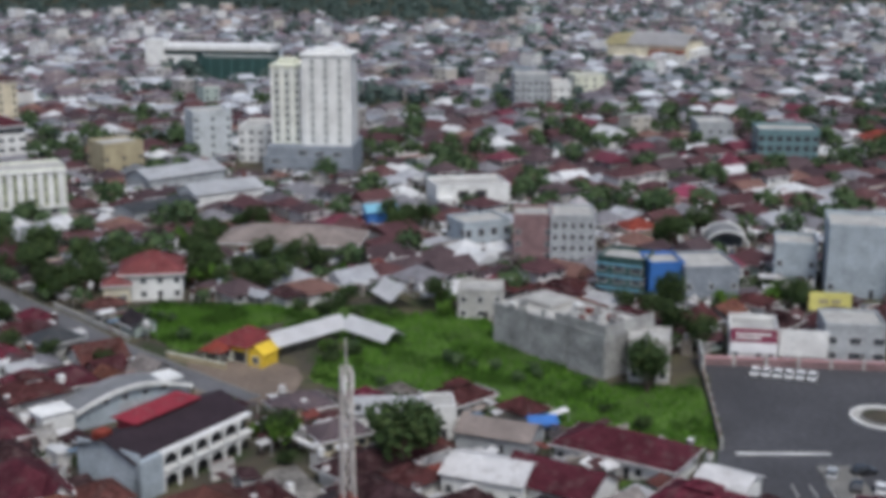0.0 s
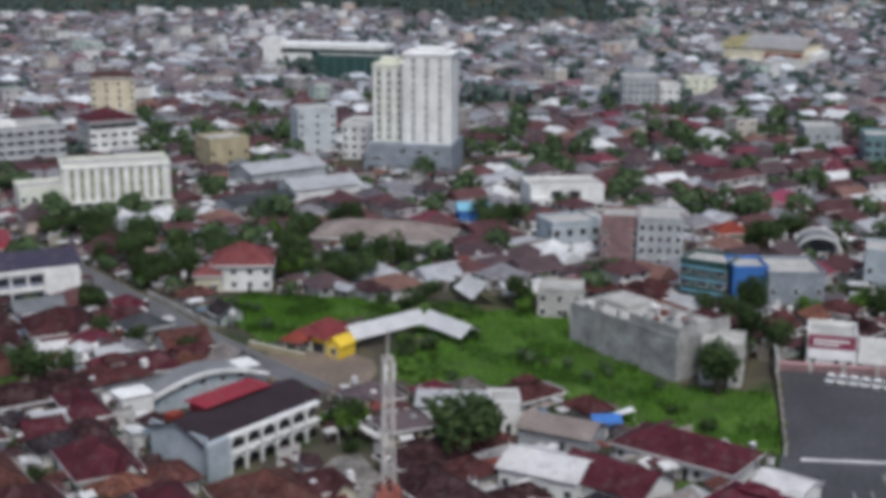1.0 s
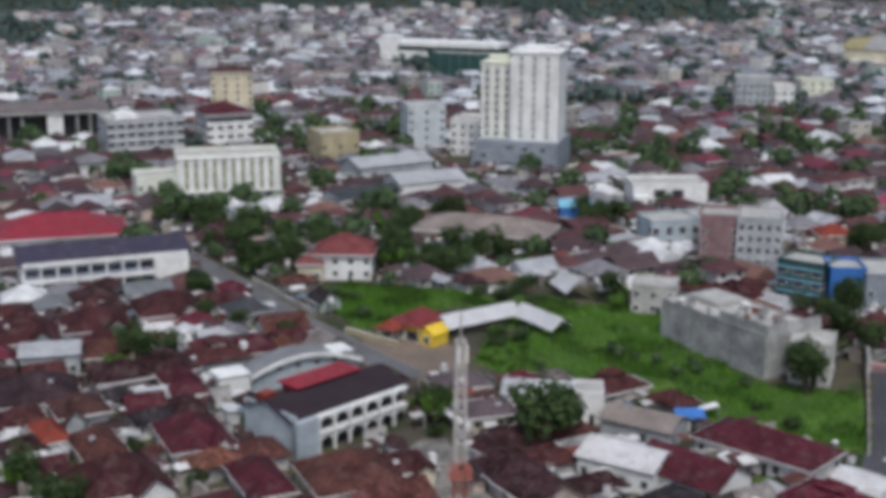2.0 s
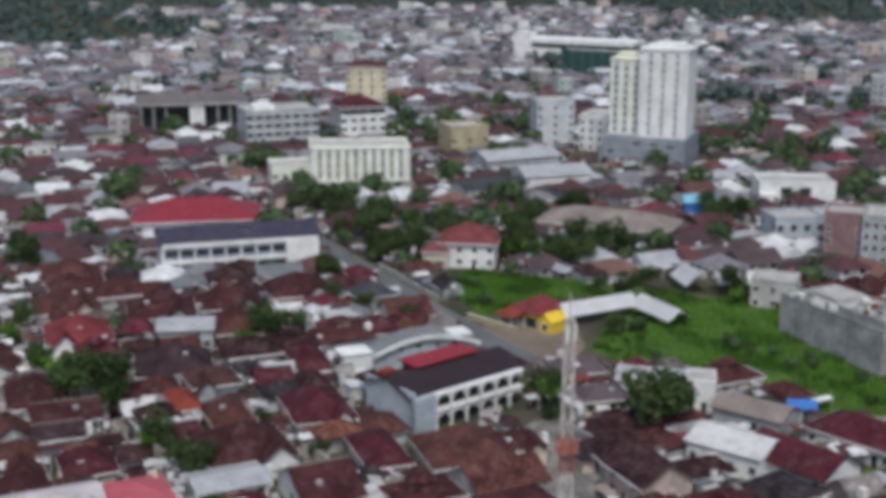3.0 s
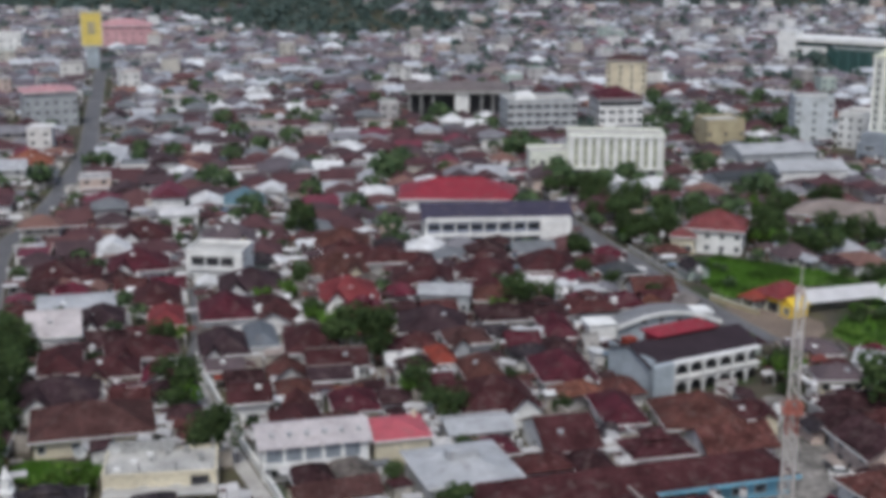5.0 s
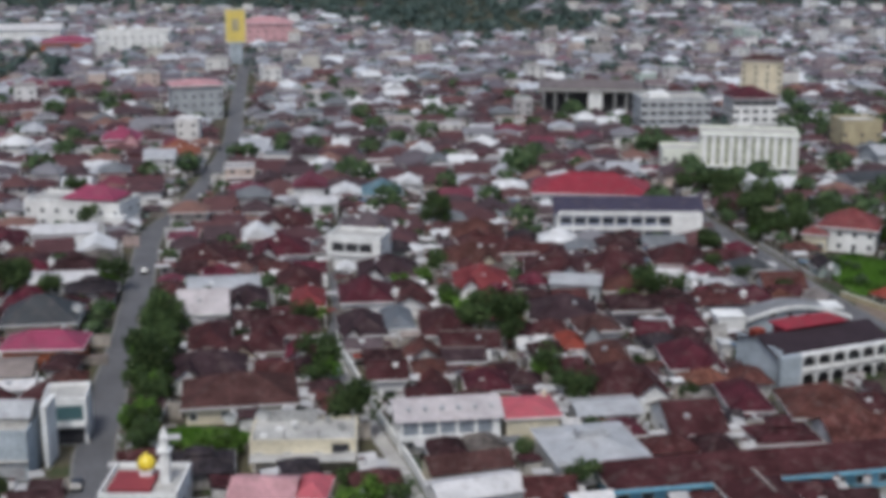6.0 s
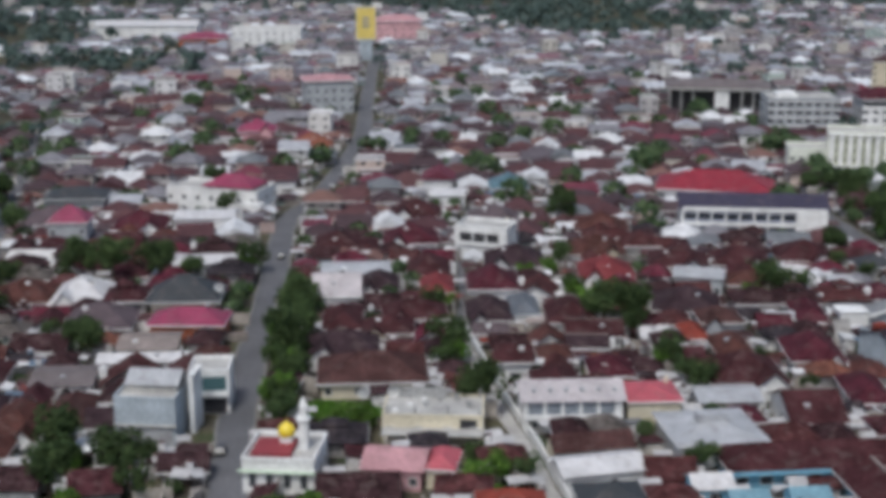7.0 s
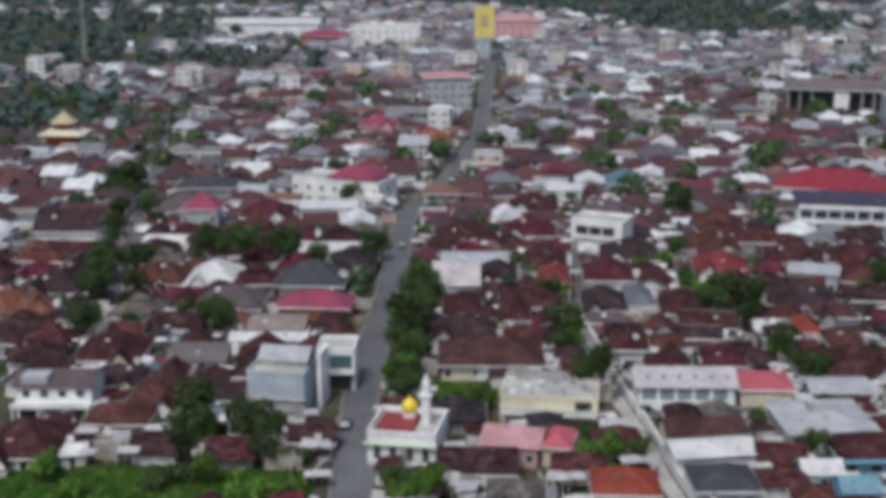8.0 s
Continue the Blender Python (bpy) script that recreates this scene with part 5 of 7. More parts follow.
def gallery_school():
    b = block("school_building", -85, 135.5, 42, 17, 10, 6.0, white_paint, "white two-storey building with a shaded gallery and pale roof", "school", "gable", pale_pink_roof, 1.8, 0.7, door=False)
    part("gallery", boxes((-8.4, 8.3, -6.6, -5.02, 2.9, 3.15), (-8.4, 8.3, -6.65, -6.5, 3.15, 3.9)), white_paint, b)
    for i in range(6):
        x = -8.1 + i * 3.1
        part("post", boxes((x - 0.12, x + 0.12, -6.5, -6.25, 3.9, 5.6)), white_paint, b)
        if i < 5:
            # gallery shade painted on as grey panels between the posts
            part("opening", boxes((x + 0.25, x + 2.85, -5.06, -5.0, 3.3, 5.5)), podium_and_shade_paint, b, "grey panel for the doorway's shade")
            add_window(b, x + 1.5, -5.0, 1.5, 0, 0.8, 1.0)
    for i in range(6):
        part("roof_vent", boxes((-7 + i * 2.8, -6.3 + i * 2.8, -3.4, -2.7, 6.6, 7.4)), grey_paint, b)
    c = block("house_large", -74.5, 145, 42, 9, 9.5, 5.2, cream_paint, "cream block under a rose-red roof", "building", "hip", rose_roof, 1.6, 0.5, front=(0, 0))
    part("chimney", boxes((3.2, 3.8, 2.6, 3.2, 5.4, 7.0)), cream_paint, c)


gallery_school()


def shed_with_vent():
    b = block("warehouse", -59.5, 139, 46, 14, 14, 4.2, white_paint, "wide shed with a pale grey metal roof", "warehouse", "hip", silver_roof, 1.6, 0.8)
    part("roof_vent", boxes((-2.5, 2.5, -1.2, 1.2, 5.3, 6.9)), silver_roof, b)


shed_with_vent()
block("house_large", -67, 116.5, 52, 13, 7, 3.4, white_paint, "house under a cream sheet roof", "house", "gable", white_roof, 1.1, 0.6)
block("house_large", -73, 123.5, 50, 13, 6, 3.2, cream_paint, "walled house with a dark brown roof", "house", "gable", brown_roof, 1.6, 0.5, front=(3, 1))


def blue_school():
    b = block("school_building", -34.5, 147.5, 44.5, 49, 8.6, 3.4, sky_blue_paint, "long sky-blue school under a dark maroon roof", "school", "hip", plum_red_roof, 2.6, 1.2, front=(13, 1), sides=(2, 1), win=(1.8, 1.3))
    part("eave_band", boxes((-25.7, 25.7, -5.62, -5.58, 3.0, 3.6)), sky_blue_paint, b)
    wing = block("school_wing", -28.5, 135.5, 44.5, 9, 14, 3.4, sky_blue_paint, "front wing of the sky-blue school", "school", "hip", plum_red_roof, 2.5, 1.0, front=(2, 1), sides=(3, 1), margin=0.2)
    part("ridge_cap", boxes((-0.25, 0.25, -2.6, 5.6, 6.0, 6.25)), dusty_roof, wing)
    block("porch_house", -50.5, 122, 44.5, 6, 5, 3.0, sky_blue_paint, "small blue porch house with a white gable", "house", "gable", white_roof, 1.4, 0.4, front=(1, 1), margin=0.2)
    for x, y in ((-43.0, 119.5), (-36.5, 126.0)):
        block("porch_house", x, y, 44.5, 5.5, 5, 3.2, sky_blue_paint, "sky-blue porch house with a faded blue gabled roof", "house", "gable", faded_blue_roof, 1.5, 0.4, front=(2, 1), margin=0.2)


blue_school()


def tall_grey_house():
    b = block("shop_house", -137.5, 86.5, 34, 10.5, 10, 7.8, pale_blue_paint, "tall plain grey-blue shop house", "shop house", front=(0, 0), sides=(0, 0), rise=0.6, door=False)
    part("upper_storey", gable_wall(8.5, 6, 1.6, 1.6), pale_concrete, b).matrix_basis = pose(0.4, 1.4, 7.92)
    part("upper_roof", gable_roof(8.5, 6, 1.6, 1.6, 0.4), silver_roof, b).matrix_basis = pose(0.4, 1.4, 7.92)
    part("shutter", boxes((-4.6, 4.6, -5.08, -5.0, 0.2, 2.6)), silver_roof, b)
    part("ledge", boxes((-5.4, 5.4, -5.5, -5.02, 3.2, 3.5)), pale_concrete, b)
    c = base("fire_wall", -133.2, 92, 34, "tall thin white party wall", "wall", 2, 9, margin=0.3)
    part("wall", boxes((-0.4, 0.4, -2.2, 3.4, 0, 10.4)), white_paint, c)
    part("coping", boxes((-0.55, 0.55, -2.35, 3.55, 10.4, 10.6)), white_paint, c)
    d = block("shop_house", -139.5, 101.5, 42, 7, 8, 7.6, white_paint, "white shop house with a teal glass balcony", "shop house", rise=0.7, door=False)
    part("balcony", boxes((-2.9, 3.3, -5.2, -4.02, 3.6, 3.9), (-2.9, 3.3, -5.25, -5.1, 3.9, 4.7)), white_paint, d)
    part("glazing", boxes((-2.8, 3.0, -4.1, -4.0, 4.0, 7.0)), teal_glass, d, "teal glass front")
    part("shutter", boxes((-2.8, 3.0, -4.1, -4.0, 0.2, 3.0)), dark_metal_and_shade, d)


tall_grey_house()
block("house_large", -107, 224, 24, 11, 9, 4.6, grey_paint, "grey house with a sheet roof among brown roofs", "house", "gable", silver_roof, 1.2, 0.5, front=(3, 1), sides=(2, 1))
block("hall", -174, 126, 38, 15, 9, 3.8, orange_paint, "hall with a magenta-red roof", "hall", "hip", crimson_roof, 2.6, 0.8, front=(4, 1))
block("hall", -188, 137, 42, 14, 12, 4.2, cream_paint, "pavilion with a steep black roof", "hall", "hip", slate_roof, 4.6, 1.2, front=(3, 1))


def pink_roof_villa():
    b = block("house_large", -261, 213.5, 22, 29, 14, 7.0, white_paint, "large white house with a pink-red roof", "house", front=(7, 2), sides=(3, 2), rise=0.8)
    bm = hip_roof(15, 10, 8.0, 3.2, 0.8)
    bmesh.ops.translate(bm, verts=bm.verts[:], vec=(4, 1, 0))
    part("roof", bm, crimson_roof, b, "pink-red hipped roof")
    part("wing", boxes((11, 17, -10, -7.02, 0, 4.6)), white_paint, b)


pink_roof_villa()
block("office", -377, 381, 52, 21, 18, 14.5, grey_paint, "grey block with a faded pink roof", "office building", "hip", pink_roof, 2.0, 0.9, front=(6, 3), sides=(4, 3), sill=2.4, storey=3.8)
block("house_large", -166.5, 219.5, 20, 14, 10, 8.0, white_paint, "white two-storey house with a dark loggia", "house", front=(4, 1), sides=(2, 2), sill=2.0, storey=4.2, win=(1.2, 1.2), rise=0.8)
loggia = base("loggia_front", -166.5 + 0.342 * 5.06, 219.5 - 0.94 * 5.06, 20, "loggia with white posts, its shade a dark panel", "loggia", 0.2, 0.2, margin=0)
# flat dark panel on the wall in place of the loggia's shade
part("opening", boxes((-5.6, 5.0, -0.06, 0, 4.6, 7.0)), dark_metal_and_shade, loggia)
for x in (-5.8, -2.2, 1.4, 5.0):
    part("post", boxes((x, x + 0.3, -0.5, -0.1, 3.8, 7.4)), white_paint, loggia)
part("parapet", boxes((-6.2, 5.8, -0.6, -0.08, 3.8, 4.7)), white_paint, loggia)
block("house_large", -124, 127.5, 43, 19, 14, 3.2, cream_paint, "broad house with a red-brown roof", "house", "hip", brown_roof, 3.6, 0.9, front=(4, 1))


def terrace_house():
    b = block("house_large", -165.7, 58.1, 43.5, 13.5, 9, 6.0, white_paint, "white two-storey house with grey roofs and an open shaded ground floor", "house", "gable", mauve_roof, 1.5, 0.6, door=False)
    part("terrace", boxes((-6.9, 6.9, -7.6, -4.52, 2.8, 3.1), (-6.9, 6.9, -7.65, -7.5, 3.1, 3.8)), white_paint, b, "white terrace slab")
    for x in (-6.7, -2.2, 2.2, 6.4):
        part("post", boxes((x, x + 0.3, -7.5, -7.2, 0, 2.8)), white_paint, b)
    # shade of the open ground floor, given as dark panels on the wall
    for x0, x1 in ((-6.2, -2.6), (-1.9, 1.9), (2.7, 6.2)):
        part("opening", boxes((x0, x1, -4.58, -4.5, 0.05, 2.7)), dark_metal_and_shade, b, "dark panel for the open bay's shade")
    for x in (-4.8, -1.6, 1.6, 4.8):
        add_window(b, x, -4.5, 4.6, 0, 1.4, 1.4)
    part("dormer", boxes((-5.6, -1.0, -4.2, -0.5, 6.0, 7.6)), grey_paint, b)


terrace_house()
block("house_large", -68.8, 96, 40, 9, 8, 3.2, cream_paint, "house under an orange-red tiled roof", "house", "hip", rust_roof, 2.6, 0.8, front=(2, 1))
block("house_large", -59, 107.5, 44, 9, 9, 3.2, grey_paint, "house under a dark grey roof", "house", "hip", slate_roof, 2.4, 0.7, front=(2, 1))
block("house_large", -148.5, 59.5, 42, 10, 8, 3.0, cream_paint, "low house under a patchy russet roof", "house", "hip", russet_roof, 2.4, 0.8, front=(2, 1))
shelter = base("car_shelter", -134.8, 72.6, 40, "open car shelter with a flat white roof", "shelter", 8, 6)
part("roof", boxes((-3.8, 3.8, -2.8, 2.8, 2.9, 3.15)), white_paint, shelter)
part("back_wall", boxes((-3.6, 3.6, 2.3, 2.5, 0, 2.9)), dusky_paint, shelter)
for x in (-3.5, 0, 3.3):
    part("post", boxes((x, x + 0.2, -2.6, -2.4, 0, 2.9)), white_paint, shelter)

block("hall", -294, 186, 43, 17, 13, 4.6, grey_paint, "hall under a grey sheet roof", "hall", "hip", slate_roof, 2.6, 0.9, front=(4, 1))
block("house_large", -259, 158, 43, 10, 9, 7.2, grey_paint, "grey house under a steep red roof", "house", "hip", crimson_roof, 4.0, 0.5, front=(2, 2))


def temple():
    b = base("temple", -409, 205, 43, "small temple with tiered yellow roofs", "temple", 20, 18)
    part("wall", boxes((-6, 6, -5, 5, 0, 5)), rust_roof, b)
    part("roof", hip_roof(14, 12, 5.6, 2.4, 1.6), cream_paint, b)
    part("upper_wall", boxes((-3, 3, -2.6, 2.6, 7.2, 9.4)), rust_roof, b)
    part("upper_roof", hip_roof(6.4, 5.6, 9.6, 4.2, 1.3), tan_paint, b, "steep yellow upper roof")
    part("terrace", boxes((-9.5, 9.5, -9, 8, 0, 0.6)), cream_paint, b)


temple()


def far_sign_tower():
    b = base("sign_tower", -503, 547, 42, "tall pale yellow sign tower over the street", "sign tower", 12, 9)
    part("shaft", boxes((-3.6, 3.6, -2.4, 2.4, 0, 13)), pale_blue_paint, b)
    part("sign_box", boxes((-5.4, 5.4, -2.2, 2.2, 13, 31)), sign_yellow, b, "pale yellow sign box")
    part("sign_frame", boxes((-6.0, -5.42, -2.5, 2.5, 13, 31), (5.42, 6.0, -2.5, 2.5, 13, 31), (-6.0, 6.0, -2.5, 2.5, 31, 31.8), (-6.0, 6.0, -2.5, 2.5, 12.3, 12.98)), cream_paint, b)
    part("mark", boxes((-2.0, 2.0, -2.35, -2.2, 19, 26)), tan_paint, b)


far_sign_tower()


def far_mast():
    b = base("radio_mast", -624, 347, 0, "thin grey radio mast rising from woods", "mast", 4, 4)
    for i in range(8):
        bm = bmesh.new()
        r = 1.6 - i * 0.15
        for k in range(3):
            a, c = k * math.tau / 3, (k + 1) * math.tau / 3
            p, q = Vector((r * math.cos(a), r * math.sin(a), i * 6)), Vector((r * math.cos(c), r * math.sin(c), i * 6 + 6))
            beam(bm, p, Vector((p.x * 0.92, p.y * 0.92, i * 6 + 6)), 0.22)
            beam(bm, p, q, 0.12)
        part("section", bm, pale_concrete, b)


far_mast()
block("market_shed", -640, 540, 40, 30, 16, 6, orange_paint, "far hall with a red roof", "hall", "hip", crimson_roof, 3.5, 1.0)
block("office", -600, 560, 40, 44, 20, 13, white_paint, "far white block of several storeys", "office building", front=(9, 3), sides=(4, 3), sill=2.4, storey=3.8, rise=1.0)
block("office", -720, 560, 40, 70, 22, 9, white_paint, "far long white hall", "hall", "gable", white_roof, 3.0, 1.0)
block("office", -560, 640, 40, 34, 22, 15, pink_paint, "far pink block with a pale roof", "office building", "hip", pink_roof, 4.0, 1.0, front=(7, 3), sill=2.4, storey=3.8)


def far_white_centre():
    b = base("office", -136, 800, -8, "long white far office with a flat roof over dark green glass", "office building", 78, 30)
    part("wall", boxes((-36, 36, -10, 10, 0, 11)), pine_glass, b)
    part("roof", boxes((-38, 38, -13, 12, 11, 13.4)), white_paint, b, "white overhanging flat roof")
    part("stair_tower", boxes((-38, -27, -13.5, -2, 0, 17)), white_paint, b)
    part("front_wall", boxes((-26.9, -8, -12.4, -10.02, 0, 8)), white_paint, b)
    for i in range(4):
        part("column", boxes((-3 + i * 11 - 0.3, -3 + i * 11 + 0.3, -12.4, -11.8, 0, 11)), pale_blue_paint, b)
    c = base("office", -112, 742, -8, "low dark green glass hall before the white centre", "office building", 44, 16)
    part("wall", boxes((-21, 21, -7, 7, 0, 12)), pine_glass, c)
    part("roof", flat_roof(42, 14, 12, 0.8), [pine_glass, pale_concrete], c)
    for i in range(8):
        part("mullion", boxes((-20.8 + i * 5.9, -20.5 + i * 5.9, -7.12, -7.02, 0, 12)), teal_paint, c)


far_white_centre()


def lane_wall():
    """A white garden wall along the lane's side."""
    b = base("garden_wall", -98.5, 133.2, 0, "low white plastered garden wall along the lane", "wall", 0.2, 0.2, margin=0)
    for (x0, y0), (x1, y1) in zip(LANE, LANE[1:]):
        n = max(1, int(math.hypot(x1 - x0, y1 - y0) / 6))
        a = math.degrees(math.atan2(y1 - y0, x1 - x0))
        for k in range(n):
            mx, my = x0 + (x1 - x0) * (k + 0.5) / n, y0 + (y1 - y0) * (k + 0.5) / n
            L = math.hypot(x1 - x0, y1 - y0) / n
            sx, sy = -math.sin(radians(a)) * 1.75, math.cos(radians(a)) * 1.75
            o = part("wall_panel", boxes((-L / 2 + 0.1, L / 2 - 0.1, -0.12, 0.12, 0, 1.8), (-L / 2, L / 2, -0.2, 0.2, 1.8, 1.95)), white_paint, b)
            o.matrix_basis = pose(mx + sx + 98.5, my + sy - 133.2, 0, 0, 0, a)


lane_wall()


# ------------------------------------------------------------------ single dwellings along the lanes
ROOF_WORDS = {"plum_red_roof": "dark plum-red tiled roof", "plum_roof": "dark plum tiled roof", "maroon_roof": "maroon tiled roof", "brown_roof": "dark brown tiled roof",
              "russet_roof": "russet-brown tiled roof", "mauve_roof": "greyish mauve roof", "blue_grey_roof": "blue-grey sheet roof", "rust_roof": "orange-red tiled roof",
              "silver_roof": "dull grey sheet roof", "white_roof": "white sheet roof", "dusty_roof": "dusty tan roof", "brick_red_roof": "brick-red roof", "teal_roof": "faded teal roof",
              "ash_roof": "ash-grey sheet roof", "terracotta_roof": "terracotta tiled roof", "pale_pink_roof": "pale pink sheet roof", "crimson_roof": "crimson roof"}
WALL_WORDS = {"cream_paint": "cream", "white_paint": "white", "grey_paint": "grey", "pink_paint": "pink"}
home_rng = random.Random(31)


def home(x, y, turn, w, d, h, style, roof, wall, rise):
    """A dwelling with its own roof, eaves, windows, canopy and small additions."""
    words = f"{'two-storey' if h > 4.3 else 'low'} {WALL_WORDS[wall.name]} house under a {ROOF_WORDS[roof.name]}"
    pitched = style != "sheet"
    b = block("house", x, y, turn, w, d, h, wall, words, "house", "hip" if style == "hip" else "gable", roof, rise, 0.75 if pitched else 0.5,
              front=(max(1, int(w / 4)), 1), sides=(1, 1), win=(1.3, 1.2), sill=1.5, pane=False, margin=0.2)
    if style == "gable":
        low = h - rise * 0.75 / (d / 2)
        part("fascia", boxes((-w / 2 - 0.75, w / 2 + 0.75, -d / 2 - 0.82, -d / 2 - 0.753, low - 0.1, low + 0.25)), white_paint, b)
    if pitched and w > 5:
        ridge = max(w - d, 0.6) / 2 if style == "hip" else w / 2 + 0.6
        if w >= d or style == "gable":
            part("ridge_cap", boxes((-ridge, ridge, -0.16, 0.16, h + rise + 0.1, h + rise + 0.3)), roof if home_rng.random() < 0.6 else dusty_roof, b)
    if style == "hip" and w > 7.5 and home_rng.random() < 0.75:
        ww, x0 = w * home_rng.uniform(0.36, 0.48), w * home_rng.choice((-0.26, 0.26))
        part("wing", merge(bmesh.new(), gable_wall(d * 0.5, ww, h, rise * 0.66), x0, -d * 0.42, 90), wall, b)
        part("wing_roof", merge(bmesh.new(), gable_roof(d * 0.5, ww, h + 0.05, rise * 0.66, 0.6), x0, -d * 0.42, 90), roof, b)
    if home_rng.random() < 0.6:
        vx, vy = home_rng.uniform(-0.25, 0.25) * w, -home_rng.uniform(0.12, 0.3) * d
        top = h + rise * (1 - abs(vy) / (d / 2))
        part("roof_vent", boxes((vx - 0.45, vx + 0.45, vy - 0.4, vy + 0.4, top - 0.4, top + 0.55)), home_rng.choice((white_paint, silver_roof, white_roof)), b)
    pick = home_rng.random()
    u = home_rng.uniform(-w / 2, 0.0)
    if pick < 0.55:
        bm = boxes((u, u + home_rng.uniform(2.5, min(5.0, w * 0.8)), -d / 2 - home_rng.uniform(2.2, 3.0), -d / 2 - 0.84, 2.1, 2.2))
        for v in bm.verts:
            v.co.z += 0.15 * (v.co.y + d / 2 + 0.84)
        part("canopy", bm, white_roof if pick < 0.3 else silver_roof if pick < 0.42 else rust_roof, b, "sheet-metal porch canopy")
    elif pick < 0.75:
        part("porch", boxes((u, u + 2.6, -d / 2 - 1.8, -d / 2 - 0.02, 0, 2.4)), wall, b)
        part("porch_roof", boxes((u - 0.3, u + 2.9, -d / 2 - 2.2, -d / 2 - 0.86, 2.4, 2.52)), roof, b)
    if home_rng.random() < 0.3:
        part("water_tank", boxes((w / 2 + 0.9, w / 2 + 1.9, -0.5, 0.5, 0, h + 0.9)), white_paint if pick < 0.6 else concrete, b)
    return b


home(-140.2, 150.4, 40, 9.9, 8.9, 2.7, "hip", plum_red_roof, cream_paint, 2.67)
home(-106.0, 147.6, 40, 6.5, 6.5, 4.6, "gable", plum_red_roof, white_paint, 1.95)
home(-93.4, 143.9, 40, 7.8, 12.2, 2.7, "hip", plum_red_roof, cream_paint, 2.9)
home(-103.8, 158.5, 40, 5.7, 6.3, 2.7, "hip", russet_roof, white_paint, 1.89)
home(-122.0, 161.9, 40, 6.3, 4.2, 3.0, "gable", mauve_roof, white_paint, 1.26)
home(-130.1, 172.2, 40, 8.9, 13.0, 2.8, "hip", plum_roof, white_paint, 3.25)
home(-126.7, 180.1, 40, 5.4, 13.5, 2.8, "hip", blue_grey_roof, white_paint, 2.13)
home(-141.0, 188.1, 40, 10.7, 13.5, 4.2, "hip", maroon_roof, white_paint, 3.82)
home(-152.1, 211.8, 38, 13.5, 13.5, 2.8, "hip", plum_roof, white_paint, 4.05)
home(-115.6, 182.1, 38, 9.9, 13.5, 2.8, "hip", plum_red_roof, white_paint, 3.57)
home(-105.4, 175.3, 38, 10.8, 7.2, 3.0, "gable", plum_red_roof, white_paint, 2.16)
home(-101.8, 167.2, 38, 7.5, 5.2, 3.0, "gable", plum_roof, white_paint, 1.56)
home(-89.8, 156.6, 40, 7.2, 9.1, 3.1, "hip", maroon_roof, cream_paint, 2.7)
home(-86.5, 147.4, 40, 6.2, 8.2, 2.7, "hip", brown_roof, cream_paint, 2.38)
home(-88.8, 187.2, 40, 4.0, 9.0, 2.7, "hip", rust_roof, cream_paint, 1.68)
home(-78.5, 183.8, 40, 6.5, 11.2, 2.7, "hip", russet_roof, cream_paint, 2.48)
home(-87.2, 195.3, 40, 8.1, 8.3, 4.4, "hip", brown_roof, grey_paint, 2.49)
home(-69.9, 171.5, 42, 13.5, 13.5, 2.8, "hip", plum_red_roof, white_paint, 4.05)
home(-52.0, 160.7, 42, 8.9, 13.5, 3.1, "gable", plum_red_roof, white_paint, 3.25)
home(-58.9, 151.7, 42, 3.8, 6.1, 2.6, "hip", maroon_roof, cream_paint, 1.62)
home(-66.8, 158.9, 42, 11, 8.2, 2.7, "sheet", silver_roof, white_paint, 0.9)
home(-96.0, 183.4, 40, 5.2, 3.4, 2.6, "sheet", white_roof, white_paint, 0.9)
home(-47.9, 176.3, 36, 6.5, 13.5, 2.7, "hip", maroon_roof, white_paint, 2.48)
home(-64.4, 190.7, 36, 9.8, 13.5, 3.0, "hip", maroon_roof, white_paint, 3.54)
home(-75.7, 214.3, 36, 5.9, 13.5, 3.0, "hip", maroon_roof, pink_paint, 2.29)
home(-79.9, 209.2, 36, 5.2, 3.4, 2.8, "sheet", silver_roof, white_paint, 0.9)
home(-100.3, 205.3, 30, 13.5, 13.5, 2.7, "hip", plum_roof, white_paint, 4.05)
home(-119.4, 236.0, 30, 13.5, 13.5, 3.0, "hip", plum_red_roof, grey_paint, 4.05)
home(-96.7, 231.5, 32, 12.6, 8.7, 2.7, "hip", russet_roof, cream_paint, 2.61)
home(-108.6, 247.6, 32, 13.5, 12.6, 2.7, "hip", plum_red_roof, white_paint, 3.78)
home(-98.0, 261.7, 32, 13.5, 13.5, 2.8, "hip", plum_red_roof, white_paint, 4.05)
home(-94.1, 246.4, 32, 5.6, 3.6, 3.0, "sheet", white_roof, white_paint, 0.9)
home(-87.1, 239.4, 32, 5.2, 3.4, 2.7, "sheet", white_roof, white_paint, 0.9)
home(-81.9, 246.0, 32, 5.2, 3.6, 2.7, "sheet", silver_roof, white_paint, 0.9)
home(-69.7, 239.3, 32, 6.6, 9.1, 2.7, "hip", maroon_roof, white_paint, 2.51)
home(-155.0, 256.7, 36, 13.5, 13.5, 2.7, "hip", russet_roof, cream_paint, 4.05)
home(-142.0, 234.2, 36, 13.5, 13.5, 2.7, "hip", russet_roof, cream_paint, 4.05)
home(-128.3, 216.7, 36, 12.1, 13.5, 2.7, "hip", brick_red_roof, white_paint, 4.05)
home(-205.9, 238.2, 40, 13.5, 13.5, 2.8, "hip", plum_red_roof, white_paint, 4.05)
home(-210.9, 258.9, 40, 10.1, 11, 4.6, "sheet", white_roof, white_paint, 0.9)
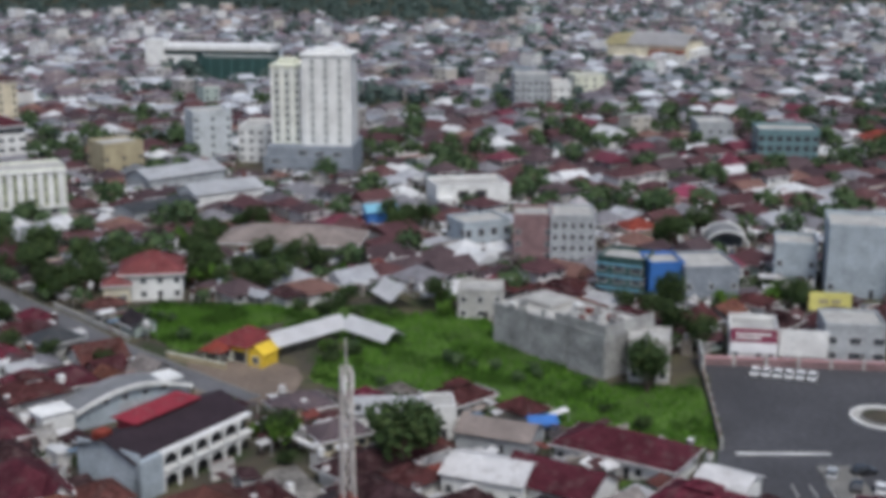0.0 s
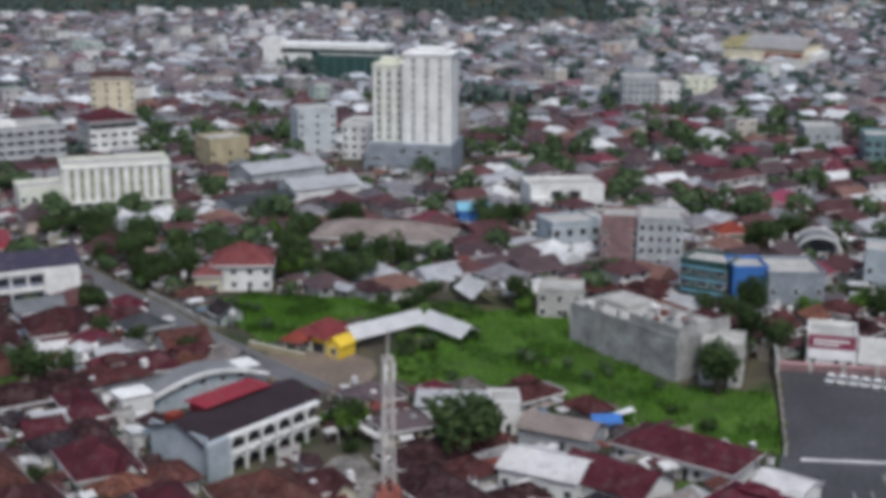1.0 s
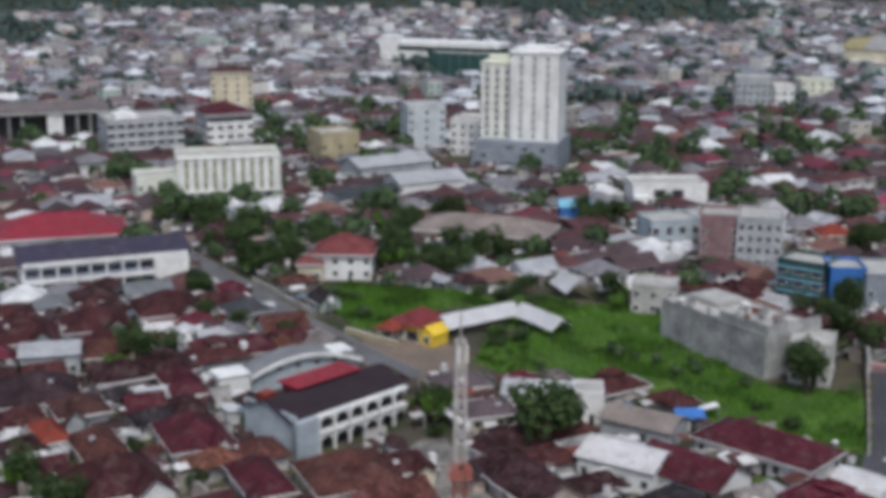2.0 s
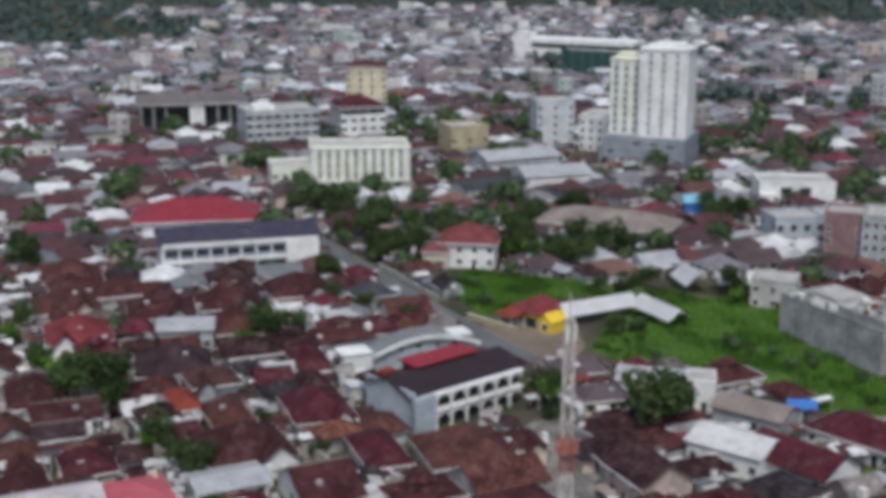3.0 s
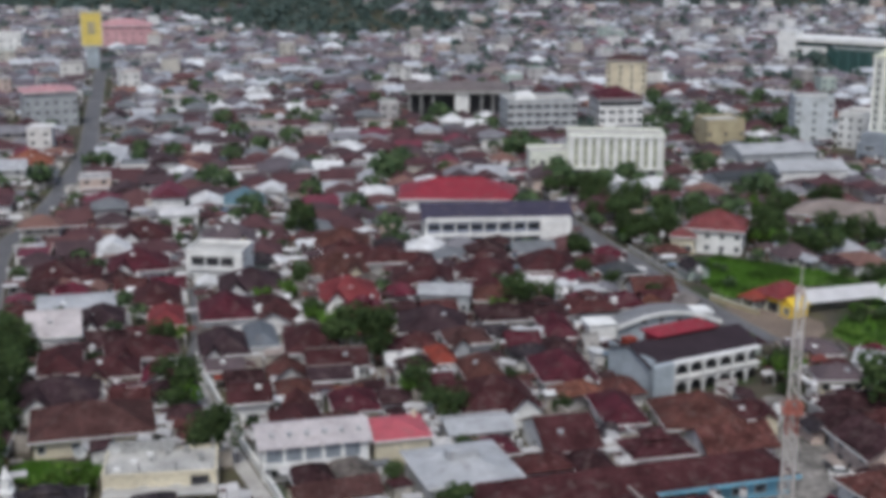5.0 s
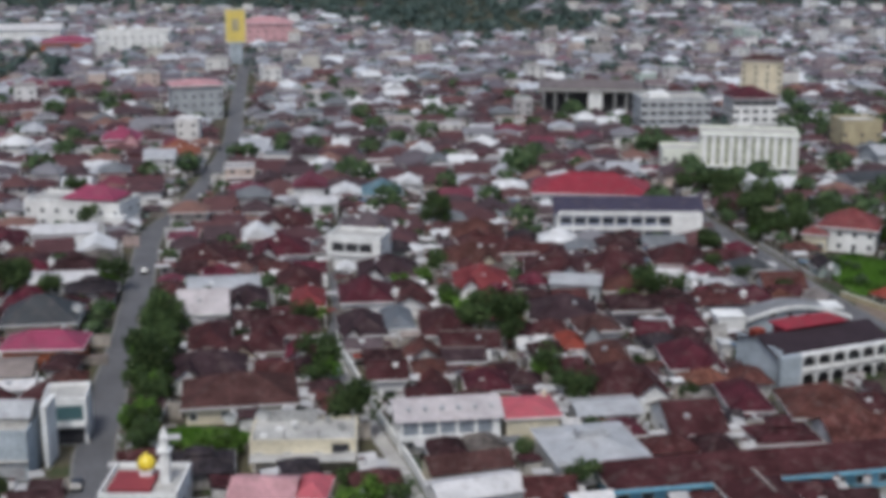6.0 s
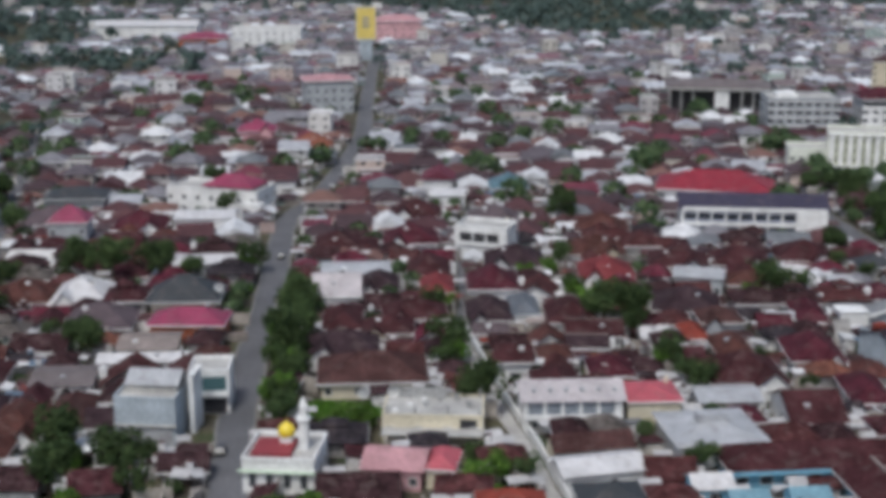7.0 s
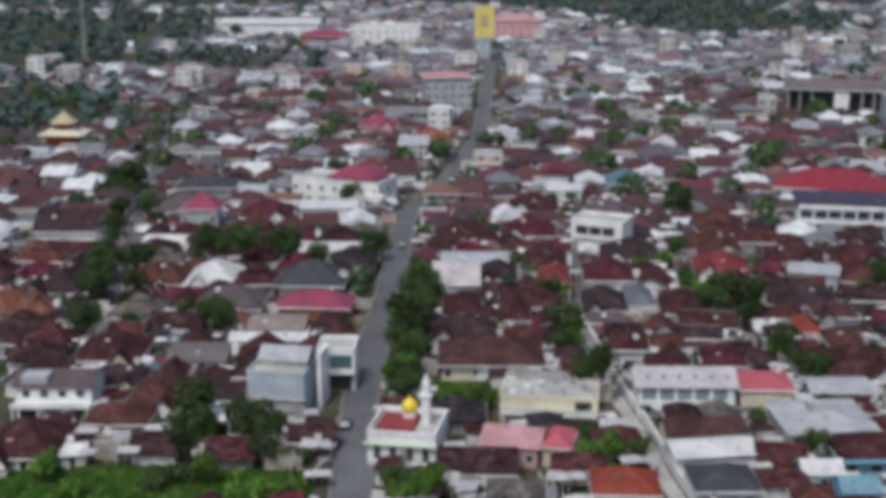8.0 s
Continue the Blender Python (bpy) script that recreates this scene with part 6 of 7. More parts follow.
home(-185.9, 212.3, 40, 13.5, 13.5, 3.1, "hip", maroon_roof, white_paint, 4.05)
home(-163.7, 192.5, 40, 9.4, 13.5, 2.8, "hip", plum_red_roof, white_paint, 3.41)
home(-152.5, 181.9, 40, 6.5, 12.0, 2.7, "hip", brick_red_roof, cream_paint, 2.48)
home(-183.9, 246.3, 38, 12.9, 13.5, 2.8, "hip", mauve_roof, cream_paint, 4.05)
home(-207.7, 285.8, 38, 11.1, 13.5, 3.0, "hip", teal_roof, white_paint, 3.95)
home(-34.8, 180.9, 34, 13.5, 13.5, 2.8, "hip", russet_roof, cream_paint, 4.05)
home(-190.1, 200.1, 40, 4.0, 11.5, 2.7, "hip", plum_red_roof, white_paint, 1.68)
home(-163.7, 174.4, 40, 8.2, 12.1, 2.7, "hip", plum_roof, white_paint, 3.02)
home(-180.7, 78.7, 43, 12.3, 13.5, 2.7, "hip", plum_red_roof, cream_paint, 4.05)
home(-166.0, 70.6, 43, 8.9, 8.6, 2.7, "hip", plum_roof, cream_paint, 2.58)
home(-153.6, 71.0, 43, 8.6, 13.5, 2.7, "hip", russet_roof, white_paint, 3.15)
home(-151.3, 80.0, 43, 6.1, 12.8, 2.7, "hip", brown_roof, white_paint, 2.35)
home(-144.3, 81.2, 43, 4.5, 8.1, 2.7, "gable", plum_roof, white_paint, 1.84)
home(-150.2, 42.6, 43, 11.6, 13.5, 2.7, "hip", plum_red_roof, white_paint, 4.05)
home(-167.2, 89.9, 43, 11, 11, 2.7, "sheet", ash_roof, white_paint, 0.9)
home(-164.0, 104.8, 43, 15.2, 5.4, 3.1, "sheet", white_roof, white_paint, 0.9)
home(-171.2, 113.1, 43, 11.4, 10.9, 2.8, "sheet", dusty_roof, cream_paint, 0.9)
home(-190.8, 116.0, 43, 13.5, 13.5, 2.8, "hip", mauve_roof, white_paint, 4.05)
home(-210.0, 125.8, 43, 11.0, 13.5, 3.0, "hip", white_roof, white_paint, 3.92)
home(-219.4, 117.0, 43, 13.5, 13.5, 2.7, "hip", russet_roof, white_paint, 4.05)
home(-230.3, 96.4, 43, 13.5, 13.5, 2.8, "hip", plum_roof, white_paint, 4.05)
home(-227.9, 80.3, 43, 6.5, 12.2, 2.7, "hip", terracotta_roof, cream_paint, 2.48)
home(-272.7, 125.2, 43, 16.0, 13.5, 5.4, "gable", plum_roof, white_paint, 4.05)
home(-139.2, 135.6, 41, 13.5, 11.6, 2.7, "hip", plum_roof, white_paint, 3.48)
home(-197.7, 196.6, 43, 10.8, 11.5, 2.8, "hip", plum_red_roof, white_paint, 3.45)
home(-177.4, 181.4, 43, 16.0, 11, 2.8, "sheet", silver_roof, white_paint, 0.9)
home(-165.7, 162.2, 43, 9.8, 11.4, 4.0, "gable", pale_pink_roof, white_paint, 3.42)
home(-142.5, 162.0, 43, 13.1, 10.2, 2.7, "hip", plum_red_roof, white_paint, 3.06)
home(-151.0, 148.4, 43, 7.4, 13.5, 2.7, "hip", plum_red_roof, white_paint, 2.77)
home(-278.9, 166.8, 43, 15.1, 13.5, 2.7, "hip", mauve_roof, white_paint, 4.05)
home(-243.2, 191.7, 43, 16.0, 11, 5.0, "sheet", white_roof, white_paint, 0.9)
home(-210.6, 163.7, 43, 16.0, 10.1, 3.1, "sheet", white_roof, white_paint, 0.9)
home(-254.4, 177.8, 43, 13.5, 13.5, 3.0, "hip", maroon_roof, white_paint, 4.05)
home(-341.1, 304.2, 43, 13.5, 13.5, 5.0, "hip", crimson_roof, pink_paint, 4.05)
home(-309.6, 301.7, 43, 14.5, 13.5, 3.0, "hip", terracotta_roof, cream_paint, 4.05)


home(-27.6, 186.5, 34, 8.0, 7.5, 2.7, "hip", plum_red_roof, cream_paint, 2.2)
home(-17.8, 213.2, 30, 8.5, 7.0, 2.8, "hip", mauve_roof, cream_paint, 2.0)
home(-25.5, 226.5, 30, 9.5, 7.5, 2.7, "hip", mauve_roof, cream_paint, 2.1)
home(-78.5, 203.0, 34, 6.0, 6.0, 3.0, "gable", maroon_roof, white_paint, 1.8)


DISHES = [(-182.0, 141.5, 6.0, 40), (-147.9, 131.7, 6.0, 40), (-112.1, 111.9, 6.0, 40), (-112.6, 97.1, 6.0, 40), (-108.5, 115.7, 6.0, 40), (-0.6, 174.6, 6.0, 40), (-14.2, 400.5, 6.0, 40), (-207.2, 126.0, 6.0, 40)]


def dish(x, y, z, turn):
    """A white satellite dish on a tall pole."""
    b = new("satellite_dish")
    b.matrix_basis = pose(x, y, 0, 0, 0, turn)
    tagged(b, "round white satellite dish on a steel pole", "satellite dish", "satellite dishes")
    bm = bmesh.new()
    rings = [[bm.verts.new((r * math.cos(k * math.tau / 16), -0.35 - 0.3 * (r / 1.1) ** 2 + 0.25 * r * math.sin(k * math.tau / 16) * 0, z + r * math.sin(k * math.tau / 16))) for k in range(16)] for r in (0.02, 0.5, 0.85, 1.1)]
    for p, q in zip(rings, rings[1:]):
        for k in range(16):
            bm.faces.new((p[k], p[(k + 1) % 16], q[(k + 1) % 16], q[k]))
    bmesh.ops.solidify(bm, geom=bm.faces[:], thickness=0.04)
    part("reflector", bm, white_paint, b)
    bm = bmesh.new()
    beam(bm, (0, 0, 0), (0, 0, z + 0.3), 0.07, 6)
    beam(bm, (0, 0, z), (0, -0.36, z), 0.05, 5)
    part("pole", bm, dark_metal_and_shade, b)


for x, y, z, a in DISHES:
    dish(x, y, z, a)


# ------------------------------------------------------------------ plants
def tree_mesh(rng, h, r, cards, squat=1.0, leaf=0.55):
    """Trunk with limbs, and a crown of many small leaves in uneven clumps."""
    trunk = bmesh.new()
    top = Vector((rng.uniform(-0.4, 0.4), rng.uniform(-0.4, 0.4), h * 0.55))
    beam(trunk, (0, 0, -0.1), top, 0.035 * h + 0.05, 7, 0.018 * h)
    crown = bmesh.new()
    clumps = []
    for k in range(9):
        a, e = rng.uniform(0, math.tau), rng.uniform(-0.25, 1.0)
        q = rng.uniform(0.35, 0.72) * r
        c = Vector((q * math.cos(a), q * math.sin(a), h - r * squat + e * r * squat * 0.62))
        clumps.append((c, r * rng.uniform(0.34, 0.56)))
        if k < 6:
            beam(trunk, top * rng.uniform(0.6, 1.0), c, 0.012 * h + 0.02, 5, 0.02)
    for _ in range(cards):
        c, cr = rng.choice(clumps)
        d = Vector((rng.gauss(0, 1), rng.gauss(0, 1), rng.gauss(0, 1) + 0.25)).normalized()
        p = c + d * cr * rng.uniform(0.6, 1.08) * Vector((1, 1, 0.8)).length / 1.6
        s = leaf * rng.uniform(0.6, 1.3)
        q = (d + Vector((rng.uniform(-0.8, 0.8), rng.uniform(-0.8, 0.8), rng.uniform(-0.5, 0.8)))).to_track_quat("Z", "Y")
        pts = [(-s * 0.5, 0, 0), (0, -s * 0.4, s * 0.1), (s * 0.55, 0, 0), (0, s * 0.4, s * 0.1)]
        crown.faces.new([crown.verts.new(p + q @ Vector(v)) for v in pts])
    return trunk, crown


trees_first = {}
tree_rng = random.Random(11)
TREE_KINDS = {"broad": (8.5, 4.4, 850, 0.8, 0.75, leaves, "dark green broadleaf tree with a dense crown"),
              "round": (6.5, 3.0, 600, 0.9, 0.62, leaves, "round-crowned green garden tree"),
              "bright": (5.5, 2.6, 560, 0.9, 0.6, bright_leaves, "fresh light-green garden tree"),
              "tall": (10.5, 3.6, 800, 1.2, 0.7, leaves, "tall dark green tree"),
              "shrub": (2.6, 1.9, 320, 0.7, 0.5, leaves, "low dark green shrub"),
              "bush": (2.2, 1.7, 300, 0.7, 0.5, bright_leaves, "low bright green bush")}
for kind, (h, r, n, squat, leaf, mat, label) in TREE_KINDS.items():
    trees_first[kind] = []
tree_count = 0
JOINED_TREES = []     # trees too far off to pick apart: x, y, size


def tree(x, y, kind, size=1.0):
    global tree_count
    if math.hypot(x - 20, y + 20) > 400 or (tree_count > 330 and math.hypot(x - 20, y + 20) > 250):
        JOINED_TREES.append((x, y, size * TREE_KINDS[kind][1] / 3.6))
        return None
    tree_count += 1
    h, r, n, squat, leaf, mat, label = TREE_KINDS[kind]
    bank = trees_first[kind]
    m = pose(x, y, 0, 0, 0, tree_rng.uniform(0, 360))
    if len(bank) < 3:
        t = new("tree" if r > 2 else "bush")
        tagged(t, label, "tree" if r > 2 else "bush", "trees of the town")
        tr, cr = tree_mesh(tree_rng, h, r, n, squat, leaf)
        part("trunk", tr, bark, t)
        part("crown", cr, mat, t)
        t.matrix_basis = m @ Matrix.Scale(size, 4)
        bank.append(t)
        return t
    src = tree_rng.choice(bank)
    t = copy_thing(src, m)
    t.scale = (size, size, size * tree_rng.uniform(0.85, 1.15))
    return t


TREES_AT = []


def grove(x, y, spread, count, kinds):
    for _ in range(count):
        for _try in range(6):
            px, py = x + tree_rng.gauss(0, spread), y + tree_rng.gauss(0, spread)
            if free((px, py), 1.0) and off_line((px, py), FIELD_ROAD) > 6.0:
                tree(px, py, tree_rng.choice(kinds), tree_rng.uniform(0.75, 1.15))
                TREES_AT.append((px, py))
                break


def free(p, gap=0.0, roads=True):
    for x, y, a, hw, hd in TAKEN:
        dx, dy = p[0] - x, p[1] - y
        if abs(dx) + abs(dy) > 80:
            continue
        u, v = dx * math.cos(a) + dy * math.sin(a), -dx * math.sin(a) + dy * math.cos(a)
        if abs(u) < hw + gap and abs(v) < hd + gap:
            return False
    if roads:
        for line, half in ((MAIN_ROAD, 3.8), (FIELD_ROAD, 3.2), (WEST_ROAD, 2.0), (HOTEL_ROAD, 3.4), (LANE, 1.6), (ALLEY, 0.9)):
            if off_line(p, line) < half + gap:
                return False
        for poly in (PLAZA, YARD, PAVED):
            if inside(p, poly):
                return False
    return True


DARK, MIXED, FRESH = ("broad", "round", "tall"), ("broad", "round", "bright", "shrub"), ("bright", "bush", "round")
tree(-6, 200, "broad", 1.5), tree(-2.5, 204, "broad", 1.2), tree(-8, 207, "broad", 1.1)
for x, y, s, n, kinds in ((-115, 346, 6, 3, MIXED), (-89, 306, 5, 7, DARK), (-103, 328, 7, 5, MIXED), (-78, 378, 5, 5, DARK), (-64, 362, 5, 6, MIXED), (-55, 370, 4, 4, MIXED),
                          (-94, 452, 4, 4, DARK), (-108, 512, 7, 7, DARK), (-120, 560, 8, 6, DARK), (-57, 323, 4, 5, DARK), (-60, 314, 4, 4, MIXED), (-23.5, 264, 1.2, 2, ("bush", "shrub")), (-23, 257, 3, 5, ("shrub", "bush")), (-22, 248, 3, 4, ("shrub", "bush")), (-69, 250, 2, 2, ("round", "shrub")), (-78, 256, 2, 2, ("round", "shrub")), (-23.5, 269, 0.5, 1, ("tall",)), (-25, 288, 4, 6, ("shrub", "round", "bush")), (-15, 286, 3, 4, ("shrub", "bush")),
                          (-12, 368, 3, 4, DARK), (-6, 377, 3, 4, DARK), (-25, 415, 4, 3, MIXED), (-4, 454, 6, 5, DARK), (30, 480, 5, 6, DARK), (31, 399, 3, 4, DARK), (59, 391, 6, 6, MIXED), (65, 355, 5, 6, DARK),
                          (52, 286, 4, 7, DARK), (39, 240, 1.5, 3, DARK), (46, 262, 3, 4, DARK), (-1, 297, 3, 5, MIXED), (63, 530, 8, 6, DARK), (30, 196, 2, 3, ("bush", "shrub")), (-25, 214, 3, 3, MIXED),
                          (-142, 485, 6, 5, DARK), (-158, 498, 8, 7, MIXED), (116, 384, 6, 7, MIXED), (79, 292, 5, 6, MIXED), (-173, 404, 6, 7, DARK), (-145, 374, 4, 5, DARK), (-121, 369, 5, 6, DARK), (-120, 345, 6, 3, DARK),
                          (-207, 452, 5, 5, ("shrub", "round")), (-195, 368, 6, 6, DARK), (-98, 486, 5, 4, DARK), (-97, 271, 3, 3, ("round", "shrub")), (-92, 227, 3, 3, MIXED), (-87, 256, 2, 2, ("round", "shrub")), (-80, 327, 4, 4, DARK), (-85, 173, 2.5, 3, ("round", "shrub", "bright")), (-77, 165, 2.5, 3, ("round", "shrub")),
                          (-194, 345, 5, 6, DARK), (-114, 169, 1.5, 2, FRESH), (-142, 170, 2, 3, FRESH), (-119, 141, 3, 3, MIXED), (-139, 211, 4, 3, MIXED), (-124, 195, 4, 4, MIXED), (-102, 182, 4, 5, DARK), (-226, 466, 4, 4, ("shrub", "round")),
                          (-106, 308, 4, 3, MIXED), (-129, 350, 5, 3, DARK), (-224, 144, 5, 7, DARK), (-213, 156, 4, 6, DARK), (-202, 170, 3, 4, MIXED), (-195, 152, 3, 4, FRESH), (-152, 134, 2.5, 7, MIXED), (-139, 119, 2.5, 8, MIXED), (-131, 108, 2, 6, MIXED),
                          (-112, 108, 3, 6, ("bright", "bush")), (-285, 279, 4, 4, MIXED), (-146, 221, 4, 3, MIXED), (-174, 260, 4, 4, DARK), (-131, 72, 3, 4, MIXED), (-97, 126, 2, 3, DARK), (-216, 462, 4, 4, ("shrub", "round")), (-235, 303, 5, 4, DARK), (-280, 228, 4, 3, MIXED),
                          (-232, 110, 4, 5, DARK), (-218, 103, 3, 4, DARK), (-321, 179, 4, 5, DARK), (-371, 218, 6, 6, DARK), (-309, 166, 4, 5, DARK), (-183, 107, 3, 4, DARK), (-130, 64, 3, 5, MIXED), (-455, 213, 8, 6, DARK), (-497, 265, 10, 7, DARK),
                          (-94, 72, 3, 5, FRESH), (-76, 104, 3, 5, FRESH), (-160, 142, 2, 4, MIXED), (-519, 431, 10, 5, DARK), (-291, 309, 5, 3, DARK), (-248, 200, 3, 3, MIXED), (-57, 315, 4, 6, MIXED), (-47, 311, 4, 6, MIXED), (-32, 322, 4, 5, MIXED), (-107, 318, 5, 3, MIXED), (-93, 301, 4, 5, MIXED), (-89, 310, 4, 5, MIXED), (-40, 327, 4, 4, MIXED), (-65, 344, 4, 5, MIXED), (-143, 127, 2, 4, DARK), (-165, 148, 2, 4, DARK)):
    grove(x, y, s, n, kinds)
for (x0, y0), (x1, y1) in zip(WEST_ROAD, WEST_ROAD[1:5]):
    for k in range(7):
        f = (k + 0.5) / 7
        grove(x0 + (x1 - x0) * f + 3 * (-1) ** k, y0 + (y1 - y0) * f - 3 * (-1) ** k, 1.6, 2, DARK)
for k in range(15):
    f = k / 14
    tree(-121.5 - 37 * f + tree_rng.uniform(-0.8, 0.8), 101.0 + 40 * f + tree_rng.uniform(-0.8, 0.8), tree_rng.choice(("round", "round", "bright", "shrub")), tree_rng.uniform(0.75, 1.05))
for k in range(26):
    px, py = tree_rng.uniform(-140, -104), tree_rng.uniform(32, 70)
    if inside((px, py), FIELD_C):
        tree(px, py, tree_rng.choice(("bush", "bright", "shrub")), tree_rng.uniform(0.8, 1.4))
for k in range(170):
    px, py = tree_rng.uniform(-75, 46), tree_rng.uniform(215, 297)
    if inside((px, py), FIELD_A) or inside((px, py), FIELD_B):
        if noise.noise(Vector((px * 0.08, py * 0.08, 9))) > 0.05:
            tree(px, py, tree_rng.choice(("bush", "shrub")), tree_rng.uniform(0.5, 1.1))


def grass(name, poly, count, label, patch=None):
    rng = np.random.default_rng(5)
    xs, ys = [p[0] for p in poly], [p[1] for p in poly]
    verts, faces = [], []
    for _ in range(count):
        x, y = rng.uniform(min(xs), max(xs)), rng.uniform(min(ys), max(ys))
        if not inside((x, y), poly):
            continue
        lush = 0.45 + 0.5 * noise.noise(Vector((x * 0.15, y * 0.15, 2)))
        if patch and noise.noise(Vector((x * 0.09, y * 0.12, 6))) < 0.12:
            continue
        for _b in range(4):
            a, h, w = rng.uniform(0, math.tau), rng.uniform(0.25, 0.8) * (0.5 + lush), rng.uniform(0.08, 0.2)
            c, s = math.cos(a), math.sin(a)
            lean = rng.uniform(-0.3, 0.3, 2)
            k = len(verts)
            ox, oy = rng.uniform(-0.3, 0.3, 2)
            verts += [(x + ox - c * w, y + oy - s * w, 0.05), (x + ox + c * w, y + oy + s * w, 0.05), (x + ox + lean[0], y + oy + lean[1], (0.45 + h) * (1.6 if patch else 1.0))]
            faces.append((k, k + 1, k + 2))
    me = bpy.data.meshes.new(name)
    me.from_pydata(verts, [], faces)
    me.materials.append(patch or grass_blades)
    tagged(new(name, me), label, "grass", kind="stuff")


grass("field_grass", FIELD_A, 14000, "tall green grass and weeds of the field")
grass("field_weeds", FIELD_A, 9000, "dark green weed patches in the field", weed_leaves)
grass("plot_weeds", FIELD_B, 3500, "dark green weed patches in the plot", weed_leaves)
grass("plot_grass", FIELD_B, 6000, "green grass of the roadside plot")
grass("rough_grass", FIELD_E, 2200, "rough green weeds behind the marquees", weed_leaves)
grass("lawn_grass", FIELD_D, 900, "fresh green grass of the lawn")
grass("scrub_grass", FIELD_C, 7000, "green grass and scrub behind houses")


# ------------------------------------------------------------------ houses of the town
house_rng = random.Random(4)
HOUSES = []


def make_house(i):
    """One house at the origin; its front looks along -y."""
    rng = random.Random(100 + i)
    w, d = rng.uniform(7.6, 11.4), rng.uniform(7.4, 9.6)
    style = ("hip", "hip", "gable", "hip", "gable", "hip", "sheet", "gable", "hip", "hip", "gable", "hip")[i % 12]
    two = i % 8 == 4
    h = 5.4 if two else rng.uniform(2.5, 3.1)
    hs = new("house")
    names = {"hip": "hipped tile roof", "gable": "gabled tile roof", "sheet": "low sheet-metal roof"}
    tagged(hs, f"{'two-storey' if two else 'low'} plastered town house with a {names[style]}", "house", "houses of the town")
    rise = d * rng.uniform(0.25, 0.34)
    front = -d / 2
    if style == "hip":
        walls, tiles = boxes((-w / 2, w / 2, -d / 2, d / 2, 0, h)), hip_roof(w, d, h + 0.16, rise, 0.95)
        if i % 3 == 1:
            # gabled wing pushed out of the front
            ww, x0 = w * rng.uniform(0.4, 0.5), w * rng.choice((-0.24, 0.24))
            merge(walls, gable_wall(d * 0.55, ww, h, rise * 0.62), x0, -d / 2 - d * 0.15, 90)
            merge(tiles, gable_roof(d * 0.55, ww, h, rise * 0.62, 0.55), x0, -d / 2 - d * 0.15, 90)
        elif i % 3 == 2:
            # raised lantern ridge
            merge(tiles, hip_roof(w * 0.42, d * 0.36, h + rise * 0.98, rise * 0.42, 0.3), rng.uniform(-0.1, 0.1) * w, 0)
            merge(walls, boxes((-w * 0.18, w * 0.18, -d * 0.15, d * 0.15, h, h + rise * 0.95)))
        part("wall", walls, house_wall, hs)
        part("roof", tiles, tile_roof, hs)
        if i % 3 == 0:
            bm = hip_roof(w * 0.45, 3.4, h - 0.3, rise * 0.6, 0.5)
            bmesh.ops.translate(bm, verts=bm.verts[:], vec=(-w * 0.22, -d / 2 - 1.0, 0))
            part("porch_roof", bm, tile_roof, hs)
            part("porch", boxes((-w * 0.43, -w * 0.01, -d / 2 - 2.5, -d / 2 - 0.01, 0, h - 0.5)), house_wall, hs)
    elif style == "gable":
        part("wall", gable_wall(w, d, h, rise), house_wall, hs)
        part("roof", gable_roof(w, d, h, rise, 0.8), tile_roof, hs)
    else:
        part("wall", gable_wall(w, d, h, 1.0), house_wall, hs)
        part("roof", gable_roof(w, d, h, 1.0, 0.6, 0.1), metal_roof, hs)
    if style in ("hip", "gable"):
        over = 0.95 if style == "hip" else 0.8
        X, Y = w / 2 + over, d / 2 + over
        zz = h if style == "hip" else h - rise * 0.8 / (d / 2)
        rows = [(-X, X, -Y - 0.06, -Y - 0.003, zz - 0.1, zz + 0.22)]
        if style == "hip" and i % 2:
            rows += [(X + 0.003, X + 0.06, -Y, Y, zz - 0.1, zz + 0.22), (-X - 0.06, -X - 0.003, -Y, Y, zz - 0.1, zz + 0.22)]
        part("fascia", boxes(*rows), white_paint, hs)
    if i % 6:
        x0 = rng.uniform(-w / 2, -0.5)
        bm = boxes((x0, x0 + rng.uniform(3.5, 6), -d / 2 - rng.uniform(2.0, 3.2), -d / 2 - 0.98, 2.05, 2.17))
        if i % 2:
            box(bm, x0 - 2.4, x0 - 0.3, -d / 2 - rng.uniform(1.8, 2.4), -d / 2 - 0.98, 1.8, 1.9)
        for v in bm.verts:
            v.co.z += 0.16 * (v.co.y + d / 2 + 1)
        part("canopy", bm, metal_roof, hs, "metal porch canopy")
    if i % 3 == 1:
        part("side_canopy", boxes((-w / 2 - 2.3, -w / 2 - 0.98, -d * 0.4, d * 0.2, 2.0, 2.1)), metal_roof, hs, "metal side canopy")
    if i % 4 == 1:
        part("lean_to", boxes((w / 2 + 0.01, w / 2 + 2.4, -d * 0.3, d * 0.4, 0, 2.5)), house_wall, hs)
        part("lean_to_roof", boxes((w / 2 + 0.01, w / 2 + 2.7, -d * 0.34, d * 0.44, 2.5, 2.62)), metal_roof, hs)
    if i % 6 == 2:
        part("water_tank", boxes((-0.6, 0.6, d / 2 + 0.2, d / 2 + 1.4, 0, h + 1.6)), white_paint, hs)
    part("door", boxes((-0.45, 0.5, -d / 2 - 0.05, -d / 2, 0, 2.1)), dark_metal_and_shade, hs)
    for x in (-w * 0.3, w * 0.3):
        add_window(hs, x, -d / 2, 1.5, 0, 1.5, 1.3, False)
        if h > 5:
            add_window(hs, x, -d / 2, 4.2, 0, 1.5, 1.3, False)
    if i % 2:
        add_window(hs, w / 2, 0.5, 1.5, 90, 1.3, 1.2, False)
    return hs


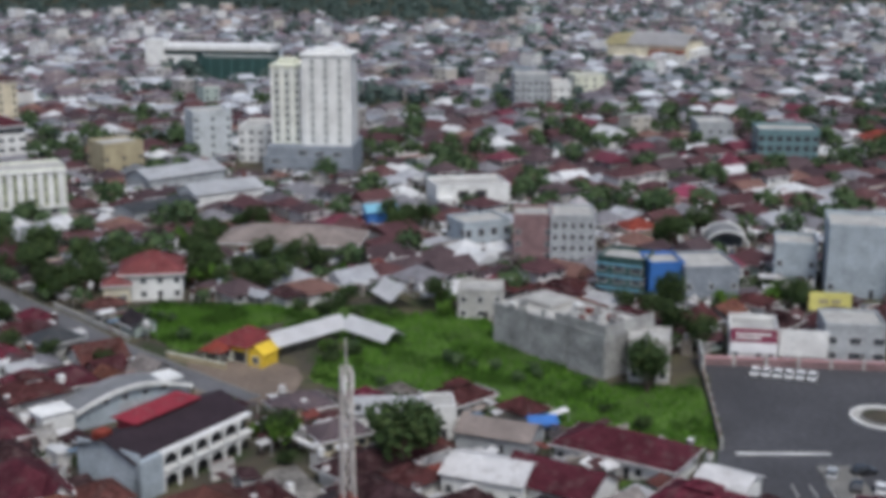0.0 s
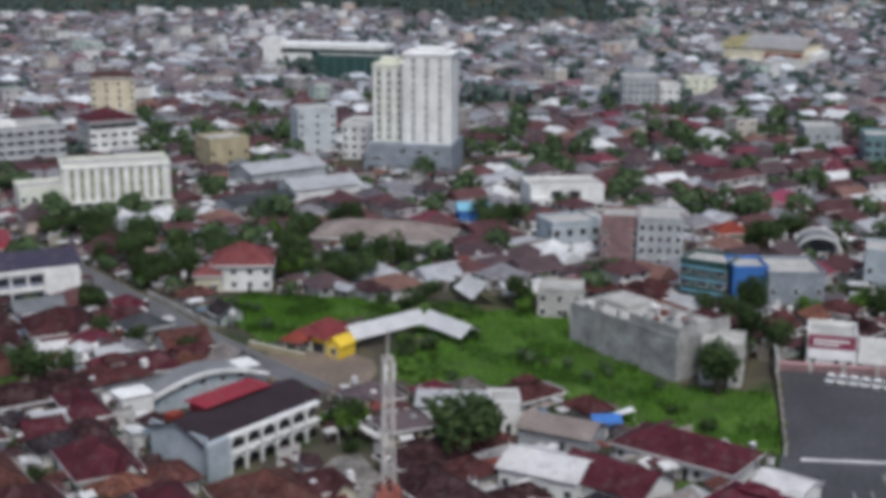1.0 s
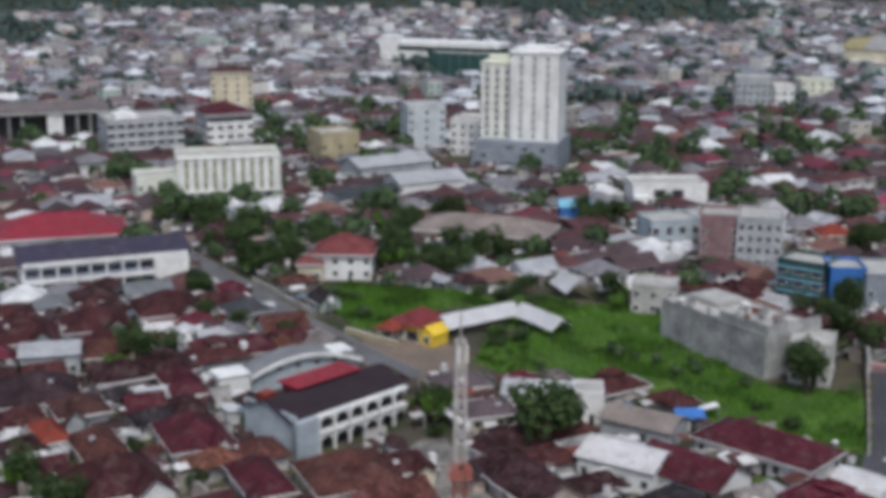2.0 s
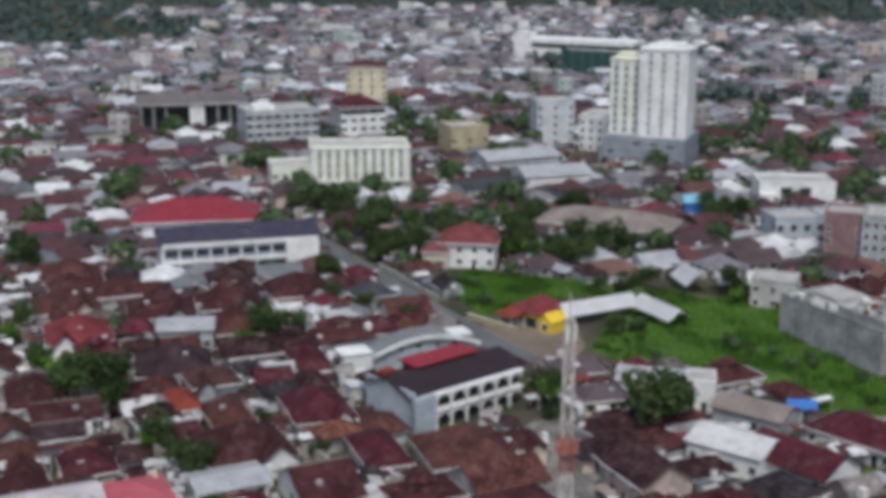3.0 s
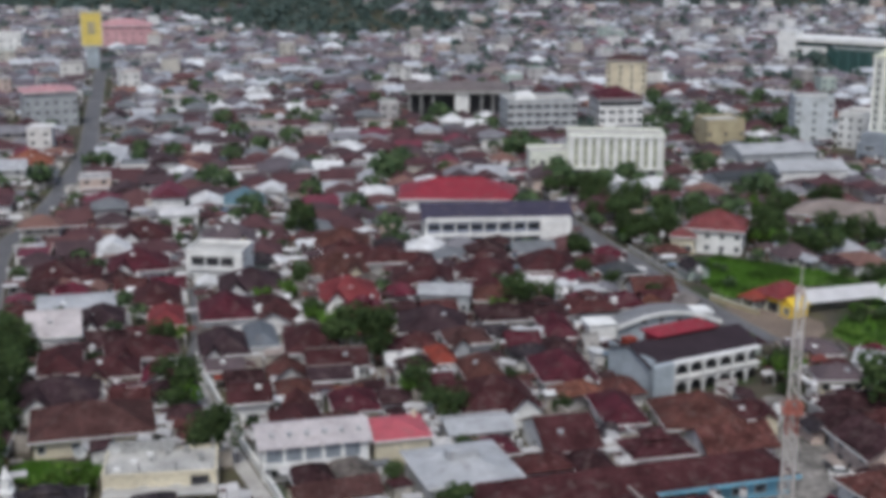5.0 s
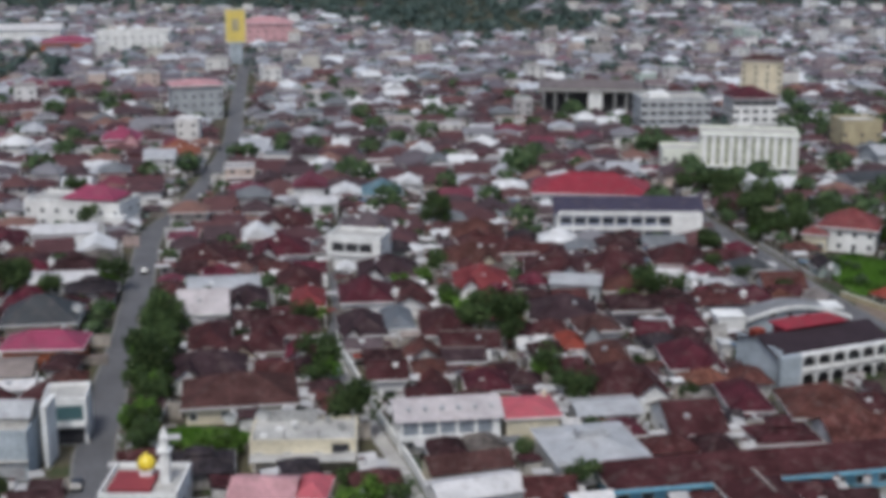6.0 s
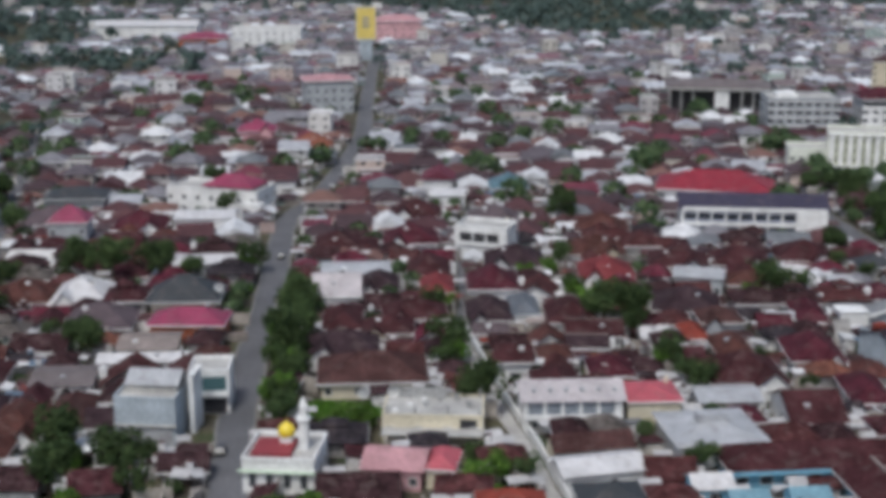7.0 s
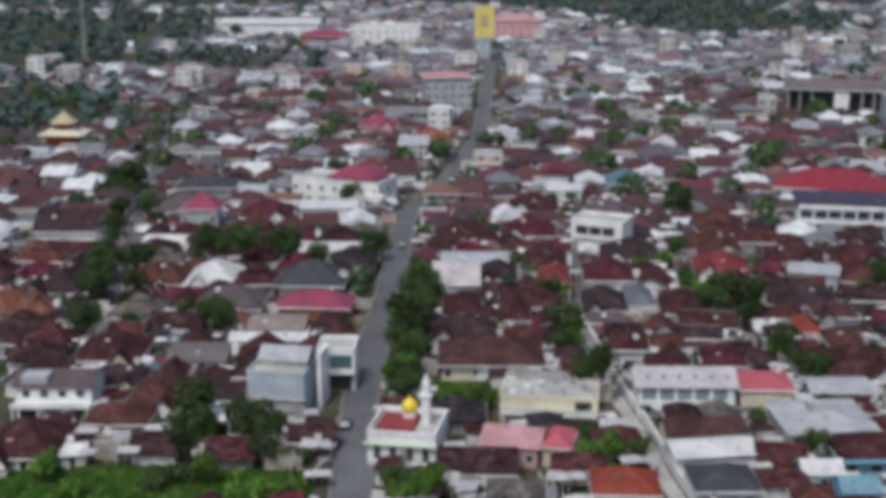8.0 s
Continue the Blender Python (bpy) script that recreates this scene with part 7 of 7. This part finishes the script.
def place_house(m):
    i = house_rng.randrange(24)
    if i % 8 == 4 and not free(m.translation.xy, 15.0, False):
        i += 1
    for k, ob in HOUSES:
        if k == i:
            return copy_thing(ob, m)
    ob = make_house(i)
    HOUSES.append((i, ob))
    return ob


GRID = radians(43)
far_verts, far_faces, far_mats = [], [], []
HOUSE_SPOTS = {}


def far_house(x, y, a, w, d, h, rise, hip, rich):
    """Walls and roof of a distant house, joined to the rest of the town; rich: with windows, eaves and a canopy."""
    z = height(x, y)
    c, s = math.cos(a), math.sin(a)
    # the farthest houses take the roof palette that has haze in its colour
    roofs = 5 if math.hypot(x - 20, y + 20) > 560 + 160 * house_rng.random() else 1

    def at(u, v, zz):
        far_verts.append((x + u * c - v * s, y + u * s + v * c, z + zz))
        return len(far_verts) - 1

    def face(ids, mat):
        far_faces.append(ids)
        far_mats.append(mat)

    def slab(u0, u1, v0, v1, z0, z1, mat):
        q = [at(u, v, zz) for zz in (z0, z1) for u, v in ((u0, v0), (u1, v0), (u1, v1), (u0, v1))]
        for f in ((4, 5, 6, 7), (0, 1, 5, 4), (1, 2, 6, 5), (2, 3, 7, 6), (3, 0, 4, 7)):
            face([q[k] for k in f], mat)
    W, D = w / 2, d / 2
    lo = [at(sx * W, sy * D, 0) for sx, sy in ((-1, -1), (1, -1), (1, 1), (-1, 1))]
    up = [at(sx * W, sy * D, h) for sx, sy in ((-1, -1), (1, -1), (1, 1), (-1, 1))]
    for k in range(4):
        face((lo[k], lo[(k + 1) % 4], up[(k + 1) % 4], up[k]), 0)
    for sgn in (-1, 1):
        for u in (-0.28, 0.28):
            for zz in ((1.6,) if h < 5 else (1.6, 4.6) if h < 8 else (1.8, 5.0, 8.2)):
                slab(u * w - 0.7, u * w + 0.7, *((-D - 0.05, -D) if sgn < 0 else (D, D + 0.05)), zz - 0.6, zz + 0.6, 2)
    if rise < 0.3:
        slab(-W - 0.1, W + 0.1, -D - 0.1, -D + 0.15, h, h + 0.7, 0)
        slab(-W - 0.1, W + 0.1, D - 0.15, D + 0.1, h, h + 0.7, 0)
        slab(-W + 0.01, W - 0.01, -D + 0.16, D - 0.16, h - 0.2, h + 0.02, roofs)
        return
    o = 0.85
    q = [at(sx * (W + o), sy * (D + o), h - 0.15) for sx, sy in ((-1, -1), (1, -1), (1, 1), (-1, 1))]
    r = max(W - D, 0.4) if hip else W + o
    a0, a1 = at(-r, 0, h + rise), at(r, 0, h + rise)
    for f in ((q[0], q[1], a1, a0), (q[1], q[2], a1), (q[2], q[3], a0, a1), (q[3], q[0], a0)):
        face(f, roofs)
    if rich:
        slab(-W - o, W + o, -D - o - 0.06, -D - o - 0.005, h - 0.3, h - 0.02, 3)
        if rich > 1:
            u0 = house_rng.uniform(-W, 0)
            slab(u0, u0 + house_rng.uniform(3, 5.5), -D - 3.0, -D - o - 0.1, 2.3, 2.42, 4)


def make_shed(i):
    """A small outbuilding with a sloping sheet or tile roof."""
    rng = random.Random(700 + i)
    w, d, h = rng.uniform(2.6, 5.0), rng.uniform(2.4, 3.8), rng.uniform(2.1, 2.7)
    s = new("shed")
    tagged(s, "small plastered outbuilding with a sloping roof beside houses", "shed", "sheds of the town")
    part("wall", boxes((-w / 2, w / 2, -d / 2, d / 2, 0, h), (-w / 2, w / 2, d / 2 - 0.15, d / 2, h + 0.002, h + 0.5)), house_wall, s)
    bm = bmesh.new()
    v = box(bm, -w / 2 - 0.4, w / 2 + 0.4, -d / 2 - 0.5, d / 2 + 0.3, h, h + 0.1)
    for k in (2, 3, 6, 7):
        v[k].co.z += 0.6
    part("roof", bm, metal_roof if i % 3 == 0 else tile_roof, s)
    part("door", boxes((-0.4, 0.4, -d / 2 - 0.04, -d / 2, 0, 1.9)), dark_metal_and_shade, s)
    return s


def make_cottage(i):
    """A small dwelling squeezed between larger ones."""
    rng = random.Random(900 + i)
    w, d, h = rng.uniform(5.2, 7.6), rng.uniform(4.8, 6.6), rng.uniform(2.3, 2.9)
    c = new("cottage")
    hip = i % 3 != 1
    tagged(c, f"small plastered cottage with a {'hipped' if hip else 'gabled'} tile roof between houses", "house", "cottages of the town")
    rise = 0.3 * min(w, d) + 0.3
    part("wall", boxes((-w / 2, w / 2, -d / 2, d / 2, 0, h)) if hip else gable_wall(w, d, h, rise), house_wall, c)
    part("roof", hip_roof(w, d, h + 0.16, rise, 0.8) if hip else gable_roof(w, d, h, rise, 0.7), tile_roof, c)
    if i % 2:
        zz = h if hip else h - rise * 0.7 / (d / 2)
        part("fascia", boxes((-w / 2 - 0.8, w / 2 + 0.8, -d / 2 - 0.87, -d / 2 - 0.81, zz - 0.1, zz + 0.22)), white_paint, c)
    add_window(c, w * 0.3, -d / 2, 1.4, 0, 1.2, 1.1, False)
    return c


def cottages():
    """Small dwellings wherever the rows of houses leave room."""
    bank, made = {}, 0
    for _ in range(14000):
        a, d = radians(house_rng.uniform(-22, 66)), math.sqrt(house_rng.uniform(142 ** 2, 330 ** 2))
        x, y = 20 - math.sin(a) * d, -20 + math.cos(a) * d
        if not clear_of_houses(x, y, 2.1) or not free((x, y), 3.0):
            continue
        if any(inside((x, y), p) for p in (FIELD_A, FIELD_B, FIELD_C, CLEAR, CLEAR_EAST)) or off_line((x, y), STREAM) < 3.6:
            continue
        if any(abs(x - tx) + abs(y - ty) < 3.6 for tx, ty in TREES_AT):
            continue
        turn = GRID + radians(house_rng.gauss(0, 5) + house_rng.choice((0, 0, 90, 180, -90)))
        HOUSE_SPOTS.setdefault((int(x // 12), int(y // 12)), []).append((x, y, turn, 3.5, 3.1))
        i = house_rng.randrange(9)
        m = pose(x, y, 0, 0, 0, math.degrees(turn))
        if i in bank:
            copy_thing(bank[i], m)
        else:
            bank[i] = make_cottage(i)
            bank[i].matrix_basis = m
        made += 1
        if made > 130:
            break


def clear_of_houses(x, y, gap):
    gx, gy = int(x // 12), int(y // 12)
    for i in (-1, 0, 1):
        for j in (-1, 0, 1):
            for hx, hy, a, hw, hd in HOUSE_SPOTS.get((gx + i, gy + j), ()):
                dx, dy = x - hx, y - hy
                u, v = dx * math.cos(a) + dy * math.sin(a), -dx * math.sin(a) + dy * math.cos(a)
                if abs(u) < hw + gap and abs(v) < hd + gap:
                    return False
    return True


def sheds():
    """Fill the gaps between houses: outbuildings and garden bushes."""
    bank, made, bushes = {}, 0, 0
    for _ in range(9000):
        a, d = radians(house_rng.uniform(-24, 68)), math.sqrt(house_rng.uniform(145 ** 2, 520 ** 2))
        x, y = 20 - math.sin(a) * d, -20 + math.cos(a) * d
        if not clear_of_houses(x, y, 1.2) or not free((x, y), 1.8):
            continue
        if any(inside((x, y), p) for p in (FIELD_A, FIELD_B, FIELD_C, CLEAR, CLEAR_EAST)) or off_line((x, y), STREAM) < 2.5 or wooded(x, y) > 0.45:
            continue
        if any(abs(x - tx) + abs(y - ty) < 2.5 for tx, ty in TREES_AT):
            continue
        turn = GRID + radians(house_rng.gauss(0, 8) + house_rng.choice((0, 90, 180, -90)))
        green = house_rng.random() < 0.36
        HOUSE_SPOTS.setdefault((int(x // 12), int(y // 12)), []).append((x, y, turn, 2.0, 1.6))
        if green:
            if d < 250 and bushes < 70:
                tree(x, y, house_rng.choice(("bush", "shrub", "shrub", "round")), house_rng.uniform(0.6, 1.1))
                bushes += 1
            else:
                JOINED_TREES.append((x, y, house_rng.uniform(0.4, 0.75)))
        elif d < 280 and made < 75:
            i = house_rng.randrange(10)
            m = pose(x, y, 0, 0, 0, math.degrees(turn))
            if i in bank:
                copy_thing(bank[i], m)
            else:
                bank[i] = make_shed(i)
                bank[i].matrix_basis = m
            made += 1
        else:
            far_house(x, y, turn, house_rng.uniform(3.0, 5.6), house_rng.uniform(2.8, 4.6), 2.4, 1.0, house_rng.random() < 0.5, 0)


def yard_piece(kind, i):
    """One small thing of the yards at the origin: an awning, a water tank, a yard wall or a crate."""
    rng = random.Random(1300 + i)
    bm = bmesh.new()
    if kind == "awning":
        w, d, z, tilt = rng.uniform(1.0, 2.4), rng.uniform(0.6, 1.2), rng.uniform(2.2, 3.1), rng.uniform(0.1, 0.28)
        for v in box(bm, -w, w, -d, d, z, z + 0.08):
            v.co.z += tilt * v.co.y
        for sx in (-0.9, 0.9):
            box(bm, sx * w - 0.05, sx * w + 0.05, -d + 0.05, -d + 0.15, 0, z - tilt * d)
    elif kind == "water_tank":
        for sx in (-0.45, 0.45):
            for sy in (-0.45, 0.45):
                box(bm, sx - 0.06, sx + 0.06, sy - 0.06, sy + 0.06, 0, 2.6)
        beam(bm, (0, 0, 2.6), (0, 0, 3.9), 0.62, 10)
        beam(bm, (0, 0, 3.9), (0, 0, 4.1), 0.62, 10, 0.25)
    elif kind == "yard_wall":
        w, h = rng.uniform(1.4, 3.4), rng.uniform(1.7, 3.2)
        box(bm, -w, w, -0.1, 0.1, 0, h)
        box(bm, -w - 0.05, w + 0.05, -0.16, 0.16, h + 0.002, h + 0.1)
    else:
        w, d = rng.uniform(0.5, 1.1), rng.uniform(0.4, 0.8)
        h = rng.uniform(0.6, 1.6)
        box(bm, -w, w, -d, d, 0, h)
        box(bm, -w * 1.05, w * 1.05, -d * 1.05, d * 1.05, h + 0.002, h + 0.08)
    return bm


YARD_KINDS = {"awning": (0.46, awning_sheet, 190, "sheet-metal awning on thin posts beside a house"), "water_tank": (0.14, awning_sheet, 70, "round water tank on a steel stand"),
              "yard_wall": (0.28, wall_sheet, 100, "short plastered yard wall between houses"), "crate": (0.08, clutter_sheet, 30, "stacked boards and boxes in a yard")}


def clutter():
    """Awnings, tanks, yard walls and boxes crowded into the gaps between houses; the nearest as single things."""
    rng = random.Random(77)
    spots = {k: [] for k in YARD_KINDS}
    made = 0
    for _ in range(30000):
        a, dist = radians(rng.uniform(-24, 68)), math.sqrt(rng.uniform(140 ** 2, 480 ** 2))
        x, y = 20 - math.sin(a) * dist, -20 + math.cos(a) * dist
        kind = rng.choices(list(YARD_KINDS), [v[0] for v in YARD_KINDS.values()])[0]
        if not clear_of_houses(x, y, -0.1 if kind != "awning" else -0.5) or not free((x, y), 0.5) or any(inside((x, y), p) for p in (FIELD_A, FIELD_B, FIELD_C, CLEAR, CLEAR_EAST)):
            continue
        spots[kind].append((dist, x, y, GRID + radians(rng.gauss(0, 7) + rng.choice((0, 0, 90))), rng.randrange(8)))
        made += 1
        if made > 3800:
            break
    for kind, (_, mat, single, label) in YARD_KINDS.items():
        bank, verts, faces = {}, [], []
        for i in range(8):
            bm = yard_piece(kind, i)
            bm.normal_update()
            bank[i] = bpy.data.meshes.new(kind)
            bm.to_mesh(bank[i])
            bm.free()
            bank[i].materials.append(mat)
        for n, (_, x, y, turn, i) in enumerate(sorted(spots[kind])):
            m = pose(x, y, 0, 0, 0, math.degrees(turn))
            if n < single:
                ob = new(kind, bank[i])
                ob.matrix_basis = m
                tagged(ob, label, kind.replace("_", " "), kind.replace("_", " ") + "s of the yards")
                continue
            k = len(verts)
            verts += [tuple(m @ v.co) for v in bank[i].vertices]
            faces += [[k + q for q in p.vertices] for p in bank[i].polygons]
        me = bpy.data.meshes.new("yard_" + kind + "s")
        me.from_pydata(verts, [], faces)
        me.materials.append(mat)
        tagged(new("yard_" + kind.replace("yard_", "") + "s", me), label.replace(" a ", " the "), kind.replace("_", " "), kind="stuff")


def town():
    near, mid = 0, 0
    ca, sa = math.cos(GRID), math.sin(GRID)
    v = -700.0
    row = 0
    while v < 1500:
        depth = house_rng.uniform(8.8, 10.6)
        lane = 2.0 if row % 2 else 0.0
        u = -1300.0 + house_rng.uniform(0, 9)
        run = 0
        while u < 1350:
            width = house_rng.uniform(8.6, 12.2)
            run += 1
            gap = 2.8 if run % 8 == 0 else house_rng.uniform(-0.2, 0.5)
            cu, cv = u + width / 2, v + depth / 2
            u += width + gap
            x, y = cu * ca - cv * sa, cu * sa + cv * ca
            wx = 7 * noise.noise(Vector((x * 0.009, y * 0.009, 1.5)))
            wy = 7 * noise.noise(Vector((x * 0.009, y * 0.009, 7.5)))
            x, y = x + wx, y + wy
            dist = math.hypot(x - 20, y + 20)
            if dist < 142 or dist > 1450:
                continue
            az = math.degrees(math.atan2(-(x - 20), y + 20))      # to the left of +y
            if not -26 < az < 70:
                continue
            keep = house_rng.random()
            turn = GRID + radians(house_rng.gauss(0, 4) + house_rng.choice((0, 0, 0, 90, 180, -90)) + 25 * noise.noise(Vector((x * 0.004, y * 0.004, 4))))
            size = house_rng.uniform(0.88, 1.08)
            if dist > 320:
                wd = wooded(x, y)
                if wd > 0.44 + 0.34 * keep or not free((x, y), 4.4):
                    continue
                if any(inside((x, y), p) for p in (FIELD_A, FIELD_B, FIELD_C, CLEAR, CLEAR_EAST)) or (dist < 400 and off_line((x, y), STREAM) < 4.5):
                    continue
                if dist < 480 and any(abs(x - tx) + abs(y - ty) < 4.0 for tx, ty in TREES_AT):
                    continue
                if keep < (0.24 if dist < 620 else 0.19) * (0.5 if x < -150 else 1.0):
                    JOINED_TREES.append((x, y, house_rng.uniform(0.75, 1.45 if dist < 620 else 1.2)))
                    continue
                tall = house_rng.random()
                h = house_rng.uniform(2.5, 3.2) if tall < 0.82 else 5.6 if tall < (0.992 if dist < 560 else 0.97) else house_rng.uniform(8.5, 11)
                if h > 3.5 and not free((x, y), 13.0, False):
                    h = 2.9
                flat = house_rng.random() < 0.07 or h > 8
                far_house(x, y, turn, width * size * 0.9, depth * size * 0.9, h, 0.1 if flat else house_rng.uniform(1.6, 2.9), house_rng.random() < 0.6,
                          2 if house_rng.random() < 0.75 else 1)
                mid += 1
                HOUSE_SPOTS.setdefault((int(x // 12), int(y // 12)), []).append((x, y, turn, width * size * 0.45 + 0.7, depth * size * 0.45 + 0.7))
                continue
            if not free((x, y), 4.4):
                continue
            if any(inside((x, y), p) for p in (FIELD_A, FIELD_B, FIELD_C, CLEAR, CLEAR_EAST)) or off_line((x, y), STREAM) < 4.5:
                continue
            if any(abs(x - tx) + abs(y - ty) < 4.0 for tx, ty in TREES_AT):
                continue
            if keep < 0.08:
                tree(x, y, house_rng.choice(("round", "bright", "shrub", "broad")), house_rng.uniform(0.6, 0.95))
                continue
            m = pose(x, y, 0, 0, 0, math.degrees(turn)) @ Matrix.Scale(size, 4)
            ob = place_house(m)
            ob.matrix_basis = m
            near += 1
            HOUSE_SPOTS.setdefault((int(x // 12), int(y // 12)), []).append((x, y, turn, 5.6, 5.2))
        v += depth + lane
        row += 1
    cottages()
    sheds()
    clutter()
    me = bpy.data.meshes.new("distant_houses")
    me.from_pydata(far_verts, [], far_faces)
    for mt in (far_wall, far_roof, window_glass, white_paint, far_canopy, hazed_roof):
        me.materials.append(mt)
    me.polygons.foreach_set("material_index", far_mats)
    tagged(new("distant_houses", me), "dense distant town of low houses with red and grey roofs, the farthest hazed", "houses", kind="stuff")


town()


# ------------------------------------------------------------------ woods and gardens far out
def woods():
    rng = np.random.default_rng(21)
    pts = []
    while len(pts) < 9500:
        a = math.radians(rng.uniform(-26, 70))
        d = math.sqrt(rng.uniform(0.05, 1)) * 2000
        x, y = 20 - math.sin(a) * d, -20 + math.cos(a) * d
        if d < 470:
            continue
        w = wooded(x, y)
        if w > 0.5 or rng.uniform() < 0.10:
            if free((x, y), 2.0, False):
                pts.append((x, y, rng.uniform(0.8, 1.5) * (1.0 if w > 0.5 else 0.75)))
    clump_trees("distant_woods", pts + [t for t in JOINED_TREES if math.hypot(t[0], t[1]) > 640], 22, hazy_wood_leaves, "distant woods and garden trees, leaves hazed blue-green", rng)
    clump_trees("garden_trees", [t for t in JOINED_TREES if math.hypot(t[0], t[1]) <= 640], 80, town_leaves, "dark green garden trees between the houses", rng)


def clump_trees(name, spots, cards, mat, label, rng):
    verts, faces = [], []
    for x, y, s in spots:
        z = height(x, y)
        r, h = 3.6 * s, 7.0 * s
        for _ in range(cards):
            dv = rng.normal(0, 1, 3)
            dv /= np.linalg.norm(dv)
            if dv[2] < -0.4:
                dv[2] *= -1
            p = np.array((x, y, z + h - r * 0.9)) + dv * np.array((r, r, r * 0.85)) * rng.uniform(0.6, 1.1)
            t1 = np.cross(dv, rng.normal(0, 1, 3))
            t1 /= np.linalg.norm(t1) + 1e-6
            t2 = np.cross(dv, t1)
            q = r * rng.uniform(0.3, 0.55) * (1.0 if cards < 50 else 0.55)
            k = len(verts)
            verts += [tuple(p - t1 * q), tuple(p - t2 * q * 0.8 + dv * q * 0.2), tuple(p + t1 * q), tuple(p + t2 * q * 0.8 - dv * q * 0.2)]
            faces.append((k, k + 1, k + 2, k + 3))
        k = len(verts)
        verts += [(x - 0.3, y, z - 0.2), (x + 0.3, y, z - 0.2), (x, y + 0.3, z + h * 0.7)]
        faces.append((k, k + 1, k + 2))
    me = bpy.data.meshes.new(name)
    me.from_pydata(verts, [], faces)
    me.materials.append(mat)
    tagged(new(name, me), label, "woods", kind="stuff")


woods()
